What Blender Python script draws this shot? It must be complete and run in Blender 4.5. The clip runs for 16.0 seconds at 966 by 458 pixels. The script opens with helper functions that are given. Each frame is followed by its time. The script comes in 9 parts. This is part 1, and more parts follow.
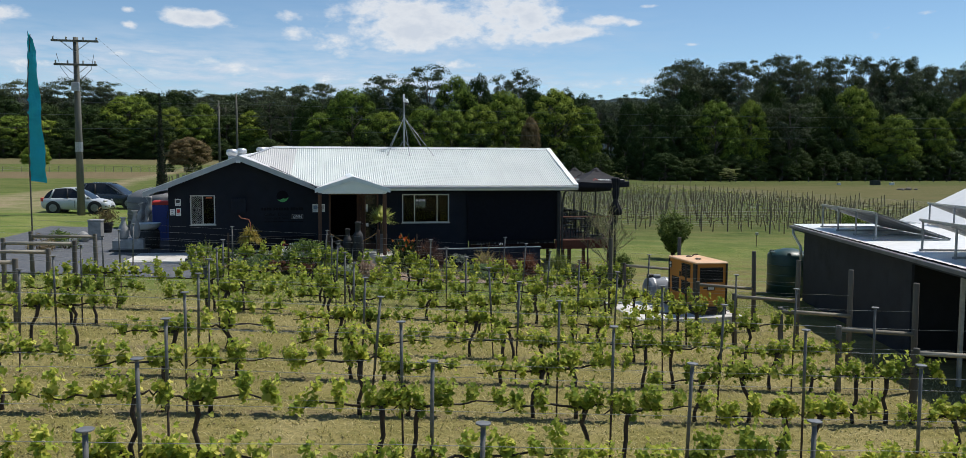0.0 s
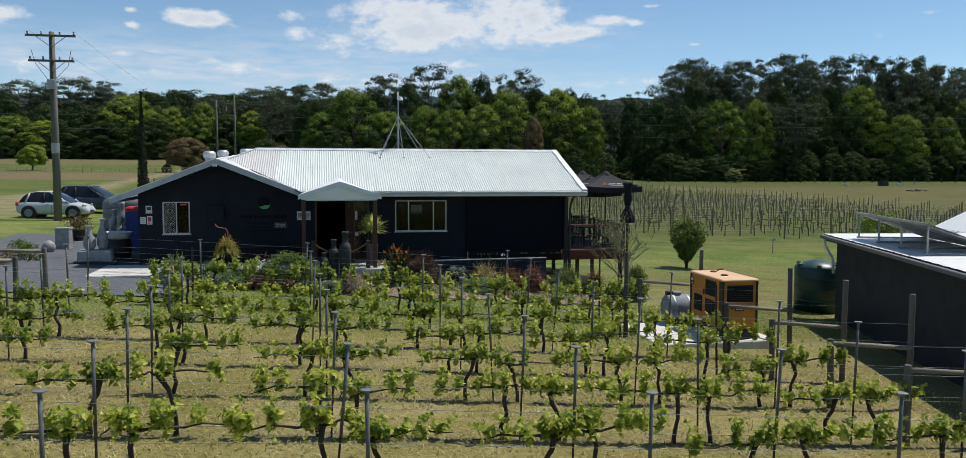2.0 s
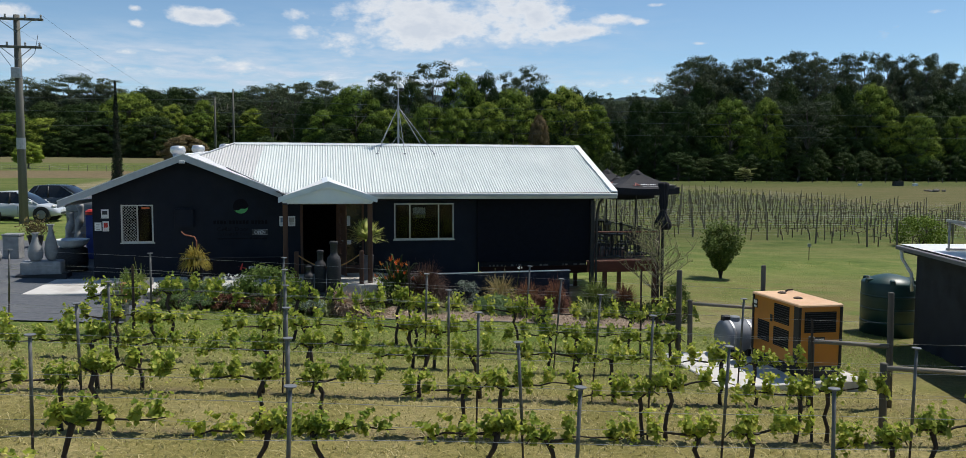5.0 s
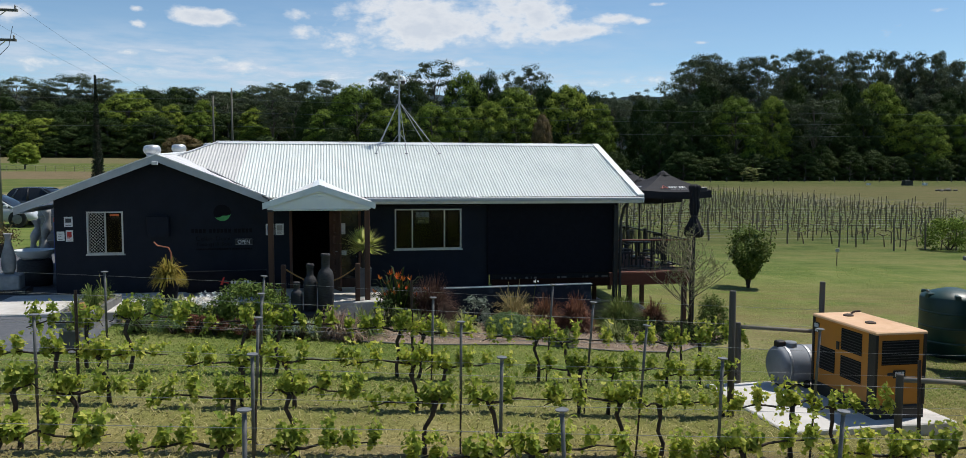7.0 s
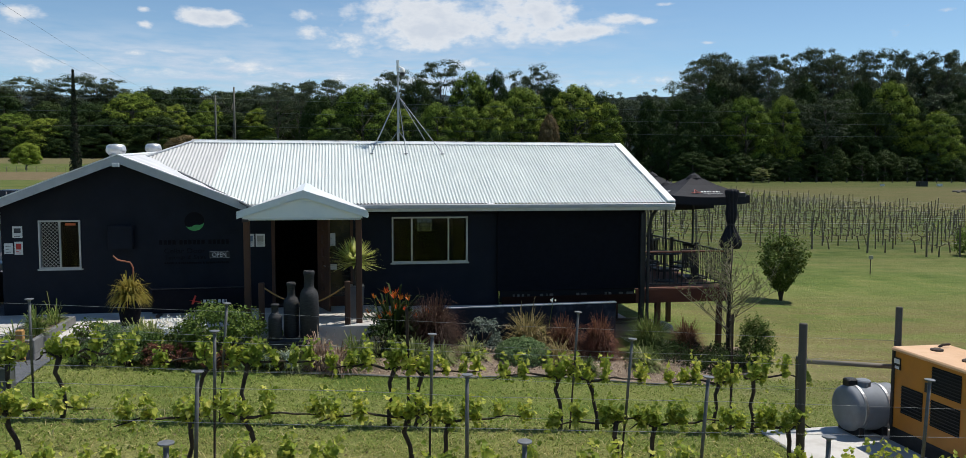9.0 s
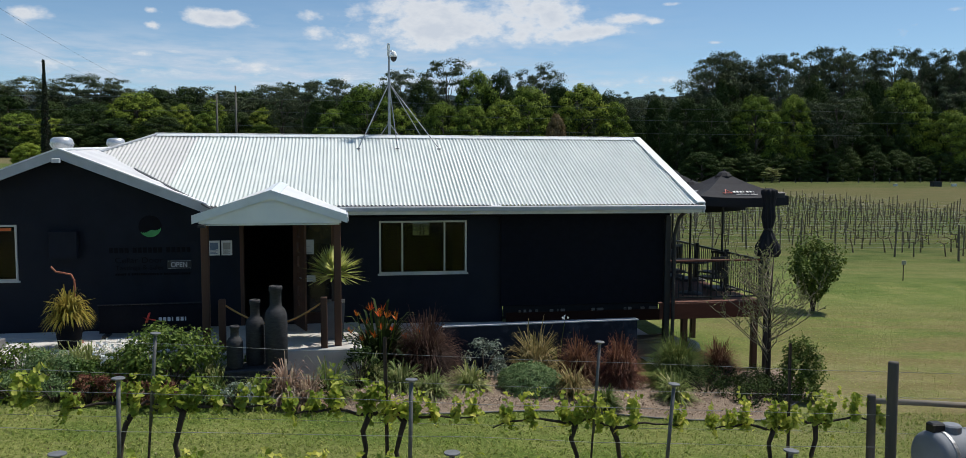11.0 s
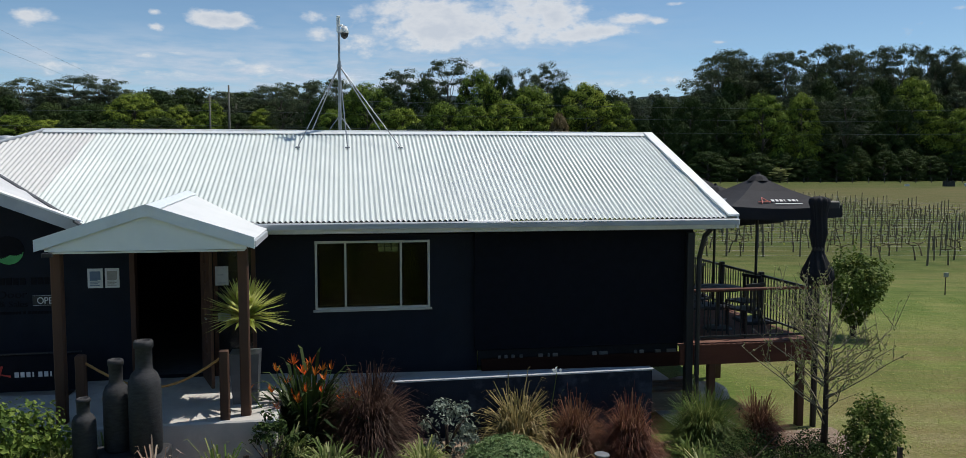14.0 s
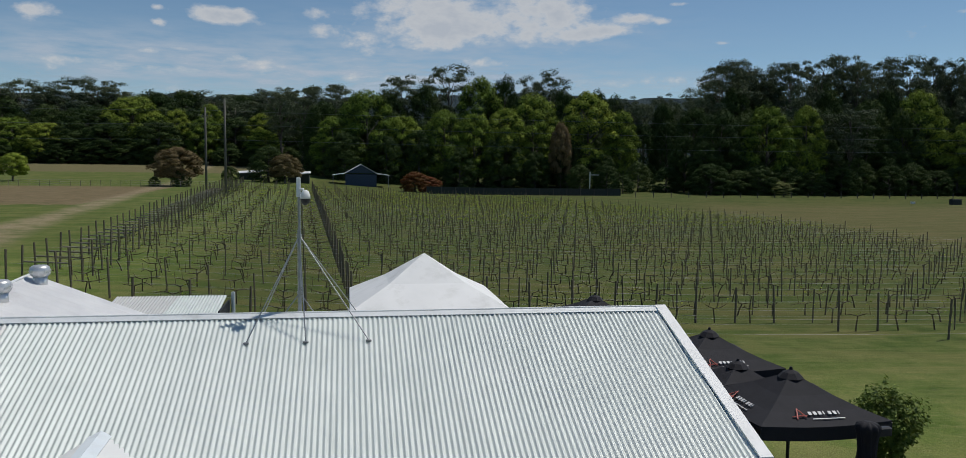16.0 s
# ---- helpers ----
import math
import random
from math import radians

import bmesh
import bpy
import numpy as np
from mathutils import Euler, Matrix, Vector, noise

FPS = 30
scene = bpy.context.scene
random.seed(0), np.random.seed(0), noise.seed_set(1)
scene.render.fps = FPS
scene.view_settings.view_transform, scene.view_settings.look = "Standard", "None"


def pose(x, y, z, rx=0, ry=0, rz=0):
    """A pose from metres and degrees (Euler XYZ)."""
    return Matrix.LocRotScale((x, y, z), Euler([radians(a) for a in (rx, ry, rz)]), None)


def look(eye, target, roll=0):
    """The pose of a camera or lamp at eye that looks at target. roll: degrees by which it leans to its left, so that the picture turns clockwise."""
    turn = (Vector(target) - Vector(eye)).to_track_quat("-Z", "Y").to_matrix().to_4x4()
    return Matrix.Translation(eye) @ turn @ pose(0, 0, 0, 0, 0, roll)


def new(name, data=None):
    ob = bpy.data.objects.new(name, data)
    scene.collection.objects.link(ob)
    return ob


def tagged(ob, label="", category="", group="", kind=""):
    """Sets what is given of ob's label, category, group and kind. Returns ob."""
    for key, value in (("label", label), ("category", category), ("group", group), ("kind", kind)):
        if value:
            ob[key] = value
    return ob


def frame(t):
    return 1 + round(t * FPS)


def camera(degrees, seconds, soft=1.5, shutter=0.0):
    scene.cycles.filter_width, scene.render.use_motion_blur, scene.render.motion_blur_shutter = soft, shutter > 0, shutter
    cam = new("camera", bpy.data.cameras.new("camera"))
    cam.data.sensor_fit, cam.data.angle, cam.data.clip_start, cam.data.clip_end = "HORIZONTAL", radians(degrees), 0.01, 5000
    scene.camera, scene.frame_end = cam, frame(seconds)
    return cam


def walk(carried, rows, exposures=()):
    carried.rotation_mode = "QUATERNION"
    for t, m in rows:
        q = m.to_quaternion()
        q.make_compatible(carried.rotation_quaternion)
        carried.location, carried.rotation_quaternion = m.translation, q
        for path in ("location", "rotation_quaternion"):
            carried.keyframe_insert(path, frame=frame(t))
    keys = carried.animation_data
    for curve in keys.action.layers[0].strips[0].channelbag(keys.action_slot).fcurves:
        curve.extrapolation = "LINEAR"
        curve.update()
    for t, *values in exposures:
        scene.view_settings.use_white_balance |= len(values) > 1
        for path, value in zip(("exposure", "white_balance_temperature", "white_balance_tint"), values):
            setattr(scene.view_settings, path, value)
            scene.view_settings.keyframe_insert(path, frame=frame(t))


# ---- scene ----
cam = camera(60.9, 16.0, soft=0.65)
PATH = [
    (0, (-2.902, -29.827, 3.207), (-2.515, -27.87, 3.054), 0.2),
    (0.5, (-2.784, -29.323, 3.243), (-2.399, -27.367, 3.09), 0.2),
    (1, (-2.646, -28.674, 3.28), (-2.263, -26.717, 3.127), 0.2),
    (1.5, (-2.476, -28.06, 3.311), (-2.096, -26.102, 3.159), 0.1),
    (2, (-2.345, -27.362, 3.326), (-1.964, -25.404, 3.173), 0.2),
    (2.5, (-2.237, -26.745, 3.329), (-1.858, -24.788, 3.175), 0.2),
    (3, (-2.144, -26.048, 3.311), (-1.765, -24.091, 3.157), 0.2),
    (3.5, (-2.083, -25.417, 3.28), (-1.704, -23.459, 3.126), 0.2),
    (4, (-2.024, -24.773, 3.262), (-1.647, -22.815, 3.108), 0.3),
    (6.5, (-1.693, -21.597, 3.317), (-1.326, -19.638, 3.16), 0.2),
    (7, (-1.644, -20.961, 3.308), (-1.276, -19.001, 3.152), 0.2),
    (7.5, (-1.53, -20.342, 3.28), (-1.168, -18.381, 3.127), 0.0),
    (8, (-1.432, -19.68, 3.315), (-1.072, -17.719, 3.161), 0.2),
    (8.5, (-1.327, -19.037, 3.342), (-0.971, -17.075, 3.186), 0.3),
    (9, (-1.238, -18.426, 3.34), (-0.885, -16.464, 3.185), 0.2),
    (11.5, (-0.541, -15.434, 3.251), (-0.205, -13.469, 3.097), 0.2),
    (12, (-0.364, -14.82, 3.252), (-0.029, -12.854, 3.099), 0.2),
    (12.5, (-0.16, -14.22, 3.253), (0.172, -12.254, 3.1), 0.2),
    (13, (0.053, -13.602, 3.234), (0.383, -11.635, 3.082), 0.1),
    (13.5, (0.264, -13.025, 3.228), (0.593, -11.058, 3.074), 0.1),
    (14, (0.471, -12.444, 3.295), (0.799, -10.477, 3.142), 0.0),
    (14.5, (0.675, -11.846, 3.678), (1.002, -9.879, 3.524), 0.2),
    (15, (0.839, -11.26, 4.424), (1.165, -9.293, 4.267), 0.2),
    (15.5, (0.987, -10.662, 5.319), (1.312, -8.695, 5.164), 0.3),
    (16, (1.116, -10.035, 6.258), (1.442, -8.068, 6.1), 0.6),
]
walk(cam, [(t, look(eye, target, roll)) for t, eye, target, roll in PATH], [(0, 0.0), (9.2, 0.0), (11.5, -0.1), (12.5, -0.11), (13.8, -0.14), (14.5, -0.2), (15.2, -0.38), (16, -0.6)])


# ---- light ----
SUN_TO = Vector((0.50, 0.175, 1.0)).normalized()
world = bpy.data.worlds.new("sky")
scene.world = world
world.use_nodes = True
wn = world.node_tree.nodes
wl = world.node_tree.links
wn.clear()
sky = wn.new("ShaderNodeTexSky")
sky.sky_type = 'NISHITA'
sky.sun_disc = False
sky.sun_elevation = math.asin(SUN_TO.z)
sky.sun_rotation = math.atan2(SUN_TO.x, SUN_TO.y)
sky.air_density = 1.0
sky.altitude = 1800
sky.dust_density = 0.0
sky.ozone_density = 3.5
bg = wn.new("ShaderNodeBackground")
bg.inputs["Strength"].default_value = 0.112
wo = wn.new("ShaderNodeOutputWorld")
tint = wn.new("ShaderNodeMix")
tint.data_type, tint.blend_type = 'RGBA', 'MULTIPLY'
tint.inputs[0].default_value = 1.0
tint.inputs[7].default_value = (1.0, 1.055, 1.01, 1)
wl.new(sky.outputs[0], tint.inputs[6])
wl.new(tint.outputs[2], bg.inputs[0])
wl.new(bg.outputs[0], wo.inputs[0])

sun = new("sun", bpy.data.lights.new("sun", 'SUN'))
sun.data.energy = 4.6
sun.data.angle = radians(0.53)
sun.data.color = (1.0, 0.955, 0.88)
sun.matrix_world = look(SUN_TO * 60, (0, 0, 0))


# ---- materials ----
def nodes_of(name):
    m = bpy.data.materials.new(name)
    m.use_nodes = True
    n, l = m.node_tree.nodes, m.node_tree.links
    n.clear()
    out = n.new("ShaderNodeOutputMaterial")
    return m, n, l, out


def ramp(n, l, fac, stops):
    r = n.new("ShaderNodeValToRGB")
    els = r.color_ramp.elements
    while len(els) < len(stops):
        els.new(0.5)
    for e, (p, c) in zip(els, stops):
        e.position = p
        e.color = (*c, 1) if len(c) == 3 else c
    l.new(fac, r.inputs[0])
    return r.outputs[0]


def noise_tex(n, l, vec, scale, detail=4.0, rough=0.55):
    t = n.new("ShaderNodeTexNoise")
    t.inputs["Scale"].default_value = scale
    t.inputs["Detail"].default_value = detail
    t.inputs["Roughness"].default_value = rough
    l.new(vec, t.inputs["Vector"])
    return t.outputs["Fac"]


def mixc(n, l, fac, a, b, mode='MIX'):
    m = n.new("ShaderNodeMix")
    m.data_type = 'RGBA'
    m.blend_type = mode
    for idx, v in ((0, fac), (6, a), (7, b)):
        if isinstance(v, (int, float)):
            m.inputs[idx].default_value = v
        elif isinstance(v, tuple):
            m.inputs[idx].default_value = (*v, 1)
        else:
            l.new(v, m.inputs[idx])
    return m.outputs[2]


def calc(n, l, op, a, b=0.0, c=None, clamp=False):
    m = n.new("ShaderNodeMath")
    m.operation = op
    m.use_clamp = clamp
    for i, v in enumerate((a, b, c)):
        if v is None:
            continue
        if isinstance(v, (int, float)):
            m.inputs[i].default_value = v
        else:
            l.new(v, m.inputs[i])
    return m.outputs[0]


def bumped(n, l, height, strength, dist=0.02):
    b = n.new("ShaderNodeBump")
    b.inputs["Strength"].default_value = strength
    b.inputs["Distance"].default_value = dist
    l.new(height, b.inputs["Height"])
    return b.outputs[0]


def mat(name, c1, c2, scale=6.0, rough=0.7, metal=0.0, bump=0.15, bscale=40.0, dirt=None, dirt_scale=1.2, stretch=(1, 1, 1), dist=0.01, vary=0.0, spec=0.5):
    """A surface with a coarse and a fine variation of tone, some dirt and a fine relief."""
    m, n, l, out = nodes_of(name)
    co = n.new("ShaderNodeTexCoord").outputs["Object"]
    mp = n.new("ShaderNodeMapping")
    mp.inputs["Scale"].default_value = stretch
    l.new(co, mp.inputs[0])
    v = mp.outputs[0]
    f1 = noise_tex(n, l, v, scale, 5)
    col = ramp(n, l, f1, [(0.3, c1), (0.7, c2)])
    if dirt:
        f2 = noise_tex(n, l, v, dirt_scale, 6, 0.65)
        k = ramp(n, l, f2, [(0.52, (0, 0, 0)), (0.72, (1, 1, 1))])
        col = mixc(n, l, k, col, dirt)
    if vary:
        ob = n.new("ShaderNodeObjectInfo").outputs["Random"]
        hsv = n.new("ShaderNodeHueSaturation")
        l.new(calc(n, l, 'MULTIPLY_ADD', ob, 2 * vary, 1 - vary), hsv.inputs["Value"])
        l.new(col, hsv.inputs["Color"])
        col = hsv.outputs[0]
    p = n.new("ShaderNodeBsdfPrincipled")
    l.new(col, p.inputs["Base Color"])
    p.inputs["Metallic"].default_value = metal
    p.inputs["Specular IOR Level"].default_value = spec
    f3 = noise_tex(n, l, v, bscale, 4)
    l.new(calc(n, l, 'MULTIPLY_ADD', f3, 0.25, rough - 0.12, clamp=True), p.inputs["Roughness"])
    l.new(bumped(n, l, f3, bump, dist), p.inputs["Normal"])
    l.new(p.outputs[0], out.inputs[0])
    return m


def leaf_mat(name, c1, c2, c3=None, through_share=0.35, gloss=0.12, c4=None):
    """Foliage: each leaf or clump takes its own tone; light passes through in part."""
    m, n, l, out = nodes_of(name)
    isl = n.new("ShaderNodeNewGeometry").outputs["Random Per Island"]
    obr = n.new("ShaderNodeObjectInfo").outputs["Random"]
    stops = [(0.0, c1), (0.55, c2)] + ([(0.95, c3)] if c3 else [])
    col = ramp(n, l, isl, stops)
    hsv = n.new("ShaderNodeHueSaturation")
    l.new(calc(n, l, 'MULTIPLY_ADD', obr, 0.5, 0.75), hsv.inputs["Value"])
    l.new(calc(n, l, 'MULTIPLY_ADD', obr, -0.03, 0.515), hsv.inputs["Hue"])
    l.new(col, hsv.inputs["Color"])
    p = n.new("ShaderNodeBsdfPrincipled")
    l.new(hsv.outputs[0], p.inputs["Base Color"])
    p.inputs["Roughness"].default_value = 0.55
    p.inputs["Specular IOR Level"].default_value = gloss
    tr = n.new("ShaderNodeBsdfTranslucent")
    l.new(mixc(n, l, 0.5, hsv.outputs[0], c4 or c3 or c2), tr.inputs[0])
    mx = n.new("ShaderNodeMixShader")
    mx.inputs[0].default_value = through_share
    l.new(p.outputs[0], mx.inputs[1])
    l.new(tr.outputs[0], mx.inputs[2])
    l.new(mx.outputs[0], out.inputs[0])
    return m


M_NAVYWALL = mat("weathered_navy_render", (0.012, 0.016, 0.026), (0.018, 0.023, 0.036), 3, 0.8, bump=0.3, bscale=50, dirt=(0.055, 0.07, 0.095), dirt_scale=2.2, spec=0.25)
M_NAVY = mat("navy_render", (0.008, 0.010, 0.016), (0.011, 0.014, 0.022), 3, 0.8, bump=0.25, bscale=60, dirt=(0.016, 0.018, 0.023), dirt_scale=0.8, spec=0.25)
M_PALEBARGE = mat("pale_blue_barge", (0.66, 0.72, 0.76), (0.74, 0.79, 0.82), 4, 0.45, bump=0.04, dirt=(0.58, 0.62, 0.64), dirt_scale=2)
M_TRIM = mat("white_trim", (0.62, 0.65, 0.66), (0.74, 0.76, 0.76), 4, 0.5, bump=0.05, dirt=(0.48, 0.5, 0.5), dirt_scale=2)
M_GREYTRIM = mat("grey_barge", (0.36, 0.385, 0.41), (0.46, 0.485, 0.51), 4, 0.5, bump=0.05, dirt=(0.35, 0.36, 0.37), dirt_scale=2)
M_BLUEWHITE = mat("pale_lining", (0.76, 0.80, 0.81), (0.82, 0.85, 0.85), 3, 0.6, bump=0.05)
M_ALU = mat("window_aluminium", (0.42, 0.42, 0.40), (0.5, 0.5, 0.48), 8, 0.4, metal=0.2, bump=0.04)
M_TIMBER = mat("stained_timber", (0.060, 0.026, 0.014), (0.10, 0.042, 0.021), 5, 0.7, bump=0.3, bscale=25, stretch=(1, 1, 0.12), dirt=(0.04, 0.02, 0.012))
M_BEAM = mat("red_beam", (0.085, 0.022, 0.011), (0.13, 0.038, 0.017), 5, 0.75, bump=0.3, bscale=25, stretch=(0.15, 1, 1))
# the beam's red stain, darkened for the shade below the blind
M_SHADEBEAM = mat("shaded_beam", (0.022, 0.009, 0.006), (0.034, 0.013, 0.008), 5, 0.85, bump=0.3, bscale=25, stretch=(0.15, 1, 1), spec=0.1)
M_DECK = mat("deck_boards", (0.11, 0.042, 0.026), (0.18, 0.07, 0.04), 4, 0.75, bump=0.2, bscale=20, stretch=(1, 0.15, 1), vary=0.2)
M_BLACK = mat("black_paint", (0.010, 0.010, 0.012), (0.018, 0.018, 0.020), 6, 0.5, bump=0.08)
M_MESH = mat("black_shade_cloth", (0.0055, 0.0065, 0.010), (0.008, 0.009, 0.014), 8, 0.9, bump=0.3, bscale=200, spec=0.15)
M_CANVAS = mat("black_canvas", (0.007, 0.007, 0.011), (0.012, 0.012, 0.018), 5, 0.85, bump=0.2, bscale=120)
M_CONC = mat("concrete", (0.42, 0.40, 0.37), (0.54, 0.52, 0.48), 2.5, 0.85, bump=0.3, bscale=60, dirt=(0.32, 0.30, 0.27))
M_PAD = mat("pale_concrete", (0.50, 0.48, 0.45), (0.60, 0.58, 0.55), 2.0, 0.85, bump=0.25, bscale=50, dirt=(0.40, 0.37, 0.33))
M_ASPH = mat("asphalt", (0.085, 0.092, 0.105), (0.13, 0.137, 0.15), 9, 0.9, bump=0.6, bscale=150, dirt=(0.15, 0.15, 0.15), spec=0.2)
M_MULCH = mat("mulch", (0.168, 0.120, 0.085), (0.355, 0.272, 0.195), 40, 0.95, bump=1.0, bscale=60, dirt=(0.15, 0.10, 0.073), dirt_scale=3, dist=0.03)
M_URN = mat("charcoal_stoneware", (0.016, 0.016, 0.019), (0.038, 0.038, 0.041), 14, 0.75, bump=0.5, bscale=45, stretch=(1, 1, 3))
M_WOODGREY = mat("weathered_post", (0.075, 0.066, 0.056), (0.15, 0.135, 0.115), 6, 0.85, bump=0.6, bscale=30, stretch=(1, 1, 0.08), vary=0.3)
M_RAIL = mat("weathered_rail", (0.17, 0.15, 0.12), (0.29, 0.26, 0.21), 6, 0.85, bump=0.5, bscale=30, stretch=(0.08, 1, 1), vary=0.2)
M_GALV = mat("galvanised_steel", (0.26, 0.27, 0.28), (0.38, 0.39, 0.40), 12, 0.45, metal=0.7, bump=0.06)
M_POSTG = mat("dull_grey_post", (0.085, 0.085, 0.082), (0.15, 0.15, 0.145), 12, 0.6, metal=0.2, bump=0.06)
M_CAPG = mat("dull_steel_cap", (0.13, 0.135, 0.14), (0.20, 0.205, 0.21), 12, 0.6, metal=0.3, bump=0.06)
M_RUST = mat("rusty_picket", (0.035, 0.026, 0.022), (0.075, 0.05, 0.035), 20, 0.85, bump=0.3)
M_WIRE = mat("trellis_wire", (0.30, 0.30, 0.30), (0.40, 0.40, 0.40), 5, 0.5, metal=0.5, bump=0.0)
M_BARK = mat("vine_bark", (0.028, 0.020, 0.015), (0.075, 0.055, 0.042), 20, 0.95, bump=0.9, bscale=60, stretch=(1, 1, 0.3))
M_TRUNK = mat("tree_bark", (0.05, 0.042, 0.036), (0.16, 0.14, 0.12), 3, 0.95, bump=0.7, bscale=12, stretch=(1, 1, 0.2))
M_YELLOW = mat("yellow_enamel", (0.47, 0.185, 0.024), (0.54, 0.22, 0.030), 2, 0.42, bump=0.03, dirt=(0.40, 0.17, 0.035))
M_YTOP = mat("pale_enamel", (0.66, 0.39, 0.20), (0.74, 0.48, 0.28), 2, 0.5, bump=0.03, dirt=(0.56, 0.31, 0.14))
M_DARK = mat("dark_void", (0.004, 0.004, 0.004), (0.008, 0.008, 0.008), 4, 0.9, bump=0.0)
M_DRUM = mat("grey_steel_drum", (0.17, 0.19, 0.22), (0.22, 0.245, 0.28), 3, 0.7, metal=0.0, bump=0.05, dirt=(0.17, 0.17, 0.18))
M_TANKG = mat("green_polytank", (0.010, 0.040, 0.036), (0.016, 0.056, 0.050), 3, 0.42, bump=0.08)
M_TANKGREY = mat("grey_polytank", (0.10, 0.105, 0.11), (0.15, 0.155, 0.16), 2, 0.55, bump=0.08, dirt=(0.2, 0.2, 0.2))
M_SHEDW = mat("shed_sheeting", (0.026, 0.029, 0.036), (0.036, 0.040, 0.049), 1.5, 0.7, bump=0.05, dirt=(0.018, 0.020, 0.023), spec=0.2)
M_GUTSHADE = mat("gutter_and_valley_shade", (0.11, 0.115, 0.12), (0.17, 0.175, 0.18), 4, 0.6, bump=0.05, dirt=(0.08, 0.08, 0.08), dirt_scale=2)
M_PANEL = mat("solar_cells", (0.010, 0.014, 0.026), (0.016, 0.022, 0.040), 3, 0.18, bump=0.0)
M_PANELBACK = mat("panel_backsheet", (0.30, 0.29, 0.27), (0.38, 0.37, 0.35), 3, 0.7, bump=0.02)
M_BLUE = mat("blue_plastic", (0.010, 0.035, 0.22), (0.014, 0.05, 0.30), 3, 0.5, bump=0.05)
M_RED = mat("red_plastic", (0.42, 0.02, 0.015), (0.52, 0.03, 0.02), 3, 0.5, bump=0.05)
M_TEAL = mat("teal_banner", (0.0, 0.32, 0.43), (0.01, 0.40, 0.52), 1.5, 0.75, bump=0.4, bscale=6, dist=0.05)
M_WHITE = mat("white_vinyl", (0.78, 0.78, 0.77), (0.84, 0.84, 0.83), 1, 0.6, bump=0.06, bscale=6, dirt=(0.68, 0.68, 0.66))
M_PAPER = mat("paper_notice", (0.6, 0.6, 0.58), (0.7, 0.7, 0.68), 10, 0.8, bump=0.0)
M_INK = mat("printed_ink", (0.03, 0.03, 0.035), (0.06, 0.06, 0.065), 10, 0.8, bump=0.0)
M_GREENLOGO = mat("logo_green", (0.05, 0.28, 0.08), (0.08, 0.36, 0.11), 10, 0.6, bump=0.0)
M_REDPRINT = mat("red_print", (0.42, 0.09, 0.07), (0.50, 0.13, 0.10), 10, 0.6, bump=0.0)
M_ORANGE = mat("orange_print", (0.55, 0.10, 0.02), (0.62, 0.14, 0.03), 10, 0.6, bump=0.0)
M_LETTER = mat("white_letters", (0.6, 0.6, 0.6), (0.68, 0.68, 0.68), 10, 0.6, bump=0.0)
M_DIMLETTER = mat("shadow_letters", (0.004, 0.004, 0.006), (0.005, 0.005, 0.008), 10, 0.8, bump=0.0, spec=0.2)
M_ROPE = mat("rope", (0.36, 0.19, 0.06), (0.48, 0.27, 0.09), 40, 0.9, bump=0.6, bscale=120)
M_TERRA = mat("rusty_pipe", (0.28, 0.09, 0.045), (0.36, 0.13, 0.07), 10, 0.7)
M_SILVER = mat("silver_car_paint", (0.46, 0.49, 0.52), (0.50, 0.53, 0.56), 2, 0.35, metal=0.1, bump=0.0)
M_CARGREY = mat("slate_car_paint", (0.055, 0.07, 0.085), (0.065, 0.08, 0.095), 2, 0.25, metal=0.4, bump=0.0)
M_TYRE = mat("tyre_rubber", (0.012, 0.012, 0.012), (0.02, 0.02, 0.02), 10, 0.85, bump=0.2)
M_RIM = mat("dull_wheel_rim", (0.16, 0.165, 0.17), (0.24, 0.245, 0.25), 8, 0.45, metal=0.4, bump=0.0)
M_CLAYPOT = mat("grey_glazed_pot", (0.20, 0.20, 0.20), (0.34, 0.34, 0.33), 5, 0.6, bump=0.3)
M_DARKPOT = mat("dark_grey_pot", (0.07, 0.075, 0.085), (0.11, 0.115, 0.125), 5, 0.5, bump=0.1)
M_TWIG = mat("pale_twig", (0.16, 0.135, 0.09), (0.28, 0.24, 0.16), 14, 0.9, bump=0.3)
M_SLEEPER = mat("grey_sleeper", (0.13, 0.13, 0.135), (0.21, 0.21, 0.21), 5, 0.85, bump=0.4, bscale=25, vary=0.15)
M_POLE = mat("power_pole_timber", (0.085, 0.082, 0.07), (0.16, 0.155, 0.135), 4, 0.9, bump=0.5, bscale=18, stretch=(1, 1, 0.05))
M_CABLE = mat("cable", (0.02, 0.02, 0.02), (0.03, 0.03, 0.03), 4, 0.6, bump=0.0)
M_LINE = mat("weathered_aluminium_line", (0.20, 0.21, 0.22), (0.28, 0.29, 0.30), 4, 0.6, metal=0.3, bump=0.0)
M_FENCEDARK = mat("dark_screen_fence", (0.02, 0.024, 0.022), (0.035, 0.04, 0.036), 2, 0.8, bump=0.1)
M_HUTWALL = mat("blue_hut_wall", (0.03, 0.05, 0.085), (0.04, 0.06, 0.10), 2, 0.7, bump=0.1)
M_VENT = mat("spun_aluminium", (0.62, 0.62, 0.62), (0.72, 0.72, 0.72), 10, 0.35, metal=0.6, bump=0.05)
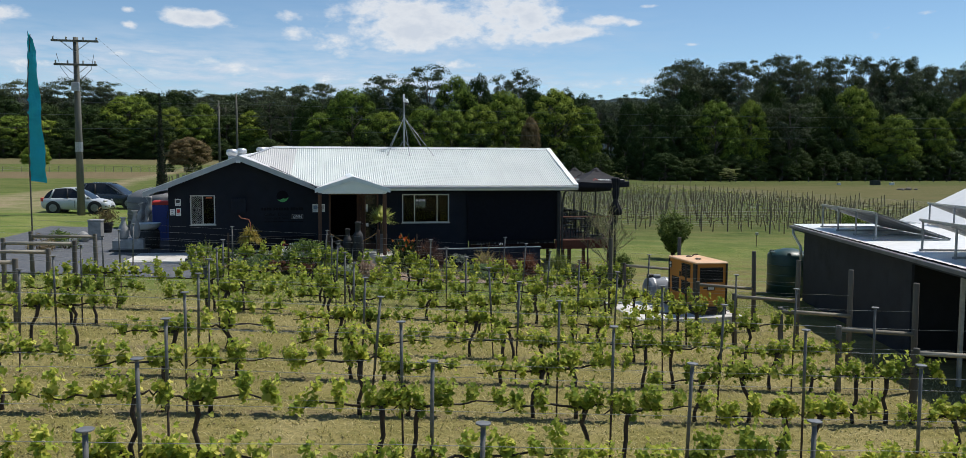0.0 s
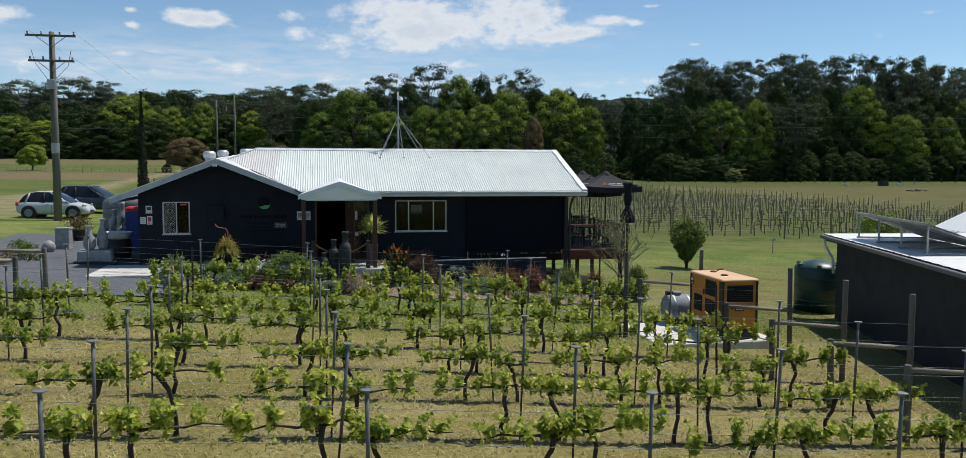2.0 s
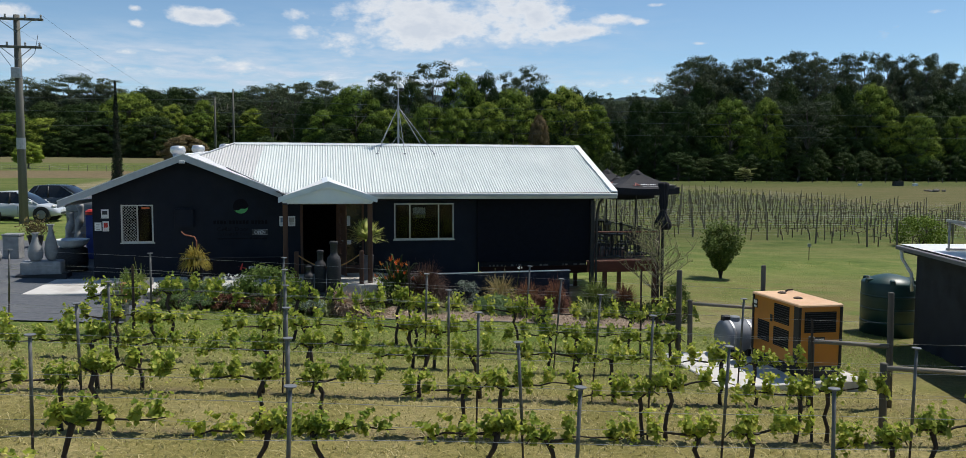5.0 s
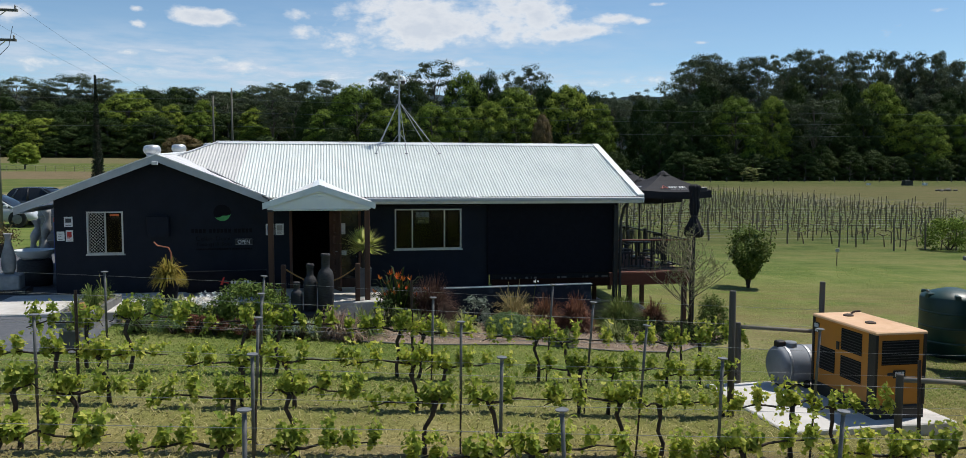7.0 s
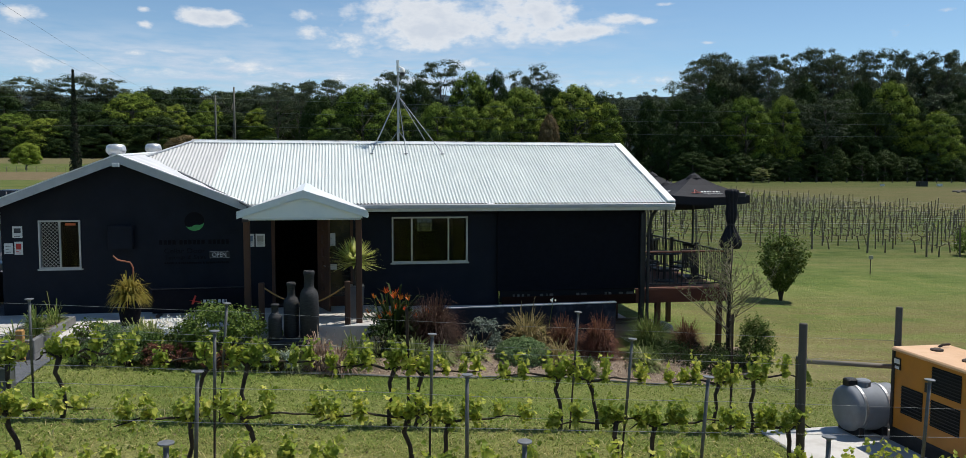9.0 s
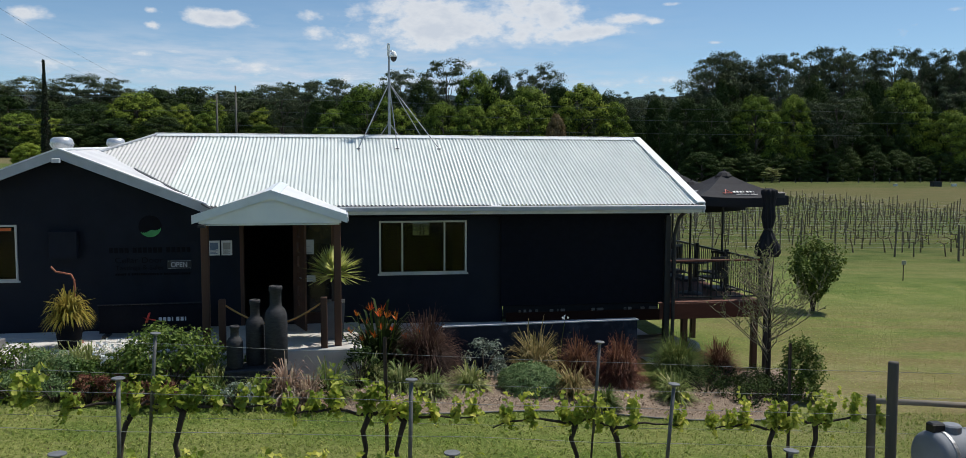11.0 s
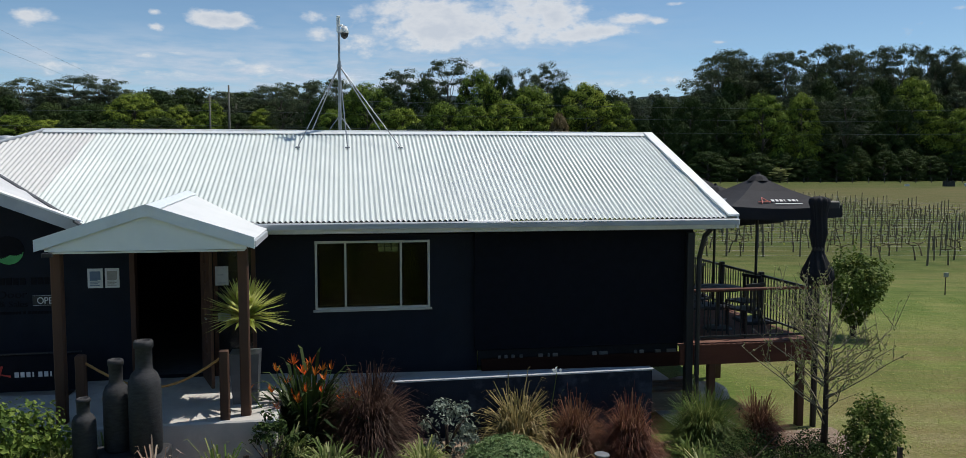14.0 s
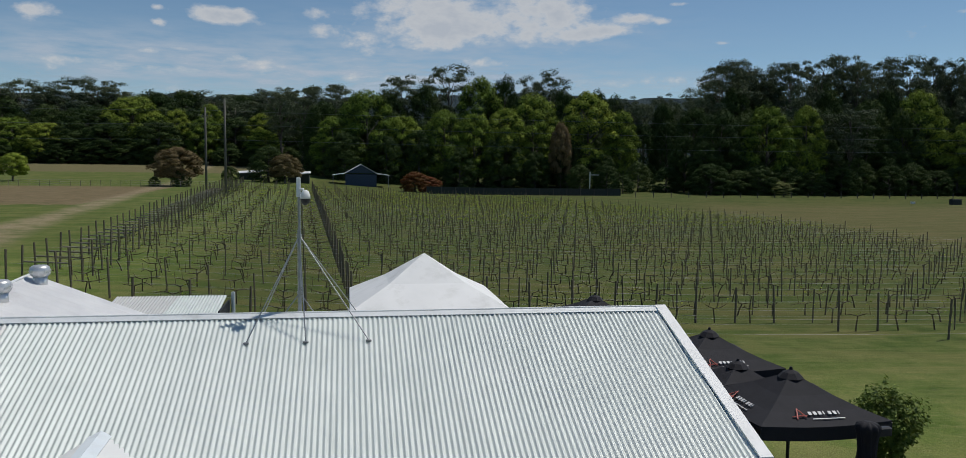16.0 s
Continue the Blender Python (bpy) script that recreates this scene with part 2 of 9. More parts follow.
M_ROCK = mat("rock", (0.09, 0.08, 0.07), (0.2, 0.18, 0.15), 4, 0.9, bump=0.6, bscale=15)

M_VLEAF = leaf_mat("vine_leaf", (0.15, 0.220, 0.034), (0.31, 0.385, 0.061), (0.66, 0.63, 0.15), 0.45, c4=(0.50, 0.55, 0.078))
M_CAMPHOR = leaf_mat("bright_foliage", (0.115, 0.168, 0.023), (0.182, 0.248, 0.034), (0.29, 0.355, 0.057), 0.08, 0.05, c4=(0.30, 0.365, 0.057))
M_GUM = leaf_mat("gum_foliage", (0.058, 0.080, 0.042), (0.090, 0.115, 0.064), (0.145, 0.170, 0.10), 0.10, 0.05)
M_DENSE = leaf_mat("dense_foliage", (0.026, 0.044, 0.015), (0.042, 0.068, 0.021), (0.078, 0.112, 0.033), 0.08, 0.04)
M_BROWNF = leaf_mat("bronze_foliage", (0.11, 0.085, 0.04), (0.175, 0.135, 0.06), (0.24, 0.19, 0.085), 0.25)
M_REDF = leaf_mat("rust_foliage", (0.13, 0.04, 0.015), (0.20, 0.07, 0.025), (0.16, 0.12, 0.04), 0.25)
M_SHRUB = leaf_mat("shrub_leaf", (0.045, 0.085, 0.018), (0.09, 0.15, 0.028), (0.15, 0.21, 0.045), 0.25)
M_PURPLE = leaf_mat("purple_grass", (0.040, 0.018, 0.017), (0.085, 0.040, 0.034), (0.20, 0.125, 0.10), 0.3)
M_REDGRASS = leaf_mat("russet_grass", (0.075, 0.026, 0.018), (0.14, 0.055, 0.035), (0.30, 0.17, 0.10), 0.3)
M_STRAP = leaf_mat("strap_leaf", (0.10, 0.15, 0.035), (0.20, 0.25, 0.07), (0.46, 0.46, 0.22), 0.3)
M_GRASSY = leaf_mat("clump_grass", (0.06, 0.11, 0.022), (0.12, 0.18, 0.04), (0.26, 0.28, 0.09), 0.3)
M_SILVERL = leaf_mat("silver_leaf", (0.14, 0.18, 0.14), (0.23, 0.28, 0.22), (0.34, 0.39, 0.32), 0.2)
M_MOUND = leaf_mat("mound_leaf", (0.09, 0.15, 0.055), (0.16, 0.24, 0.09), (0.25, 0.32, 0.15), 0.25)
M_PINKY = leaf_mat("pink_flax", (0.20, 0.10, 0.07), (0.40, 0.27, 0.20), (0.58, 0.48, 0.36), 0.3)
M_CYPRESS = leaf_mat("cypress_spray", (0.014, 0.020, 0.012), (0.024, 0.034, 0.018), (0.035, 0.045, 0.025), 0.1)
M_REARVINE = mat("rear_vine_wood", (0.085, 0.066, 0.042), (0.17, 0.132, 0.082), 12, 0.95, bump=0.3)
M_REARPOST = mat("rear_row_post", (0.105, 0.086, 0.060), (0.20, 0.165, 0.115), 6, 0.9, bump=0.5, bscale=30, stretch=(1, 1, 0.1))
M_HEDGE = leaf_mat("hedge_leaf", (0.06, 0.10, 0.016), (0.125, 0.175, 0.030), (0.21, 0.26, 0.06), 0.22)
M_FLAX = leaf_mat("bronze_flax", (0.13, 0.13, 0.045), (0.30, 0.25, 0.10), (0.46, 0.36, 0.19), 0.3)
M_YUCCA = leaf_mat("yucca_leaf", (0.42, 0.48, 0.09), (0.66, 0.68, 0.18), (0.82, 0.80, 0.36), 0.5)
M_PALM = leaf_mat("palm_leaf", (0.20, 0.18, 0.03), (0.40, 0.33, 0.07), (0.48, 0.33, 0.08), 0.35)
M_BLOOM = leaf_mat("orange_bloom", (0.38, 0.07, 0.012), (0.50, 0.11, 0.015), (0.45, 0.15, 0.03), 0.25)
M_PADDLE = leaf_mat("paddle_leaf", (0.020, 0.034, 0.013), (0.036, 0.055, 0.018), (0.07, 0.095, 0.03), 0.1)
M_WBLOOM = leaf_mat("white_bloom", (0.80, 0.80, 0.78), (0.86, 0.86, 0.84), None, 0.2)
M_TURF = leaf_mat("turf_blade", (0.17, 0.175, 0.05), (0.32, 0.29, 0.10), (0.58, 0.51, 0.27), 0.4)
M_TURFG = leaf_mat("lawn_blade", (0.105, 0.165, 0.028), (0.18, 0.25, 0.048), (0.38, 0.38, 0.13), 0.4)
M_BUD = leaf_mat("pale_bud", (0.16, 0.2, 0.05), (0.3, 0.33, 0.12), (0.4, 0.4, 0.2), 0.3)


def glass_mat(name, tint=(0.6, 0.65, 0.65), rough=0.03, mirror=0.0):
    """Tinted glass; mirror adds the sheen of a reflective film."""
    m, n, l, out = nodes_of(name)
    g = n.new("ShaderNodeBsdfGlass")
    g.inputs["Color"].default_value = (*tint, 1)
    g.inputs["Roughness"].default_value = rough
    g.inputs["IOR"].default_value = 1.45
    film = n.new("ShaderNodeBsdfGlossy")
    film.inputs["Color"].default_value = (0.85, 0.9, 0.9, 1)
    film.inputs["Roughness"].default_value = 0.02
    mx = n.new("ShaderNodeMixShader")
    mx.inputs[0].default_value = mirror
    l.new(g.outputs[0], mx.inputs[1])
    l.new(film.outputs[0], mx.inputs[2])
    l.new(mx.outputs[0], out.inputs[0])
    return m


M_GLASS = glass_mat("window_glass", (0.42, 0.45, 0.46), 0.03, 0.010)
M_CARGLASS = mat("tinted_car_glass", (0.010, 0.012, 0.014), (0.014, 0.016, 0.018), 2, 0.12, bump=0.0)


def roof_mat(name, c1, c2, stain):
    m, n, l, out = nodes_of(name)
    co = n.new("ShaderNodeTexCoord").outputs["Object"]
    sep = n.new("ShaderNodeSeparateXYZ")
    l.new(co, sep.inputs[0])
    f1 = noise_tex(n, l, co, 1.2, 6)
    mp = n.new("ShaderNodeMapping")
    mp.inputs["Scale"].default_value = (9, 0.6, 0.6)
    l.new(co, mp.inputs[0])
    f2 = noise_tex(n, l, mp.outputs[0], 1.0, 5, 0.6)
    col = ramp(n, l, f1, [(0.3, c1), (0.7, c2)])
    k = ramp(n, l, f2, [(0.5, (0, 0, 0)), (0.78, (0.5, 0.5, 0.5))])
    col = mixc(n, l, k, col, stain)
    # older sheets at the hipped end
    edge = calc(n, l, 'MULTIPLY_ADD', sep.outputs[1], -0.077, sep.outputs[0])
    old = calc(n, l, 'LESS_THAN', edge, -3.97)
    col = mixc(n, l, calc(n, l, 'MULTIPLY', old, 0.55), col, (0.50, 0.465, 0.46))
    p = n.new("ShaderNodeBsdfPrincipled")
    l.new(col, p.inputs["Base Color"])
    p.inputs["Metallic"].default_value = 0.1
    p.inputs["Roughness"].default_value = 0.45
    l.new(p.outputs[0], out.inputs[0])
    return m


M_ROOF = roof_mat("white_roof_sheeting", (0.60, 0.645, 0.62), (0.67, 0.71, 0.68), (0.48, 0.515, 0.49))
M_ROOFW = mat("bright_roof_sheeting", (0.70, 0.71, 0.70), (0.76, 0.76, 0.75), 2, 0.45, metal=0.05, bump=0.02)


M_WINGROOF = mat("weathered_wing_sheeting", (0.56, 0.56, 0.57), (0.68, 0.68, 0.68), 1.5, 0.5, metal=0.05, bump=0.03, dirt=(0.42, 0.40, 0.40), dirt_scale=0.5)


def ground_mat():
    m, n, l, out = nodes_of("grass_ground")
    co = n.new("ShaderNodeTexCoord").outputs["Object"]
    sep = n.new("ShaderNodeSeparateXYZ")
    l.new(co, sep.inputs[0])
    x, y = sep.outputs[0], sep.outputs[1]
    big = noise_tex(n, l, co, 0.05, 4)
    mid = noise_tex(n, l, co, 0.55, 6, 0.62)
    fine = noise_tex(n, l, co, 14, 5, 0.7)
    mow = n.new("ShaderNodeMapping")
    mow.inputs["Scale"].default_value = (0.10, 0.75, 1)
    mow.inputs["Rotation"].default_value = (0, 0, radians(8))
    l.new(co, mow.inputs[0])
    stripes = noise_tex(n, l, mow.outputs[0], 1.0, 3)
    lawn = ramp(n, l, mid, [(0.30, (0.075, 0.130, 0.021)), (0.50, (0.130, 0.190, 0.037)), (0.70, (0.26, 0.275, 0.085))])
    lawn = mixc(n, l, ramp(n, l, stripes, [(0.44, (0, 0, 0)), (0.60, (0.65, 0.65, 0.65))]), lawn, (0.245, 0.25, 0.085))
    dry = ramp(n, l, mid, [(0.28, (0.165, 0.148, 0.042)), (0.5, (0.275, 0.224, 0.084)), (0.74, (0.40, 0.325, 0.165))])
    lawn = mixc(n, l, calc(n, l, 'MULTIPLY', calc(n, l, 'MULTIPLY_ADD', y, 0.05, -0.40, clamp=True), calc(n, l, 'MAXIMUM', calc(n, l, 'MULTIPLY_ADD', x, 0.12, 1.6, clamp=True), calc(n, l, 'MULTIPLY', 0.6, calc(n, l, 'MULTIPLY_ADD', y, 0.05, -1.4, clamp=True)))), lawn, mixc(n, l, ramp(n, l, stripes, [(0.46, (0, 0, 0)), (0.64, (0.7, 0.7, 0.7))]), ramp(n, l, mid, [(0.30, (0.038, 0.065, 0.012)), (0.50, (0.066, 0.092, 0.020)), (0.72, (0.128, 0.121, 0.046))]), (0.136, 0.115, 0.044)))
    # the mown strips between the front rows are drier than the lawn by the house
    near = calc(n, l, 'MULTIPLY_ADD', y, -0.28, -1.9, clamp=True)
    col = mixc(n, l, calc(n, l, 'MULTIPLY', near, 0.92), lawn, dry)
    # bare earth under the rows of vines
    ph = calc(n, l, 'MULTIPLY_ADD', y, 1 / 1.95, 6.65 / 1.95)
    tri = calc(n, l, 'ABSOLUTE', calc(n, l, 'SUBTRACT', ph, calc(n, l, 'ROUND', ph)))
    strip = calc(n, l, 'MULTIPLY_ADD', tri, -6.0, 1.05, clamp=True)
    strip = calc(n, l, 'MULTIPLY', strip, calc(n, l, 'MULTIPLY', near, calc(n, l, 'LESS_THAN', x, 8.6)))
    strip = calc(n, l, 'MULTIPLY', strip, ramp(n, l, noise_tex(n, l, co, 2.5, 4), [(0.35, (0.1, 0.1, 0.1)), (0.6, (0.9, 0.9, 0.9))]))
    col = mixc(n, l, strip, col, (0.17, 0.125, 0.08))
    # worn tan patches on the lawn beside the deck
    dx = calc(n, l, 'MULTIPLY_ADD', x, 0.16, -1.75)
    dy = calc(n, l, 'MULTIPLY_ADD', y, 0.22, 0.55)
    worn = calc(n, l, 'SUBTRACT', 1.15, calc(n, l, 'ADD', calc(n, l, 'MULTIPLY', dx, dx), calc(n, l, 'MULTIPLY', dy, dy)), clamp=True)
    worn = calc(n, l, 'MULTIPLY', worn, ramp(n, l, noise_tex(n, l, co, 0.9, 6, 0.65), [(0.40, (0.05, 0.05, 0.05)), (0.64, (0.95, 0.95, 0.95))]))
    col = mixc(n, l, worn, col, (0.33, 0.27, 0.155))
    tired = ramp(n, l, noise_tex(n, l, mow.outputs[0], 1.7, 6, 0.62), [(0.38, (0.12, 0.12, 0.12)), (0.57, (0.9, 0.9, 0.9))])
    col = mixc(n, l, calc(n, l, 'MULTIPLY', tired, calc(n, l, 'MULTIPLY', calc(n, l, 'MULTIPLY_ADD', x, 0.4, -3.0, clamp=True), calc(n, l, 'MULTIPLY_ADD', y, -0.20, 2.0, clamp=True))), col, (0.205, 0.160, 0.070))
    # straw-coloured dapples on the mown lawn beside the deck
    dap = ramp(n, l, noise_tex(n, l, mow.outputs[0], 4.5, 5, 0.68), [(0.48, (0, 0, 0)), (0.68, (0.42, 0.42, 0.42))])
    col = mixc(n, l, calc(n, l, 'MULTIPLY', dap, calc(n, l, 'MULTIPLY', calc(n, l, 'MULTIPLY_ADD', x, 0.5, -3.5, clamp=True), calc(n, l, 'MULTIPLY_ADD', y, -0.04, 1.8, clamp=True))), col, (0.245, 0.235, 0.088))
    # pale flecks of dry grass left by the mower
    fm = n.new("ShaderNodeMapping")
    fm.inputs["Scale"].default_value = (1.2, 6.0, 1)
    fm.inputs["Rotation"].default_value = (0, 0, radians(10))
    l.new(co, fm.inputs[0])
    fleck = noise_tex(n, l, fm.outputs[0], 1.6, 4, 0.7)
    col = mixc(n, l, calc(n, l, 'MULTIPLY', calc(n, l, 'MULTIPLY_ADD', y, -0.06, 1.5, clamp=True), ramp(n, l, fleck, [(0.56, (0, 0, 0)), (0.70, (0.5, 0.5, 0.5))])), col, (0.33, 0.30, 0.15))
    # brown paddock beyond the track
    pad = calc(n, l, 'MULTIPLY', calc(n, l, 'LESS_THAN', x, -28), calc(n, l, 'MULTIPLY', calc(n, l, 'MULTIPLY_ADD', calc(n, l, 'ADD', y, calc(n, l, 'MULTIPLY', mid, 14)), 0.25, -22.5, clamp=True), calc(n, l, 'MULTIPLY_ADD', y, -0.2, 28.0, clamp=True)))
    col = mixc(n, l, calc(n, l, 'MULTIPLY', pad, 0.85), col, ramp(n, l, mid, [(0.3, (0.165, 0.110, 0.070)), (0.7, (0.25, 0.175, 0.112))]))
    # dry tan sweep over the open field to the east
    tan = calc(n, l, 'MULTIPLY', calc(n, l, 'MULTIPLY_ADD', x, 0.07, -3.6, clamp=True), calc(n, l, 'MULTIPLY', calc(n, l, 'MULTIPLY_ADD', y, 0.06, -2.6, clamp=True), calc(n, l, 'MULTIPLY_ADD', y, -0.05, 7.0, clamp=True)))
    col = mixc(n, l, calc(n, l, 'MULTIPLY', tan, ramp(n, l, stripes, [(0.35, (0.35, 0.35, 0.35)), (0.65, (0.85, 0.85, 0.85))])), col, (0.165, 0.130, 0.062))
    far = calc(n, l, 'MULTIPLY', calc(n, l, 'LESS_THAN', x, -10), calc(n, l, 'GREATER_THAN', y, 205))
    col = mixc(n, l, calc(n, l, 'MULTIPLY', far, 0.7), col, (0.19, 0.145, 0.09))
    # dirt track through the paddock
    mid_x = calc(n, l, 'MULTIPLY_ADD', y, -0.085, -19.0)
    off = calc(n, l, 'ABSOLUTE', calc(n, l, 'SUBTRACT', x, mid_x))
    wob = calc(n, l, 'MULTIPLY_ADD', big, 2.5, -1.2)
    tr = calc(n, l, 'ADD', calc(n, l, 'MULTIPLY_ADD', calc(n, l, 'ADD', off, wob), -0.6, 1.3), calc(n, l, 'MULTIPLY', 1.3, calc(n, l, 'MULTIPLY_ADD', y, -0.03, 2.1, clamp=True)), clamp=True)
    tr = calc(n, l, 'MULTIPLY', tr, calc(n, l, 'MULTIPLY_ADD', y, 0.2, -3.2, clamp=True))
    tr = calc(n, l, 'MULTIPLY', tr, ramp(n, l, mid, [(0.35, (0.25, 0.25, 0.25)), (0.6, (0.9, 0.9, 0.9))]))
    col = mixc(n, l, tr, col, (0.34, 0.265, 0.175))
    col = mixc(n, l, ramp(n, l, fine, [(0.40, (0.45, 0.45, 0.45)), (0.62, (0, 0, 0))]), col, (0.06, 0.075, 0.024))
    p = n.new("ShaderNodeBsdfPrincipled")
    l.new(col, p.inputs["Base Color"])
    p.inputs["Roughness"].default_value = 0.95
    p.inputs["Specular IOR Level"].default_value = 0.1
    l.new(bumped(n, l, fine, 0.8, 0.05), p.inputs["Normal"])
    l.new(p.outputs[0], out.inputs[0])
    return m


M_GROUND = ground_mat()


def hill_mat():
    m, n, l, out = nodes_of("wooded_hill")
    co = n.new("ShaderNodeTexCoord").outputs["Object"]
    f = noise_tex(n, l, co, 0.03, 6, 0.7)
    g = noise_tex(n, l, co, 0.12, 5, 0.7)
    # distance haze is mixed into these bluish foliage tones
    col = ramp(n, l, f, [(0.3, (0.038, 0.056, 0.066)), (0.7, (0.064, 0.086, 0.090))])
    p = n.new("ShaderNodeBsdfPrincipled")
    l.new(col, p.inputs["Base Color"])
    p.inputs["Roughness"].default_value = 1.0
    p.inputs["Specular IOR Level"].default_value = 0.0
    l.new(bumped(n, l, g, 1.0, 8.0), p.inputs["Normal"])
    l.new(p.outputs[0], out.inputs[0])
    return m


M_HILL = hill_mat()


def cloud_mat():
    """Scattered cumulus over a blue sky, by bearing and height on a far curved sheet."""
    m, n, l, out = nodes_of("cloud")
    co = n.new("ShaderNodeTexCoord").outputs["Object"]
    sep = n.new("ShaderNodeSeparateXYZ")
    l.new(co, sep.inputs[0])
    az = calc(n, l, 'ARCTAN2', sep.outputs[0], sep.outputs[1])
    el = calc(n, l, 'DIVIDE', sep.outputs[2], 3600.0)
    cmb = n.new("ShaderNodeCombineXYZ")
    l.new(az, cmb.inputs[0])
    l.new(calc(n, l, 'MULTIPLY', el, 1.7), cmb.inputs[1])
    v = cmb.outputs[0]
    body = noise_tex(n, l, v, 13, 9, 0.6)
    body2 = noise_tex(n, l, v, 45, 7, 0.6)

    def blob(a0, e0, wa, we, amp):
        da = calc(n, l, 'DIVIDE', calc(n, l, 'SUBTRACT', az, a0), wa)
        de = calc(n, l, 'DIVIDE', calc(n, l, 'SUBTRACT', el, e0), we)
        r = calc(n, l, 'ADD', calc(n, l, 'MULTIPLY', da, da), calc(n, l, 'MULTIPLY', de, de))
        return calc(n, l, 'MULTIPLY', calc(n, l, 'POWER', 2.718, calc(n, l, 'MULTIPLY', r, -1.0)), amp)
    total = None
    for b in ((0.177, 0.171, 0.128, 0.030, 0.62), (0.244, 0.190, 0.060, 0.026, 0.40), (0.074, 0.186, 0.075, 0.022, 0.52), (0.125, 0.154, 0.085, 0.018, 0.42),
              (0.281, 0.155, 0.053, 0.010, 0.40), (0.318, 0.162, 0.034, 0.009, 0.50), (0.344, 0.175, 0.021, 0.007, 0.62), (0.376, 0.171, 0.012, 0.005, 0.60),
              (-0.144, 0.165, 0.045, 0.009, 0.66), (-0.150, 0.174, 0.036, 0.007, 0.62), (-0.209, 0.156, 0.011, 0.005, 0.62), (-0.210, 0.172, 0.009, 0.005, 0.60),
              (-0.330, 0.160, 0.026, 0.008, 0.66), (-0.040, 0.176, 0.022, 0.008, 0.44), (-0.035, 0.153, 0.053, 0.011, 0.40), (0.030, 0.136, 0.070, 0.013, 0.34),
              (-0.222, 0.124, 0.026, 0.004, 0.48)):
        s = blob(*b)
        total = s if total is None else calc(n, l, 'ADD', total, s)
    for b in ((-0.184, 0.128, 0.014, 0.003, 0.46), (-0.111, 0.117, 0.068, 0.010, 0.33), (-0.216, 0.105, 0.090, 0.006, 0.34), (0.162, 0.121, 0.045, 0.007, 0.40),
              (0.341, 0.100, 0.090, 0.009, 0.36), (0.059, 0.102, 0.120, 0.008, 0.36), (0.394, 0.190, 0.014, 0.003, 0.55), (0.441, 0.144, 0.011, 0.003, 0.55),
              (0.685, 0.165, 0.014, 0.004, 0.60), (-0.301, 0.110, 0.045, 0.005, 0.40), (0.22, 0.29, 0.30, 0.05, 0.50), (-0.9, 0.2, 0.3, 0.06, 0.45),
              (1.3, 0.2, 0.3, 0.06, 0.4), (2.4, 0.25, 0.5, 0.08, 0.4)):
        s = blob(*b)
        total = s if total is None else calc(n, l, 'ADD', total, s)
    veil = blob(0.0, 0.070, 3.5, 0.05, 0.24)
    total = calc(n, l, 'ADD', total, veil)
    puff = None
    for sc, wt in ((22, 0.26), (60, 0.10)):
        vo = n.new("ShaderNodeTexVoronoi")
        vo.feature = 'SMOOTH_F1'
        vo.inputs["Scale"].default_value = sc
        vo.inputs["Smoothness"].default_value = 0.35
        wv = n.new("ShaderNodeVectorMath")
        wv.operation = 'MULTIPLY_ADD'
        nt = n.new("ShaderNodeTexNoise")
        nt.inputs["Scale"].default_value = 40
        nt.inputs["Detail"].default_value = 5
        l.new(v, nt.inputs["Vector"])
        l.new(nt.outputs["Color"], wv.inputs[0])
        wv.inputs[1].default_value = (0.03, 0.03, 0.0)
        l.new(v, wv.inputs[2])
        l.new(wv.outputs[0], vo.inputs["Vector"])
        q = calc(n, l, 'MULTIPLY_ADD', vo.outputs["Distance"], -wt, wt * 0.45)
        puff = q if puff is None else calc(n, l, 'ADD', puff, q)
    total = calc(n, l, 'ADD', total, puff)
    dens = calc(n, l, 'ADD', total, calc(n, l, 'MULTIPLY_ADD', body, 1.1, calc(n, l, 'MULTIPLY_ADD', body2, 0.85, -1.23)))
    thin = None
    for b in ((-0.10, 0.112, 0.22, 0.030, 1.05), (0.16, 0.150, 0.20, 0.040, 0.70), (0.20, 0.098, 0.30, 0.016, 0.95), (-0.30, 0.116, 0.16, 0.030, 0.8)):
        q = blob(*b)
        thin = q if thin is None else calc(n, l, 'ADD', thin, q)
    streak = n.new("ShaderNodeMapping")
    streak.inputs["Scale"].default_value = (1.0, 3.2, 1.0)
    l.new(v, streak.inputs[0])
    wisp = ramp(n, l, noise_tex(n, l, streak.outputs[0], 16, 7, 0.62), [(0.30, (0, 0, 0)), (0.64, (0.66, 0.66, 0.66))])
    thin = calc(n, l, 'MULTIPLY', thin, wisp, clamp=True)
    alpha = ramp(n, l, dens, [(0.03, (0, 0, 0)), (0.20, (0.42, 0.42, 0.42)), (0.46, (0.88, 0.88, 0.88))])
    shade = ramp(n, l, dens, [(0.1, (0.66, 0.76, 0.90)), (0.38, (0.92, 0.94, 0.97)), (0.75, (0.74, 0.79, 0.87))])
    em = n.new("ShaderNodeEmission")
    l.new(shade, em.inputs[0])
    em.inputs[1].default_value = 0.88
    tr = n.new("ShaderNodeBsdfTransparent")
    mx = n.new("ShaderNodeMixShader")
    l.new(calc(n, l, 'MAXIMUM', alpha, thin), mx.inputs[0])
    l.new(tr.outputs[0], mx.inputs[1])
    l.new(em.outputs[0], mx.inputs[2])
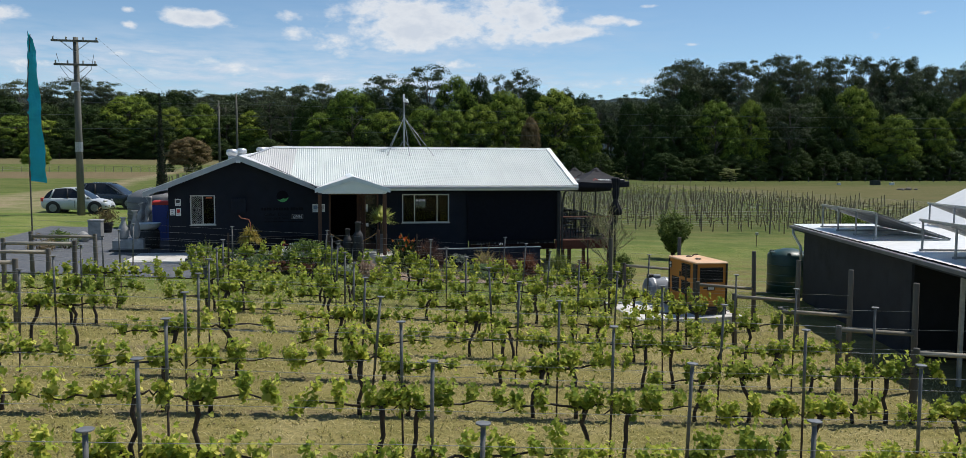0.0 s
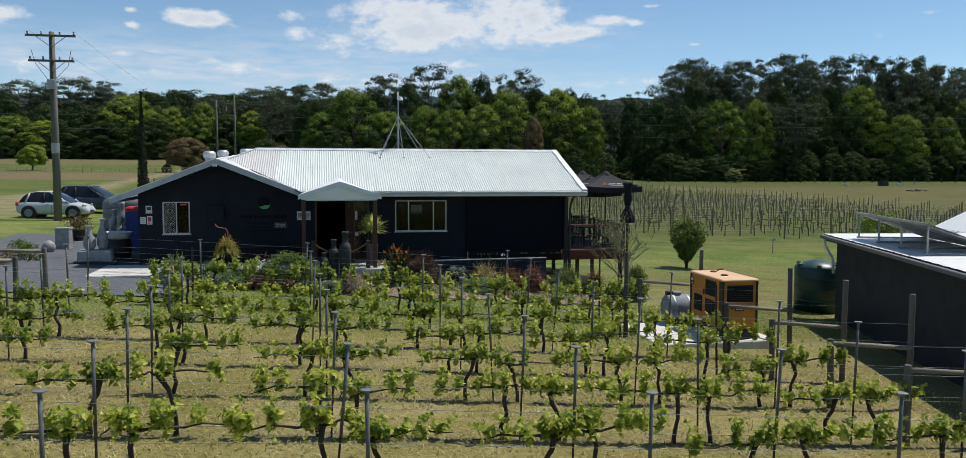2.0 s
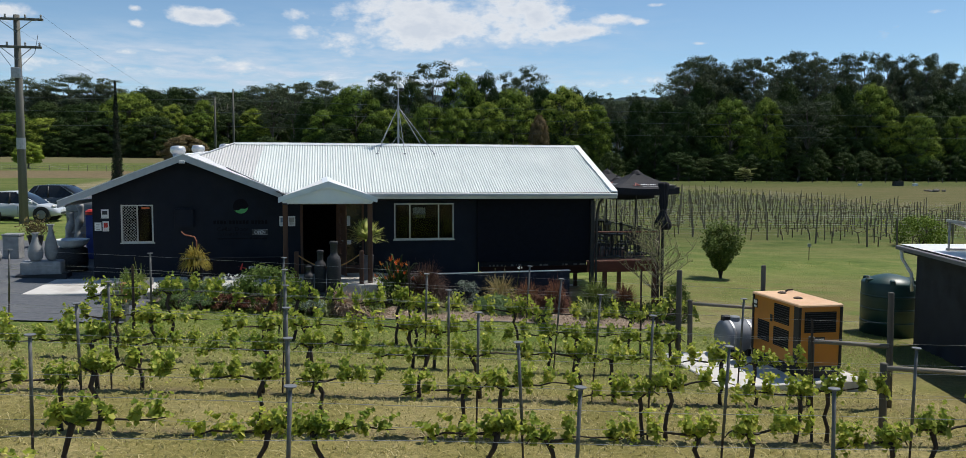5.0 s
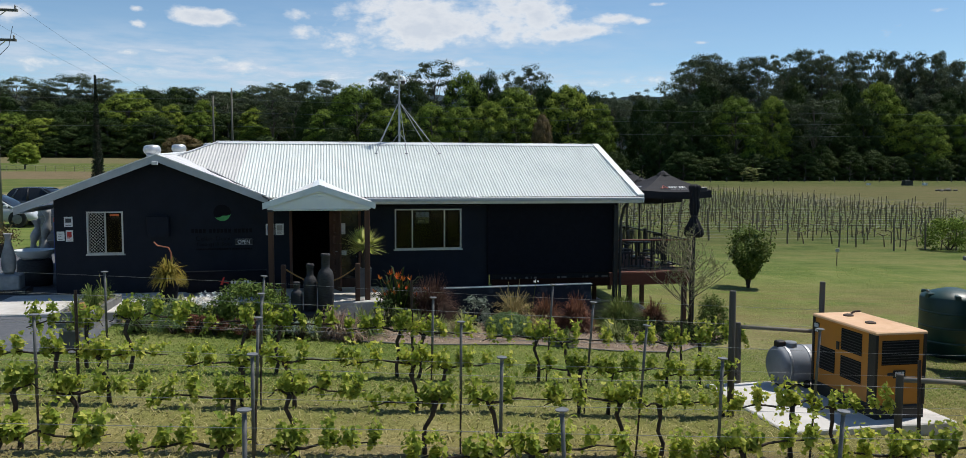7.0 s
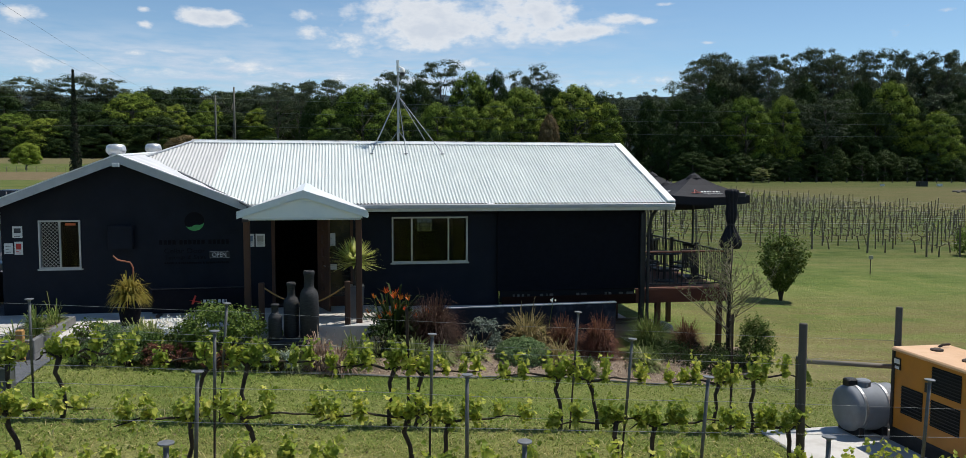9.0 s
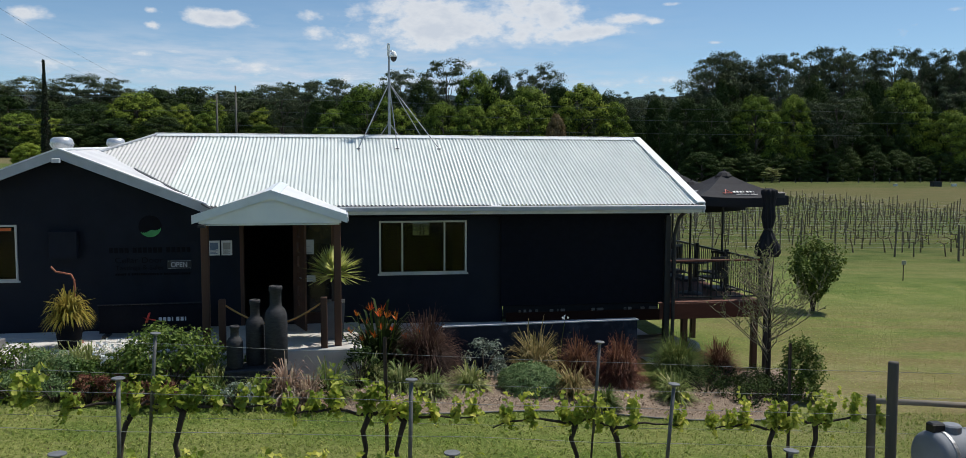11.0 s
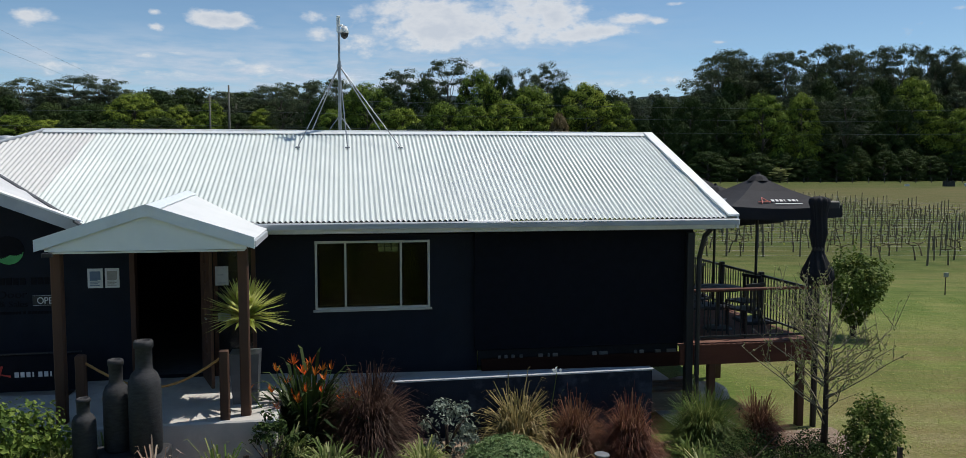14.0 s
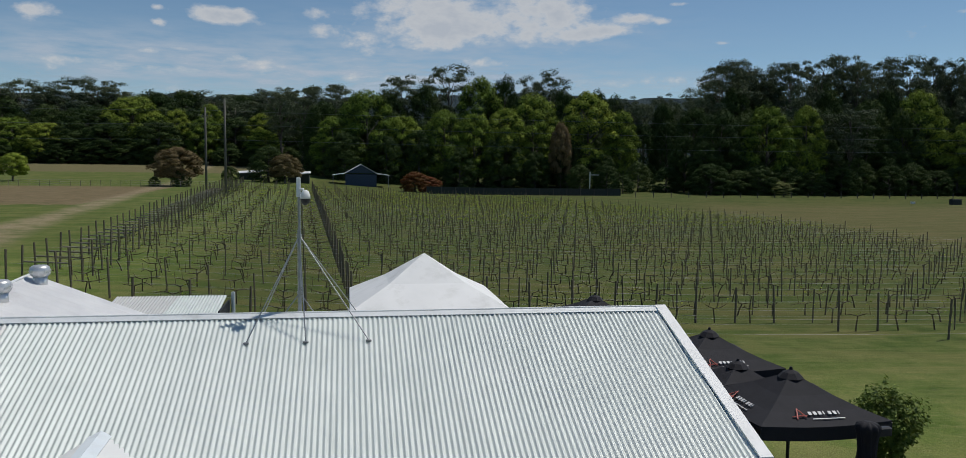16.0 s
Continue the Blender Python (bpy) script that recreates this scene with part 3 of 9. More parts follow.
    l.new(mx.outputs[0], out.inputs[0])
    return m


M_CLOUD = cloud_mat()


# ---- building blocks ----
class Geo:
    """Collects faces of one mesh."""

    def __init__(self):
        self.v, self.f = [], []

    def add(self, verts, faces):
        k = len(self.v)
        self.v.extend(tuple(p) for p in verts)
        self.f.extend(tuple(i + k for i in f) for f in faces)
        return self

    def hexa(self, a, b, c, d, e, f, g, h):
        return self.add((a, b, c, d, e, f, g, h), ((3, 2, 1, 0), (4, 5, 6, 7), (0, 1, 5, 4), (1, 2, 6, 5), (2, 3, 7, 6), (3, 0, 4, 7)))

    def box(self, x0, x1, y0, y1, z0, z1, m=None):
        p = [Vector(q) for q in ((x0, y0, z0), (x1, y0, z0), (x1, y1, z0), (x0, y1, z0), (x0, y0, z1), (x1, y0, z1), (x1, y1, z1), (x0, y1, z1))]
        if m:
            p = [m @ q for q in p]
        return self.hexa(*p)

    def soft_box(self, x0, x1, y0, y1, z0, z1, r=0.01, m=None):
        """A box with chamfered upright and top edges."""
        rings = []
        for z, k in ((z0, 0), (z1 - r, 0), (z1, r)):
            a0, a1, b0, b1 = x0 + k, x1 - k, y0 + k, y1 - k
            rings.append([(a0 + r, b0, z), (a1 - r, b0, z), (a1, b0 + r, z), (a1, b1 - r, z), (a1 - r, b1, z), (a0 + r, b1, z), (a0, b1 - r, z), (a0, b0 + r, z)])
        v = [m @ Vector(p) if m else p for ring in rings for p in ring]
        f = [tuple(range(7, -1, -1)), tuple(range(16, 24))]
        for k in range(2):
            f += [(8 * k + i, 8 * k + (i + 1) % 8, 8 * k + 8 + (i + 1) % 8, 8 * k + 8 + i) for i in range(8)]
        return self.add(v, f)

    def tube(self, path, radii, seg=8, cap=True):
        path = [Vector(p) for p in path]
        if not isinstance(radii, (list, tuple)):
            radii = [radii] * len(path)
        rings, side = [], None
        for i, p in enumerate(path):
            d = (path[min(i + 1, len(path) - 1)] - path[max(i - 1, 0)]).normalized()
            if side is None:
                side = d.orthogonal().normalized()
            side = (side - d * side.dot(d)).normalized()
            up = d.cross(side)
            rings.append([p + (side * math.cos(2 * math.pi * k / seg) + up * math.sin(2 * math.pi * k / seg)) * radii[i] for k in range(seg)])
        v = [q for r in rings for q in r]
        f = [(a * seg + k, a * seg + (k + 1) % seg, (a + 1) * seg + (k + 1) % seg, (a + 1) * seg + k) for a in range(len(path) - 1) for k in range(seg)]
        if cap:
            f += [tuple(range(seg - 1, -1, -1)), tuple((len(path) - 1) * seg + k for k in range(seg))]
        return self.add(v, f)

    def lathe(self, profile, centre=(0, 0, 0), seg=24, ripple=0.0):
        cx, cy, cz = centre
        v = []
        for r, z in profile:
            for k in range(seg):
                a = 2 * math.pi * k / seg
                rr = r * (1 + ripple * math.sin(9 * a + 5 * z))
                v.append((cx + rr * math.cos(a), cy + rr * math.sin(a), cz + z))
        f = [(a * seg + k, a * seg + (k + 1) % seg, (a + 1) * seg + (k + 1) % seg, (a + 1) * seg + k) for a in range(len(profile) - 1) for k in range(seg)]
        f += [tuple(range(seg - 1, -1, -1)), tuple((len(profile) - 1) * seg + k for k in range(seg))]
        return self.add(v, f)

    def plate(self, pts, thick):
        """A flat polygon with a thickness against its normal."""
        pts = [Vector(p) for p in pts]
        nrm = (pts[1] - pts[0]).cross(pts[2] - pts[0]).normalized()
        low = [p - nrm * thick for p in pts]
        k = len(pts)
        f = [tuple(range(k)), tuple(range(2 * k - 1, k - 1, -1))] + [(i, i + k, (i + 1) % k + k, (i + 1) % k) for i in range(k)]
        return self.add(pts + low, f)

    def mesh(self, name, material, smooth=False):
        me = bpy.data.meshes.new(name)
        me.from_pydata(self.v, [], self.f)
        me.materials.append(material)
        if smooth:
            me.polygons.foreach_set("use_smooth", [True] * len(me.polygons))
        me.update()
        return me


def thing(name, label, category, at=None, group="", kind=""):
    ob = new(name)
    ob.empty_display_size = 0.2
    if at is not None:
        ob.matrix_world = at if isinstance(at, Matrix) else pose(*at)
    return tagged(ob, label, category, group, kind)


def part(name, geo, material, parent, label="", smooth=False):
    me = geo if isinstance(geo, bpy.types.Mesh) else geo.mesh(name, material, smooth)
    ob = new(name, me)
    ob.parent = parent
    if label:
        ob["label"] = label
    return ob


def solid(name, geo, material, label, category="", kind="", group="", smooth=False, at=None):
    me = geo if isinstance(geo, bpy.types.Mesh) else geo.mesh(name, material, smooth)
    ob = new(name, me)
    if at is not None:
        ob.matrix_world = at if isinstance(at, Matrix) else pose(*at)
    return tagged(ob, label, category, group, kind)


def land(x, y):
    """Height of the ground: it falls to the right and rises gently into the distance."""
    z = -0.48 - 1.3 * math.tanh(x / 17) + 0.0075 * max(y, 0.0)
    if y > 170:
        z += 0.028 * (min(y, 420) - 170) * (0.5 - 0.5 * math.tanh((x - 10) / 40))
    return z


def leaves_mesh(name, material, pts, sizes, rng, shape="tri", up=0.35, outward=None):
    """Many small leaves as one mesh: pts n x 3, sizes n."""
    n = len(pts)
    d = rng.normal(size=(n, 3))
    d[:, 2] = d[:, 2] * 0.7 + up
    if outward is not None:
        d = d * 0.55 + outward
    d /= np.linalg.norm(d, axis=1)[:, None]
    h = rng.normal(size=(n, 3))
    a = np.cross(d, h)
    a /= np.linalg.norm(a, axis=1)[:, None] + 1e-9
    b = np.cross(d, a)
    s = np.asarray(sizes)[:, None]
    if shape == "tri":
        rim = [(-0.55, -0.35), (0.6, -0.25), (0.0, 0.75)]
        faces = [(0, 1, 2)]
        lift = [0, 0, 0]
    elif shape == "quad":
        rim = [(-0.5, 0.0), (0.0, -0.32), (0.55, 0.02), (0.0, 0.34)]
        faces = [(0, 1, 2), (0, 2, 3)]
        lift = [0, 0.10, 0, 0.10]
    else:  # lobed vine leaf
        rim = [(0.0, -0.42), (0.40, -0.50), (0.52, 0.02), (0.30, 0.16), (0.0, 0.60), (-0.30, 0.16), (-0.52, 0.02), (-0.40, -0.50)]
        faces = [(0, 1, 2), (0, 2, 3), (0, 3, 4), (0, 4, 5), (0, 5, 6), (0, 6, 7)]
        lift = [0, 0.12, 0.16, 0.05, 0.0, 0.05, 0.16, 0.12]
    k = len(rim)
    v = np.zeros((n, k, 3))
    for i, ((u, w), q) in enumerate(zip(rim, lift)):
        v[:, i] = pts + (a * u + b * w + d * q) * s
    base = (np.arange(n) * k)[:, None, None]
    f = (base + np.array(faces)[None]).reshape(-1, 3)
    me = bpy.data.meshes.new(name)
    me.from_pydata(v.reshape(-1, 3).tolist(), [], f.tolist())
    me.materials.append(material)
    me.update()
    return me


def blades_mesh(name, material, roots, heights, leans, widths, rng, bend=0.5):
    """Grass blades or strap leaves: each three joints, tapered to a point."""
    n = len(roots)
    az = rng.uniform(0, 2 * np.pi, n)
    out = np.stack([np.cos(az), np.sin(az), 0 * az], 1)
    side = np.stack([-np.sin(az), np.cos(az), 0 * az], 1)
    v = np.zeros((n, 5, 3))
    h, le, w = (np.asarray(q, float)[:, None] for q in (heights, leans, widths))
    up = np.array([0, 0, 1.0])
    mid = roots + up * h * 0.62 + out * le * (1 - bend)
    tip = roots + up * h * (1 - 0.25 * bend) + out * le * (1 + bend * 0.6)
    v[:, 0], v[:, 1] = roots - side * w * 0.5, roots + side * w * 0.5
    v[:, 2], v[:, 3] = mid + side * w * 0.42, mid - side * w * 0.42
    v[:, 4] = tip
    base = (np.arange(n) * 5)[:, None, None]
    f = (base + np.array([(0, 1, 2), (0, 2, 3), (3, 2, 4)])[None]).reshape(-1, 3)
    me = bpy.data.meshes.new(name)
    me.from_pydata(v.reshape(-1, 3).tolist(), [], f.tolist())
    me.materials.append(material)
    me.update()
    return me


def arched_mesh(name, material, roots, reach, rise, az, widths, droop):
    """Arching blades: from the root up and outwards, bent over at the tip."""
    n = len(roots)
    reach, rise, widths, droop = (np.broadcast_to(np.asarray(q, float), (n,))[:, None] for q in (reach, rise, widths, droop))
    out = np.stack([np.cos(az), np.sin(az), 0 * az], 1)
    side = np.stack([-np.sin(az), np.cos(az), 0 * az], 1)
    up = np.array([0, 0, 1.0])
    v = np.zeros((n, 7, 3))
    for i, (t, w) in enumerate(((0.0, 0.6), (0.45, 1.0), (0.8, 0.75), (1.0, 0.0))):
        p = roots + out * reach * t ** 1.35 + up * (rise * (1 - (1 - t) ** 1.8) - droop * t ** 3)
        if i < 3:
            v[:, 2 * i], v[:, 2 * i + 1] = p - side * widths * w * 0.5, p + side * widths * w * 0.5
        else:
            v[:, 6] = p
    base = (np.arange(n) * 7)[:, None, None]
    f = (base + np.array([(0, 1, 3), (0, 3, 2), (2, 3, 5), (2, 5, 4), (4, 5, 6)])[None]).reshape(-1, 3)
    me = bpy.data.meshes.new(name)
    me.from_pydata(v.reshape(-1, 3).tolist(), [], f.tolist())
    me.materials.append(material)
    me.update()
    return me


def bars(name, boxes, material, parent, label="", m=None):
    """Flat bars, each a part of its own."""
    for b in boxes:
        part(name, Geo().box(*b, m), material, parent, label)


def dome_leaves(name, material, h, r, n, leaf, rng, squash=1.0, waist=0.0, low=0.0, rough=0.6):
    """A dense clipped dome of leaves, slightly lumpy; waist draws its foot in towards a stem."""
    u = rng.random(n) ** 0.8
    a = rng.uniform(0, 2 * np.pi, n)
    lump = 1 + rough * (0.09 * np.sin(3 * a + 5 * u) + 0.07 * np.sin(5 * a - 11 * u + 1) + 0.06 * np.sin(9 * a + 17 * u) + 0.05 * np.sin(14 * a - 27 * u))
    prof = np.sqrt(np.clip(1 - u ** 3.0, 0, 1)) * (1 - waist * np.clip(1 - u * 1.6, 0, 1))
    depth = 1.06 - 0.42 * rng.random(n) ** 1.6
    rad = r * prof * lump * depth
    pts = np.stack([rad * np.cos(a), rad * np.sin(a) * squash, low + (h - low) * u * (0.75 + 0.25 * depth) * lump ** 0.5], 1)
    nrm = np.stack([np.cos(a) * prof, np.sin(a) * prof, 0.25 + u], 1)
    return leaves_mesh(name, material, pts, rng.uniform(0.6, 1.35, n) * leaf, rng, "quad", 0.15, nrm)


# ---- ground, distance, sky ----
def steps_axis(near, mid, far):
    a = list(np.arange(-near, near + 0.1, 1.5))
    s, x = 2.0, near
    while x < far:
        s *= 1.18
        x += s
        a = [-x] + a + [x]
    return a


gx, gy = steps_axis(30, 0, 2600), [v - 5 for v in steps_axis(36, 0, 2600)]
verts = [(x, y, land(x, y)) for y in gy for x in gx]
nx = len(gx)
faces = [(j * nx + i, j * nx + i + 1, (j + 1) * nx + i + 1, (j + 1) * nx + i) for j in range(len(gy) - 1) for i in range(nx - 1)]
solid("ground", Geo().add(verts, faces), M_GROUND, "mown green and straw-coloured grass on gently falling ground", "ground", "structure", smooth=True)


def cloud_sheet():
    g, v, f = Geo(), [], []
    for j in range(5):
        for i in range(49):
            a = 2 * math.pi * i / 48
            v.append((3600 * math.sin(a), 3600 * math.cos(a), -100 + 500 * j))
    f = [(j * 49 + i, j * 49 + i + 1, (j + 1) * 49 + i + 1, (j + 1) * 49 + i) for j in range(4) for i in range(48)]
    ob = solid("backdrop", g.add(v, f), M_CLOUD, "scattered white cumulus clouds in a blue sky", "clouds", "structure")
    ob.visible_shadow = False
    return ob


cloud_sheet()


def hill(name, y0, x0, x1, foot, peak, seed):
    """A long wooded ridge with an uneven crest."""
    rows, cols = 14, 620
    v = []
    for j in range(rows):
        t = j / (rows - 1)
        for i in range(cols):
            x = x0 + (x1 - x0) * i / (cols - 1)
            crest = peak(x) + 9 * noise.fractal((x * 0.004, seed, 0), 1.0, 2.0, 5) + 5 * noise.noise((x * 0.03, seed, 3)) + 2.5 * noise.noise((x * 0.11, seed, 7)) + 2.5 * noise.noise((x * 0.31, seed, 9))
            z = foot + (crest - foot) * math.sin(t * math.pi / 2) ** 0.8 + 4 * noise.noise((x * 0.02, t * 9, seed))
            v.append((x, y0 + 420 * t + 30 * noise.noise((x * 0.003, t * 3, seed)), z))
    f = [(j * cols + i, j * cols + i + 1, (j + 1) * cols + i + 1, (j + 1) * cols + i) for j in range(rows - 1) for i in range(cols - 1)]
    solid(name, Geo().add(v, f), M_HILL, "distant wooded hills in hazy blue-green", "hill", "structure", smooth=True)


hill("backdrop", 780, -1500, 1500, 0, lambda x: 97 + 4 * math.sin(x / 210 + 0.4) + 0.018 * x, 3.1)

# ---- paved surfaces by the house ----
FLOOR = 0.20
g = Geo()
g.soft_box(-9.2, -5.45, -2.6, 0.0, -0.5, FLOOR - 0.02, 0.02)
solid("pavement", Geo().soft_box(-5.445, -3.255, -1.85, 0.0, -0.5, FLOOR - 0.024, 0.02), M_PAD, "pale concrete slab along the dark house wall", "concrete slab", "structure")
solid("pavement", g, M_PAD, "pale concrete slab along the dark house wall", "concrete slab", "structure")


def sheet(name, x0, x1, y0, y1, lift, material, label, cat, wobble=0.0):
    g, v, nxs, nys = Geo(), [], 16, 16
    for j in range(nys + 1):
        for i in range(nxs + 1):
            x, y = x0 + (x1 - x0) * i / nxs, y0 + (y1 - y0) * j / nys
            if j in (0, nys):
                y += wobble * noise.noise((x * 0.7, j, 2))
            v.append((x, y, land(x, y) + lift))
    f = [(j * (nxs + 1) + i, j * (nxs + 1) + i + 1, (j + 1) * (nxs + 1) + i + 1, (j + 1) * (nxs + 1) + i) for j in range(nys) for i in range(nxs)]
    return solid(name, g.add(v, f), material, label, cat, "structure")


sheet("pavement", -14.5, -6.05, -5.7, 1.5, 0.03, M_ASPH, "dark grey bitumen driveway beside the house", "driveway", 0.05)
sheet("pavement", -14.5, -8.1, 1.5, 9.0, 0.034, M_ASPH, "dark grey bitumen driveway behind the tank", "driveway", 0.05)

# ---- the house ----
house = thing("house", "dark navy rendered winery building with a white corrugated roof", "building")
RIDGE_Y, RIDGE_Z, ROOF_R, RIDGE_L = 2.86, 3.90, 6.32, -4.64
EAVE_Y, EAVE_Z = -0.44, 2.515
PITCH = (RIDGE_Z - EAVE_Z) / (RIDGE_Y - EAVE_Y)
WING_X, WING_Z, WING_P, WING_RISE = -5.65, 3.50, 0.396, 0.03


def z_wing(x):
    return WING_Z - WING_P * abs(x - WING_X)


def roof_end(y):
    """The gable edge: it runs out slightly from ridge to eave."""
    return ROOF_R + 0.05 * abs(RIDGE_Y - y)


def z_main(y):
    return RIDGE_Z - PITCH * abs(y - RIDGE_Y)


def wave(x, pitch=0.0762, depth=0.0150):
    return depth * math.cos(2 * math.pi * x / pitch)


def corrugated_front():
    """The front slope, ribbed from ridge to eave, trimmed along hip and valley."""
    g, v, f = Geo(), [], []
    pitch = 0.0762
    xs = np.arange(WING_X + 0.05, roof_end(EAVE_Y) - 0.05, pitch / 6)
    for x in xs:
        top = RIDGE_Y - max(0.0, RIDGE_L - x)
        low = EAVE_Y - 0.04
        if x < -2.9:
            low = max(low, EAVE_Y + (z_wing(x) - EAVE_Z) / PITCH)
        if x > ROOF_R - 0.03:
            top = RIDGE_Y - (x - ROOF_R + 0.03) / 0.05
        low = min(low, top - 0.01)
        for t in np.linspace(0, 1, 5):
            y = low + (top - low) * t
            v.append((x, y, EAVE_Z + PITCH * (y - EAVE_Y) + wave(x, pitch)))
    f = [(i * 5 + j, (i + 1) * 5 + j, (i + 1) * 5 + j + 1, i * 5 + j + 1) for i in range(len(xs) - 1) for j in range(4)]
    return g.add(v, f)


part("roof", corrugated_front(), M_ROOF, house, "white corrugated steel roof, weathered at the hipped end", smooth=True)
g = Geo()
g.plate([(RIDGE_L, RIDGE_Y, RIDGE_Z), (ROOF_R, RIDGE_Y, RIDGE_Z), (roof_end(6.16), 6.16, EAVE_Z), (WING_X, 6.16, EAVE_Z), (WING_X, RIDGE_Y + 1.0, RIDGE_Z - PITCH)], 0.04)
part("back_roof", g, M_ROOF, house)
g = Geo()
g.plate([(RIDGE_L, RIDGE_Y, RIDGE_Z), (WING_X, RIDGE_Y + 1.0, RIDGE_Z - PITCH), (WING_X, RIDGE_Y - 1.0, RIDGE_Z - PITCH)], 0.04)
part("hip_end", g, M_ROOF, house)
# caps over ridge, hip and gable edge
g = Geo()
for s in (-1, 1):
    # a folded capping: flat wing, turned-down lip and rolled top
    a, b = RIDGE_Y, RIDGE_Y + s * 0.12
    za, zb = RIDGE_Z + 0.034, RIDGE_Z + 0.024 - PITCH * 0.12
    g.hexa(*(Vector(p) for p in ((RIDGE_L, a, za - 0.006), (ROOF_R, a, za - 0.006), (ROOF_R, b, zb - 0.006), (RIDGE_L, b, zb - 0.006), (RIDGE_L, a, za), (ROOF_R, a, za), (ROOF_R, b, zb), (RIDGE_L, b, zb))))
g.tube([(RIDGE_L - 0.05, RIDGE_Y, RIDGE_Z + 0.026), (ROOF_R + 0.02, RIDGE_Y, RIDGE_Z + 0.026)], 0.02, 8)
part("ridge_cap", g, M_TRIM, house, smooth=False)
g = Geo()
for s in (-1, 1):
    g.tube([(RIDGE_L, RIDGE_Y, RIDGE_Z + 0.015), (WING_X + 0.05, RIDGE_Y + s * 1.0, RIDGE_Z - 0.40)], 0.03, 8)
part("hip_cap", g, M_GREYTRIM, house)


# dark tube laid along the valley in place of its shadow line
g = Geo()
pts = []
for x in np.linspace(-4.7, -2.98, 8):
    y = EAVE_Y + (z_wing(x) - EAVE_Z) / PITCH
    pts.append((x, y, z_wing(x) + WING_RISE * y + 0.012))
part("valley", g.tube(pts, 0.028, 6), M_GUTSHADE, house, "dark strip added for the shadow line between the two roofs")


def barge(x, y0, z0, y1, z1, w, t, axis="y"):
    """A board along a sloping roof edge, deep downwards; runs along y at x, or along x at y."""
    g = Geo()
    if axis == "y":
        xb = x + roof_end(y0) - ROOF_R
        g.hexa(*(Vector(p) for p in ((xb, y0, z0 - w), (xb + t, y0, z0 - w), (x + t, y1, z1 - w), (x, y1, z1 - w), (xb, y0, z0), (xb + t, y0, z0), (x + t, y1, z1), (x, y1, z1))))
    else:
        g.hexa(*(Vector(p) for p in ((y0, x, z0 - w), (y1, x, z1 - w), (y1, x + t, z1 - w), (y0, x + t, z0 - w), (y0, x, z0), (y1, x, z1), (y1, x + t, z1), (y0, x + t, z0))))
    return g


g = Geo()
for ya, za in ((EAVE_Y - 0.05, EAVE_Z - 0.02), (6.16, EAVE_Z - 0.02)):
    sgn = 1
    g.hexa(*(Vector(p) for p in ((roof_end(ya) - 0.15, ya, za + 0.02), (roof_end(ya) + 0.03, ya, za + 0.02), (ROOF_R + 0.03, RIDGE_Y, RIDGE_Z + 0.02), (ROOF_R - 0.15, RIDGE_Y, RIDGE_Z + 0.02),
                                 (roof_end(ya) - 0.15, ya, za + 0.05), (roof_end(ya) + 0.03, ya, za + 0.05), (ROOF_R + 0.03, RIDGE_Y, RIDGE_Z + 0.05), (ROOF_R - 0.15, RIDGE_Y, RIDGE_Z + 0.05))))
part("barge_cap", g, M_WHITE, house, "white steel barge capping")
part("barge_board", barge(ROOF_R - 0.005, EAVE_Y - 0.04, EAVE_Z, RIDGE_Y, RIDGE_Z, 0.19, 0.03), M_TRIM, house)
part("barge_board", barge(ROOF_R - 0.005, 6.16, EAVE_Z, RIDGE_Y, RIDGE_Z, 0.19, 0.03), M_TRIM, house)
# gutter and fascia along the front eave
g = Geo()
g.soft_box(-3.0, roof_end(EAVE_Y) + 0.01, EAVE_Y - 0.13, EAVE_Y - 0.02, EAVE_Z - 0.125, EAVE_Z - 0.035, 0.015)
part("gutter", g, M_GREYTRIM, house, "pale quad gutter along the eave")
g = Geo().box(-3.0, roof_end(EAVE_Y) - 0.02, EAVE_Y - 0.018, EAVE_Y + 0.01, EAVE_Z - 0.19, EAVE_Z - 0.05)
part("fascia", g, M_TRIM, house)
g = Geo().box(-3.0, ROOF_R - 0.06, EAVE_Y + 0.012, 0.0, EAVE_Z - 0.2, EAVE_Z - 0.18)
part("eave_lining", g, M_GREYTRIM, house)
# wing roof: two slopes over the gable end
g = Geo()
for s in (-1, 1):
    xe = WING_X + s * (3.15 if s < 0 else 3.0)
    n_r = 15
    v = []
    for i in range(n_r * 4 + 1):
        y = -0.36 + 9.41 * i / (n_r * 4)
        hgt = 0.022 if i % 4 == 1 else 0.0
        v += [(WING_X, y, WING_Z + WING_RISE * y + hgt), (xe, y, z_wing(xe) + WING_RISE * y + hgt)]
    fc = [((2 * i, 2 * i + 2, 2 * i + 3, 2 * i + 1) if s > 0 else (2 * i, 2 * i + 1, 2 * i + 3, 2 * i + 2)) for i in range(n_r * 4)]
    g.add(v, fc)
part("wing_roof", g, M_WINGROOF, house, "bright white sheeting over the gabled wing")
g = Geo().tube([(WING_X, -0.37, WING_Z + 0.01), (WING_X, 9.05, WING_Z + WING_RISE * 9.05 + 0.01)], 0.03, 8)
part("ridge_cap", g, M_TRIM, house)
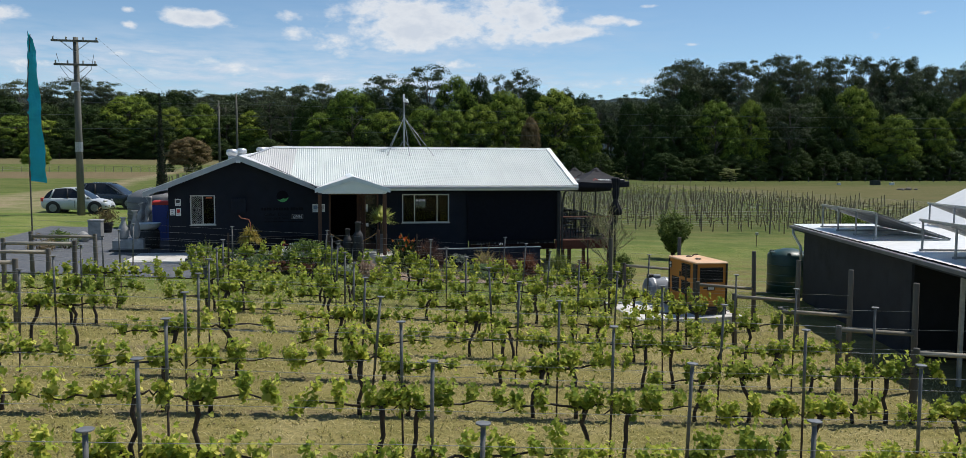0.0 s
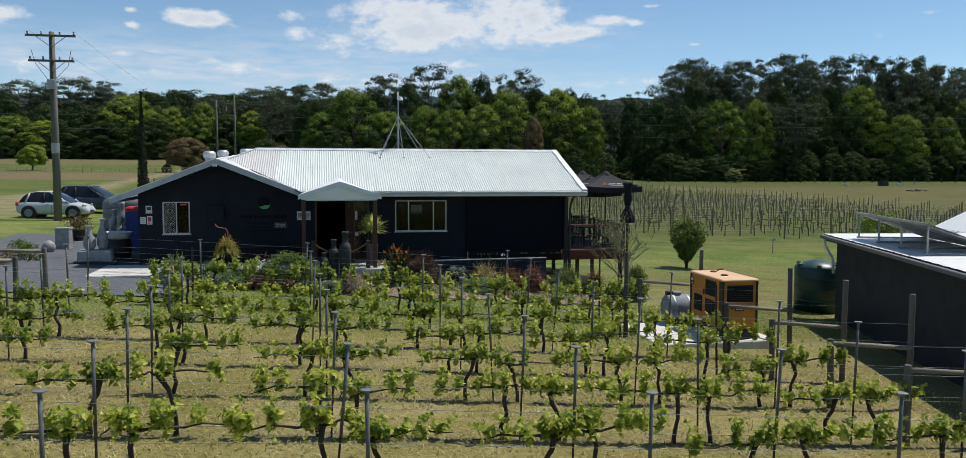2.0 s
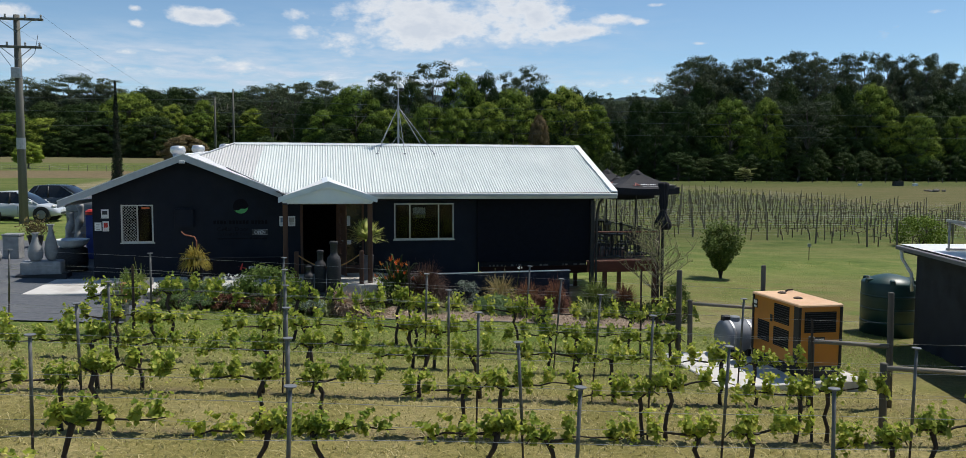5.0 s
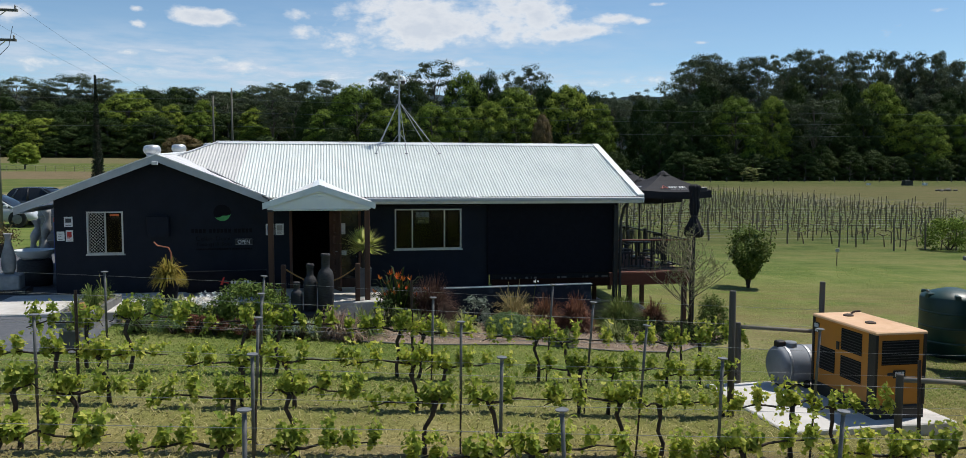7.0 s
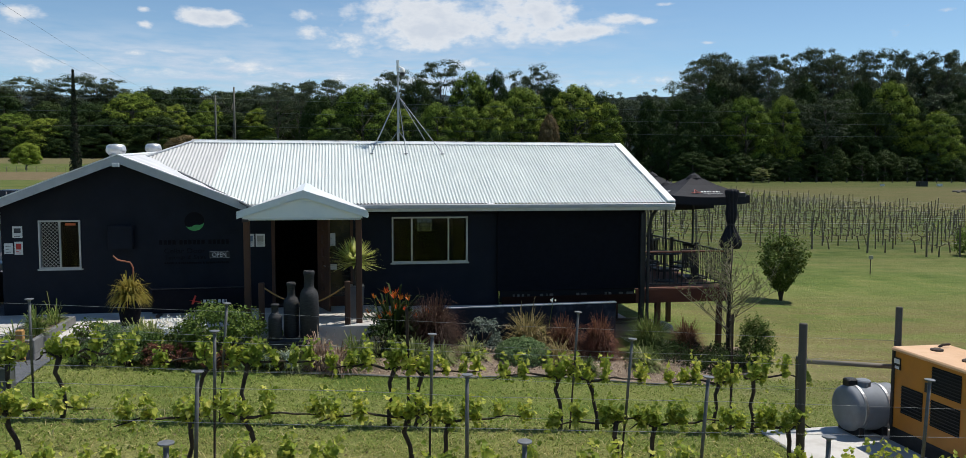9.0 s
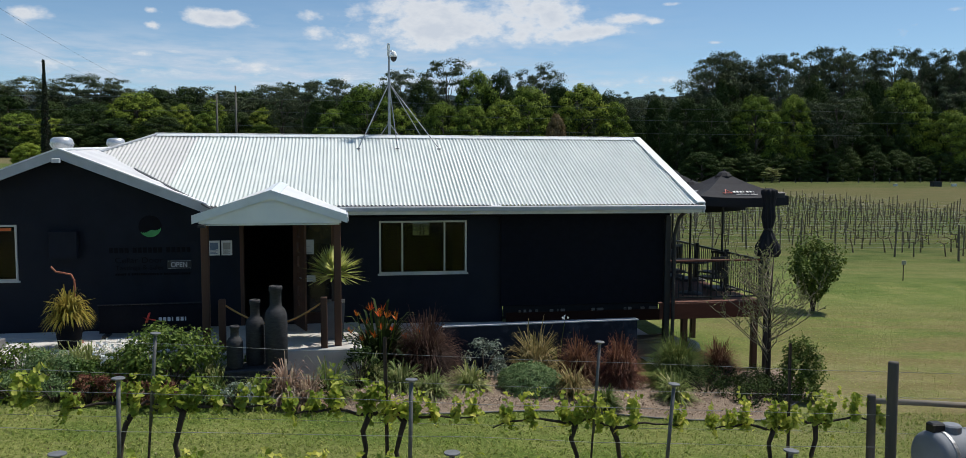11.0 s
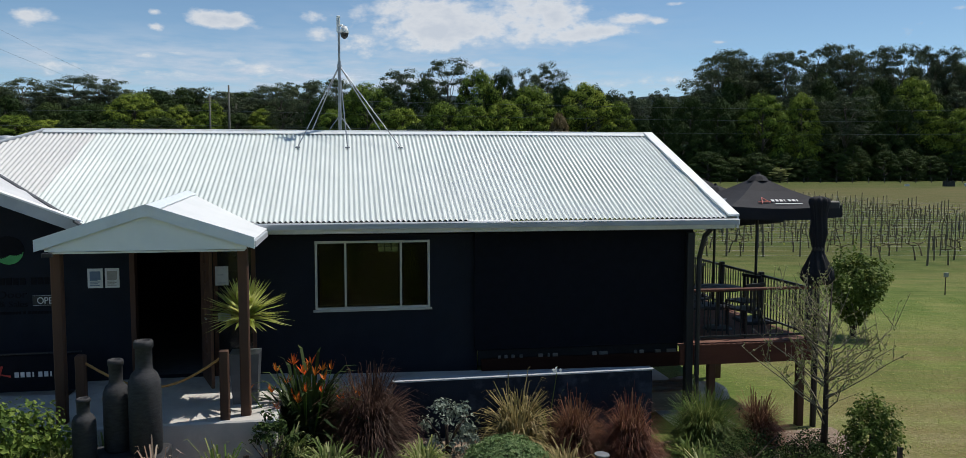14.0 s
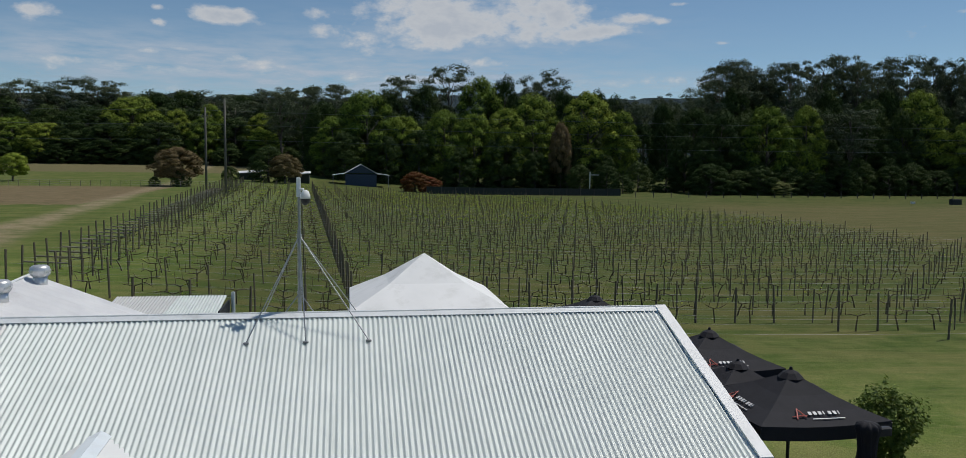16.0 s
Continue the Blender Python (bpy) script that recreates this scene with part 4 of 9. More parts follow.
for s in (-1, 1):
    xe = WING_X + s * (3.15 if s < 0 else 2.55)
    part("barge_board", barge(-0.40, WING_X, WING_Z + 0.02, xe, z_wing(xe) + 0.02, 0.17, 0.035, "x"), M_GREYTRIM, house, "pale grey barge board")
    g = Geo()
    g.hexa(*(Vector(p) for p in ((WING_X, -0.42, WING_Z + 0.02), (xe, -0.42, z_wing(xe) + 0.02), (xe, -0.27, z_wing(xe) + 0.02), (WING_X, -0.27, WING_Z + 0.02),
                                 (WING_X, -0.42, WING_Z + 0.045), (xe, -0.42, z_wing(xe) + 0.045), (xe, -0.27, z_wing(xe) + 0.045), (WING_X, -0.27, WING_Z + 0.045))))
    part("barge_cap", g, M_WHITE, house)
g = Geo().box(WING_X - 3.15 - 0.02, WING_X - 3.15 + 0.1, -0.3, 10.6, z_wing(WING_X - 3.15) - 0.12, z_wing(WING_X - 3.15) - 0.02)
part("gutter", g, M_TRIM, house)


def wall_with_holes(x0, x1, z0, z1, holes, y0, y1):
    """An upright wall along x with rectangular openings (x0, x1, z0, z1), one closed mesh."""
    g = Geo()
    xs = sorted({x0, x1, *(h[0] for h in holes), *(h[1] for h in holes)})
    zs = sorted({z0, z1, *(h[2] for h in holes), *(h[3] for h in holes)})
    v = [(x, y, z) for y in (y0, y1) for z in zs for x in xs]
    nx_, nz_ = len(xs), len(zs)

    def at(i, k, b):
        return b * nx_ * nz_ + k * nx_ + i

    def full(i, k):
        if not (0 <= i < nx_ - 1 and 0 <= k < nz_ - 1):
            return False
        cx_, cz_ = (xs[i] + xs[i + 1]) / 2, (zs[k] + zs[k + 1]) / 2
        return not any(h[0] < cx_ < h[1] and h[2] < cz_ < h[3] for h in holes)
    f = []
    for i in range(nx_ - 1):
        for k in range(nz_ - 1):
            if not full(i, k):
                continue
            f.append((at(i, k, 0), at(i + 1, k, 0), at(i + 1, k + 1, 0), at(i, k + 1, 0)))
            f.append((at(i, k + 1, 1), at(i + 1, k + 1, 1), at(i + 1, k, 1), at(i, k, 1)))
            for di, dk, a, b in ((-1, 0, (i, k), (i, k + 1)), (1, 0, (i + 1, k + 1), (i + 1, k)), (0, -1, (i + 1, k), (i, k)), (0, 1, (i, k + 1), (i + 1, k + 1))):
                if not full(i + di, k + dk):
                    f.append((at(*a, 0), at(*b, 0), at(*b, 1), at(*a, 1)))
    return g.add(v, f)


WIN = (0.0, 1.72, 1.14, 2.175)
LWIN = (-7.33, -6.51, 1.14, 2.16)
DOOR = (-2.62, -1.48, FLOOR, 2.22)
wall_x0, wall_x1 = -8.05, 2.45
g = wall_with_holes(wall_x0, wall_x1, -0.75, 2.26, [WIN, LWIN, DOOR], 0.0, 0.2)
part("wall", g, M_NAVY, house, "dark navy rendered block wall")
g = Geo()
g.plate([(-8.05, 0.0, 2.26), (-3.1, 0.0, 2.26), (-3.1, 0.0, z_wing(-3.1) - 0.05), (WING_X, 0.0, WING_Z - 0.05), (-8.05, 0.0, z_wing(-8.05) - 0.05)], 0.2)
part("gable_wall", g, M_NAVY, house)
g = Geo().box(-8.05, -7.85, 0.2, 8.9, -0.5, z_wing(-8.0) - 0.02)
part("wall", g, M_NAVY, house)
g = Geo().box(2.25, 2.45, 0.2, 6.05, -0.75, 2.4)
part("wall", g, M_NAVY, house)
g = Geo().box(-7.85, 2.25, 0.2, 6.05, FLOOR - 0.3, FLOOR)
part("floor", g, M_ASPH, house)
g = Geo().box(-7.85, 2.25, 0.2, 6.05, 2.40, 2.44)
part("ceiling", g, M_NAVY, house)
BACKWIN = (1.16, 1.62, 1.36, 1.74)
g = wall_with_holes(-7.85, 2.45, -0.75, 2.4, [BACKWIN], 6.05, 6.25)
part("wall", g, M_NAVY, house)
g = Geo()
for i in range(4):
    x = BACKWIN[0] + 0.46 * i / 3
    g.box(x - 0.012, x + 0.012, 6.10, 6.14, BACKWIN[2], BACKWIN[3])
for i in range(4):
    z = BACKWIN[2] + 0.38 * i / 3
    g.box(BACKWIN[0], BACKWIN[1], 6.145, 6.165, z - 0.010, z + 0.010)
part("window_grille", g, M_ALU, house, "barred small window in the back wall")


def window(x0, x1, z0, z1, bars, screen=False):
    w = thing("window", "", "")
    w.parent = house
    w["label"] = "sliding window in a pale aluminium frame"
    fr = 0.034
    g = Geo()
    g.box(x0, x1, -0.03, 0.06, z0, z0 + fr)
    g.box(x0, x1, -0.03, 0.06, z1 - fr, z1)
    g.box(x0, x0 + fr, -0.03, 0.06, z0 + fr, z1 - fr)
    g.box(x1 - fr, x1, -0.03, 0.06, z0 + fr, z1 - fr)
    part("frame", g, M_ALU, w)
    for b in bars:
        part("mullion", Geo().box(b - 0.015, b + 0.015, -0.02, 0.05, z0 + fr, z1 - fr), M_ALU, w)
    part("sill", Geo().box(x0 - 0.03, x1 + 0.03, -0.05, 0.1, z0 - 0.03, z0 - 0.002), M_ALU, w)
    edges = [x0 + fr, *bars, x1 - fr]
    for a, b in zip(edges, edges[1:]):
        p = part("pane", Geo().box(a + 0.021, b - 0.021, 0.012, 0.018, z0 + fr, z1 - fr), M_GLASS, w)
        p.visible_shadow = False
    if screen:
        g = Geo()
        a, b = x0 + fr, bars[0] - 0.02
        step = 0.075
        k = -int((z1 - z0) / step)
        while k * step < b - a:
            for s in (1, -1):
                pts = []
                for t in np.linspace(0, 1, 40):
                    z = z0 + fr + t * (z1 - z0 - 2 * fr)
                    x = a + k * step + (t if s > 0 else 1 - t) * (z1 - z0 - 2 * fr)
                    if a <= x <= b:
                        pts.append((x, -0.012, z))
                if len(pts) > 1:
                    g.tube([pts[0], pts[-1]], 0.0045, 4)
            k += 1
        part("security_screen", g, M_ALU, w, "diamond-pattern security grille")
    return w


window(*WIN, (0.45, 1.28))
window(*LWIN, (-6.92,), True)
part("note", Geo().box(-6.80, -6.60, -0.026, -0.022, 2.05, 2.10), M_ORANGE, house, "small yellow sticker on the glass")


# entrance: frame, open leaf, fixed sidelight
g = Geo()
g.box(DOOR[0] - 0.0, DOOR[0] + 0.07, -0.015, 0.15, FLOOR, 2.22)
g.box(DOOR[1] - 0.07, DOOR[1], -0.015, 0.15, FLOOR, 2.22)
g.box(DOOR[0] + 0.07, DOOR[1] - 0.07, -0.015, 0.15, 2.15, 2.22)
part("door_frame", g, M_TIMBER, house, "red-brown timber door frame")
leaf = part("door", Geo(), M_TIMBER, house, "open timber door with square glass lights")
leaf.matrix_local = pose(-1.62, -0.03, FLOOR + 0.015, 0, 0, -72) @ Matrix.Diagonal((1, 1, 0.965, 1))
g = Geo()
g.box(0, 0.30, -0.02, 0.02, 0, 2.02)
g.box(0.48, 0.80, -0.02, 0.02, 0, 2.02)
for a, b in ((0.0, 0.42), (0.52, 0.60), (0.80, 0.90), (1.08, 1.18), (1.38, 1.46), (1.66, 1.76), (1.94, 2.02)):
    g.box(0.30, 0.48, -0.02, 0.02, a, b)
leaf.data = g.mesh("door", M_TIMBER)
part("handle", Geo().tube([(0.72, -0.06, 1.0), (0.60, -0.06, 1.0)], 0.012, 8), M_GALV, leaf, "steel lever handle")
g = Geo()
g.box(-1.46, -1.40, -0.02, 0.05, FLOOR, 2.22)
g.box(-0.92, -0.86, -0.02, 0.05, FLOOR, 2.22)
g.box(-1.40, -0.92, -0.02, 0.05, 2.15, 2.22)
g.box(-1.40, -0.92, -0.02, 0.05, FLOOR, 0.42)
part("sidelight_frame", g, M_TIMBER, house)
part("sidelight", Geo().box(-1.40, -0.92, -0.005, -0.002, 0.42, 2.15), M_CARGLASS, house, "dark glass sidelight")


def notice(x0, x1, z0, z1, y=-0.004, rows=4, pic=False, name="notice", ink=M_INK):
    n = part(name, Geo().box(x0, x1, y - 0.006, y, z0, z1), M_PAPER, house, "printed paper notice on the wall")
    rows_ = [(x0 + 0.03, x1 - 0.04 - 0.03 * (i % 2), y - 0.0085, y - 0.0062, z0 + 0.03 + (z1 - z0) * (0.36 if pic else 0.85) * i / rows, z0 + 0.042 + (z1 - z0) * (0.36 if pic else 0.85) * i / rows) for i in range(rows)]
    bars("print", rows_ + ([(x0 + 0.03, x1 - 0.03, y - 0.0085, y - 0.0062, z0 + (z1 - z0) * 0.42, z1 - 0.04)] if pic else []), ink, n)


notice(-3.19, -2.985, 1.55, 1.83, rows=4, pic=True, ink=mat("print_blue", (0.12, 0.17, 0.25), (0.18, 0.23, 0.3), 10, 0.8, bump=0))
notice(-2.955, -2.76, 1.55, 1.83, rows=5, pic=True, ink=mat("print_grey", (0.30, 0.28, 0.25), (0.38, 0.36, 0.33), 10, 0.8, bump=0))
notice(-1.43, -1.245, 1.55, 1.83, y=-0.03, rows=2, ink=M_GREYTRIM)
notice(-1.40, -1.22, 1.02, 1.14, y=-0.03, rows=2, ink=M_GREYTRIM)
notice(-7.83, -7.64, 1.80, 2.04, rows=1, pic=True)
notice(-8.0, -7.83, 1.47, 1.69, rows=3, pic=False)
notice(-7.80, -7.64, 1.45, 1.72, rows=3, pic=True, ink=M_RED)

# sign lettering
def lettering(text, size, material, name, parent, m, label="", extrude=0.002):
    c = bpy.data.curves.new(name, 'FONT')
    c.body, c.size, c.extrude, c.align_x, c.align_y = text, size, extrude, 'CENTER', 'CENTER'
    tmp = bpy.data.objects.new(name, c)
    scene.collection.objects.link(tmp)
    me = bpy.data.meshes.new_from_object(tmp.evaluated_get(bpy.context.evaluated_depsgraph_get()))
    bpy.data.objects.remove(tmp)
    me.materials.clear()
    me.materials.append(material)
    ob = new(name, me)
    ob.parent = parent
    ob.matrix_local = m
    if label:
        ob["label"] = label
    return ob


def word(text, size, material, parent, x, y, z, width, label=""):
    """A line of single letters on a wall that faces the vines, spread over the given width."""
    obs, cur = [], 0.0
    for ch in text:
        if ch == " ":
            cur += size * 0.30
            continue
        ob = lettering(ch, size, material, "letter", parent, Matrix.Identity(4), label, 0.004)
        lo, hi = min(v.co.x for v in ob.data.vertices), max(v.co.x for v in ob.data.vertices)
        ob.data.transform(Matrix.Translation((0, (min(v.co.y for v in ob.data.vertices) * -1 - size * 0.36) if ch not in "g&" else 0, 0)))
        obs.append((ob, cur - lo))
        cur += hi - lo + size * 0.09
    for ob, px in obs:
        ob.matrix_local = pose(x + (px - cur / 2) * width / cur, y, z, 90, 0, 0) @ Matrix.Diagonal((width / cur, 1, 1, 1))


sign = part("open_sign", Geo().soft_box(-3.93, -3.50, -0.024, -0.004, 1.315, 1.47, 0.006), M_BLACK, house, "black sign with white lettering")
g = Geo()
for a, b, c, d in ((-3.92, -3.51, 1.322, 1.326), (-3.92, -3.51, 1.459, 1.463)):
    g.box(a, b, -0.027, -0.024, c, d)
part("border", g, M_LETTER, sign)
word("OPEN", 0.135, M_LETTER, sign, -3.715, -0.028, 1.393, 0.30)
# dim raised wall sign: leaf emblem and rows of bars
g = Geo()
for k in range(14):
    a0, a1 = math.pi * (1.18 + k * 0.055), math.pi * (1.18 + (k + 1) * 0.055)
    r0, r1 = 0.20, 0.20 - 0.13 * math.sin(math.pi * (k + 0.5) / 14)
    pts = [(-4.22 + r0 * math.cos(a0), 2.11 + r0 * math.sin(a0)), (-4.22 + r0 * math.cos(a1), 2.11 + r0 * math.sin(a1)), (-4.22 + r1 * math.cos(a1), 2.11 + r1 * math.sin(a1)), (-4.22 + r1 * math.cos(a0), 2.11 + r1 * math.sin(a0))]
    g.add([(x, -0.012, z) for x, z in pts], [(0, 1, 2, 3)])
part("emblem", g, M_GREENLOGO, house, "green leaf emblem on the wall")
part("emblem_disc", Geo().tube([(-4.22, -0.010, 2.11), (-4.22, -0.002, 2.11)], 0.205, 28), M_DIMLETTER, house, "dark round emblem ground")
word("Cellar Door", 0.15, M_DIMLETTER, house, -4.42, -0.006, 1.485, 0.86, "dark raised letter on the wall")
word("Tastings & Sales", 0.12, M_DIMLETTER, house, -4.42, -0.006, 1.345, 0.86, "dark raised letter on the wall")
for z, h, x0, x1, w in ((1.62, 0.10, -4.95, -3.55, 0.09), (1.20, 0.04, -4.85, -3.5, 0.04)):
    x = x0
    while x < x1:
        part("letter_bar", Geo().box(x, x + w * 0.75, -0.014, -0.002, z, z + h), M_DIMLETTER, house, "dark raised bar of unreadable lettering")
        x += w * (1.0 if int(x * 7) % 4 else 1.6)
part("meter_box", Geo().soft_box(-5.95, -5.45, -0.16, 0.0, 1.55, 2.05, 0.02), M_NAVY, house, "dark painted meter box on the wall")
part("gable_light", Geo().soft_box(-5.74, -5.60, -0.47, -0.40, 3.28, 3.36, 0.01), M_LETTER, house, "small white flood light under the gable")

# porch
PX0, PX1, PY = -3.035, -0.67, -2.29
pz0, pzp, pxm = 2.415, 2.82, -1.85
back_y, pzb = 0.50, 2.91
porch = part("porch_roof", Geo(), M_ROOFW, house, "small gabled porch roof in white steel")
g = Geo()
for xe, ze in ((PX0 - 0.04, pz0), (PX1 + 0.04, pz0)):
    if xe < pxm:
        g.plate([(pxm, PY, pzp), (xe, PY, ze), (xe, -0.47, ze), (pxm - 0.03, back_y, pzb)][::-1], 0.03)
    else:
        g.plate([(pxm, PY, pzp), (xe, PY, ze), (xe, -0.47, ze), (pxm - 0.03, back_y, pzb)], 0.03)
porch.data = g.mesh("porch_roof", M_ROOFW)
g = Geo()
sl = (pzp - pz0) / (pxm - PX0 + 0.04)
g.plate([(pxm, PY - 0.02, pzp + 0.018), (pxm - 0.03, 0.5, pzb + 0.018), (pxm - 0.17, 0.42, pzb + 0.018 - 0.14 * sl), (pxm - 0.14, PY - 0.02, pzp + 0.018 - 0.14 * sl)], 0.012)
g.plate([(pxm, PY - 0.02, pzp + 0.018), (pxm + 0.14, PY - 0.02, pzp + 0.018 - 0.14 * sl), (pxm + 0.11, 0.42, pzb + 0.018 - 0.14 * sl), (pxm - 0.03, 0.5, pzb + 0.018)], 0.012)
part("porch_ridge", g, M_PALEBARGE, house)
for xe in (PX0 - 0.05, PX1 + 0.05):
    part("porch_barge", barge(PY - 0.03, pxm, pzp + 0.03, xe, pz0 + 0.03, 0.14, 0.03, "x"), M_PALEBARGE, house, "pale blue-grey barge board")
g = Geo().plate([(PX0 + 0.05, PY + 0.02, 2.30), (PX1 - 0.05, PY + 0.02, 2.30), (PX1 - 0.05, PY + 0.02, 2.36), (pxm, PY + 0.02, pzp - 0.06), (PX0 + 0.05, PY + 0.02, 2.36)], 0.04)
part("gable_infill", g, M_BLUEWHITE, house, "pale painted gable infill")
for xb in (PX0 - 0.03, PX1 - 0.02):
    part("porch_gutter", Geo().soft_box(xb, xb + 0.09, PY, -0.8, pz0 - 0.09, pz0 - 0.01, 0.01), M_GREYTRIM, house)
for xp in (-2.93, -0.79):
    part("porch_post", Geo().soft_box(xp - 0.06, xp + 0.06, -2.10, -1.98, FLOOR, 2.32, 0.012), M_TIMBER, house, "stained timber porch post")
part("porch_ceiling", Geo().box(PX0 + 0.08, PX1 - 0.08, PY + 0.06, -0.01, 2.27, 2.29), M_BLUEWHITE, house)
part("porch_lamp", Geo().soft_box(-2.98, -2.86, -2.40, -2.35, 2.25, 2.30, 0.01), M_BLACK, house)
g = Geo().soft_box(-3.25, -0.40, -2.30, 0.0, -0.75, FLOOR, 0.02)
solid("porch_slab", g, M_CONC, "raised concrete porch slab at the entrance", "porch slab", "structure")
# mat-board blackboard that leans by the wall
ban = thing("banner_stand", "long low black banner on a frame by the wall", "banner")
part("board", Geo().soft_box(-5.0, -3.15, -0.62, -0.58, 0.24, 0.74, 0.015), M_MESH, ban)
part("rail", Geo().tube([(-5.02, -0.60, 0.75), (-4.2, -0.60, 0.755), (-3.13, -0.60, 0.765)], 0.012, 6), M_BLACK, ban)
part("foot", Geo().box(-4.9, -4.84, -0.8, -0.4, FLOOR - 0.024, 0.238), M_BLACK, ban)
part("foot", Geo().box(-3.35, -3.29, -0.8, -0.4, FLOOR - 0.024, 0.238), M_BLACK, ban)
bars("letter_bar", [(-3.98 + i * 0.075, -3.98 + i * 0.075 + w, -0.627, -0.6205, 0.44, 0.51) for i, w in enumerate((0.055, 0.05, 0.05, 0.02, 0.05, 0.05, 0.02))], M_LETTER, ban, "white bar of a brand name")
g = Geo()
g.plate([(-4.22, -0.622, 0.42), (-4.15, -0.622, 0.60), (-4.12, -0.622, 0.60), (-4.17, -0.622, 0.42)], 0.004)
g.plate([(-4.26, -0.622, 0.51), (-4.03, -0.622, 0.47), (-4.03, -0.622, 0.44)], 0.004)
part("emblem", g, M_RED, ban)

# roof mast with stays
mast = thing("camera_mast", "slim steel mast on the roof with a dome camera and stays", "mast")
bx, by = 0.38, 2.98
bz = z_main(by)
part("pole", Geo().tube([(bx, by, bz - 0.05), (bx, by, 5.2)], 0.030, 10).tube([(bx, by, 5.15), (bx, by, 5.92)], 0.022, 10), M_GALV, mast)
for ex, ey in ((-0.34, 2.15), (0.51, 2.15), (1.43, 2.15), (-0.34, 3.75), (1.43, 3.75)):
    part("stay", Geo().tube([(bx, by, 5.12), (ex, ey, z_main(ey) + 0.02)], 0.0095, 6), M_GALV, mast)
    part("foot_plate", Geo().soft_box(ex - 0.04, ex + 0.04, ey - 0.03, ey + 0.03, z_main(ey) + 0.005, z_main(ey) + 0.03, 0.006), M_GALV, mast)
for ex, ey in ((bx - 0.24, 2.93), (bx + 0.24, 2.93), (bx, 3.25)):
    part("brace", Geo().tube([(bx, by, 4.22), (ex, ey, z_main(ey) + 0.02)], 0.010, 6), M_GALV, mast)
part("collar", Geo().lathe([(0.042, 0), (0.042, 0.06)], (bx, by, 5.08), 10), M_GALV, mast)
part("collar", Geo().lathe([(0.038, 0), (0.038, 0.04)], (bx, by, 4.20), 10), M_GALV, mast)
dome = part("dome_camera", Geo().tube([(bx + 0.015, by - 0.015, 5.84), (bx + 0.07, by - 0.06, 5.84)], 0.02, 8).lathe([(0.02, 0.13), (0.05, 0.11), (0.072, 0.05), (0.078, 0.0)], (bx + 0.10, by - 0.09, 5.70), 16), M_WHITE, mast, "white dome surveillance camera", smooth=True)
part("lens_bowl", Geo().lathe([(0.02, -0.10), (0.058, -0.065), (0.074, -0.015), (0.074, 0.0)], (bx + 0.10, by - 0.09, 5.695), 16), M_BLACK, dome)
part("aerial", Geo().soft_box(bx - 0.04, bx + 0.025, by - 0.03, by + 0.015, 5.72, 6.02, 0.01), M_TRIM, mast)

# whirlybird vents on the wing
for vx, vy in ((WING_X - 0.35, 0.98), (WING_X - 0.38, 4.95), (WING_X + 0.28, 6.66), (WING_X + 0.32, 8.6)):
    v = thing("roof_vent", "spun aluminium whirlybird roof vent", "roof vent", (vx, vy, z_wing(vx) + WING_RISE * vy), "roof vents")
    part("throat", Geo().lathe([(0.14, -0.08), (0.14, 0.14)], seg=16), M_VENT, v, smooth=True)
    turb = part("turbine", Geo().lathe([(0.13, 0.14), (0.19, 0.20), (0.205, 0.27), (0.19, 0.34), (0.14, 0.38), (0.02, 0.39)], seg=24, ripple=0.03), M_VENT, v, smooth=True)
    for k in range(12):
        a = 2 * math.pi * k / 12
        p = [((0.14 + 0.065 * math.sin(math.pi * t)) * 1.03 * math.cos(a + 0.5 * t), (0.14 + 0.065 * math.sin(math.pi * t)) * 1.03 * math.sin(a + 0.5 * t), 0.14 + 0.23 * t) for t in (0, 0.25, 0.5, 0.75, 1)]
        part("vane", Geo().tube(p, 0.006, 4), M_VENT, turb)

# ---- deck ----
DECK_Z = 0.44
deck = thing("deck", "raised timber deck with a black railing under the roof end", "deck")
DX0, DX1, DY0, DY1 = 2.50, 8.0, -0.10, 6.2
for i in range(34):
    y = DY0 + i * (DY1 - DY0) / 34
    part("deck_board", Geo().box(DX0 if i else 5.72, DX1, y + 0.004, y + (DY1 - DY0) / 34 - 0.004, DECK_Z - 0.03, DECK_Z), M_DECK, deck)
part("edge_beam", Geo().soft_box(5.72, DX1 + 0.02, DY0 - 0.06, DY0 - 0.004, 0.10, DECK_Z - 0.01, 0.01), M_BEAM, deck, "red-stained edge beam")
# this length of the beam has its shade painted into the colour
part("edge_beam", Geo().box(DX0, 5.715, DY0 - 0.06, DY0 - 0.004, 0.10, 0.325), M_SHADEBEAM, deck, "edge beam below the blind, its stain painted darker as shade")
# near-black board added to block daylight in the gap under the blind
part("rim_joist", Geo().box(DX0 - 0.04, 5.715, DY0 + 0.03, DY0 + 0.07, 0.20, 0.48), M_DARK, deck, "black filler board added behind the edge beam against daylight")
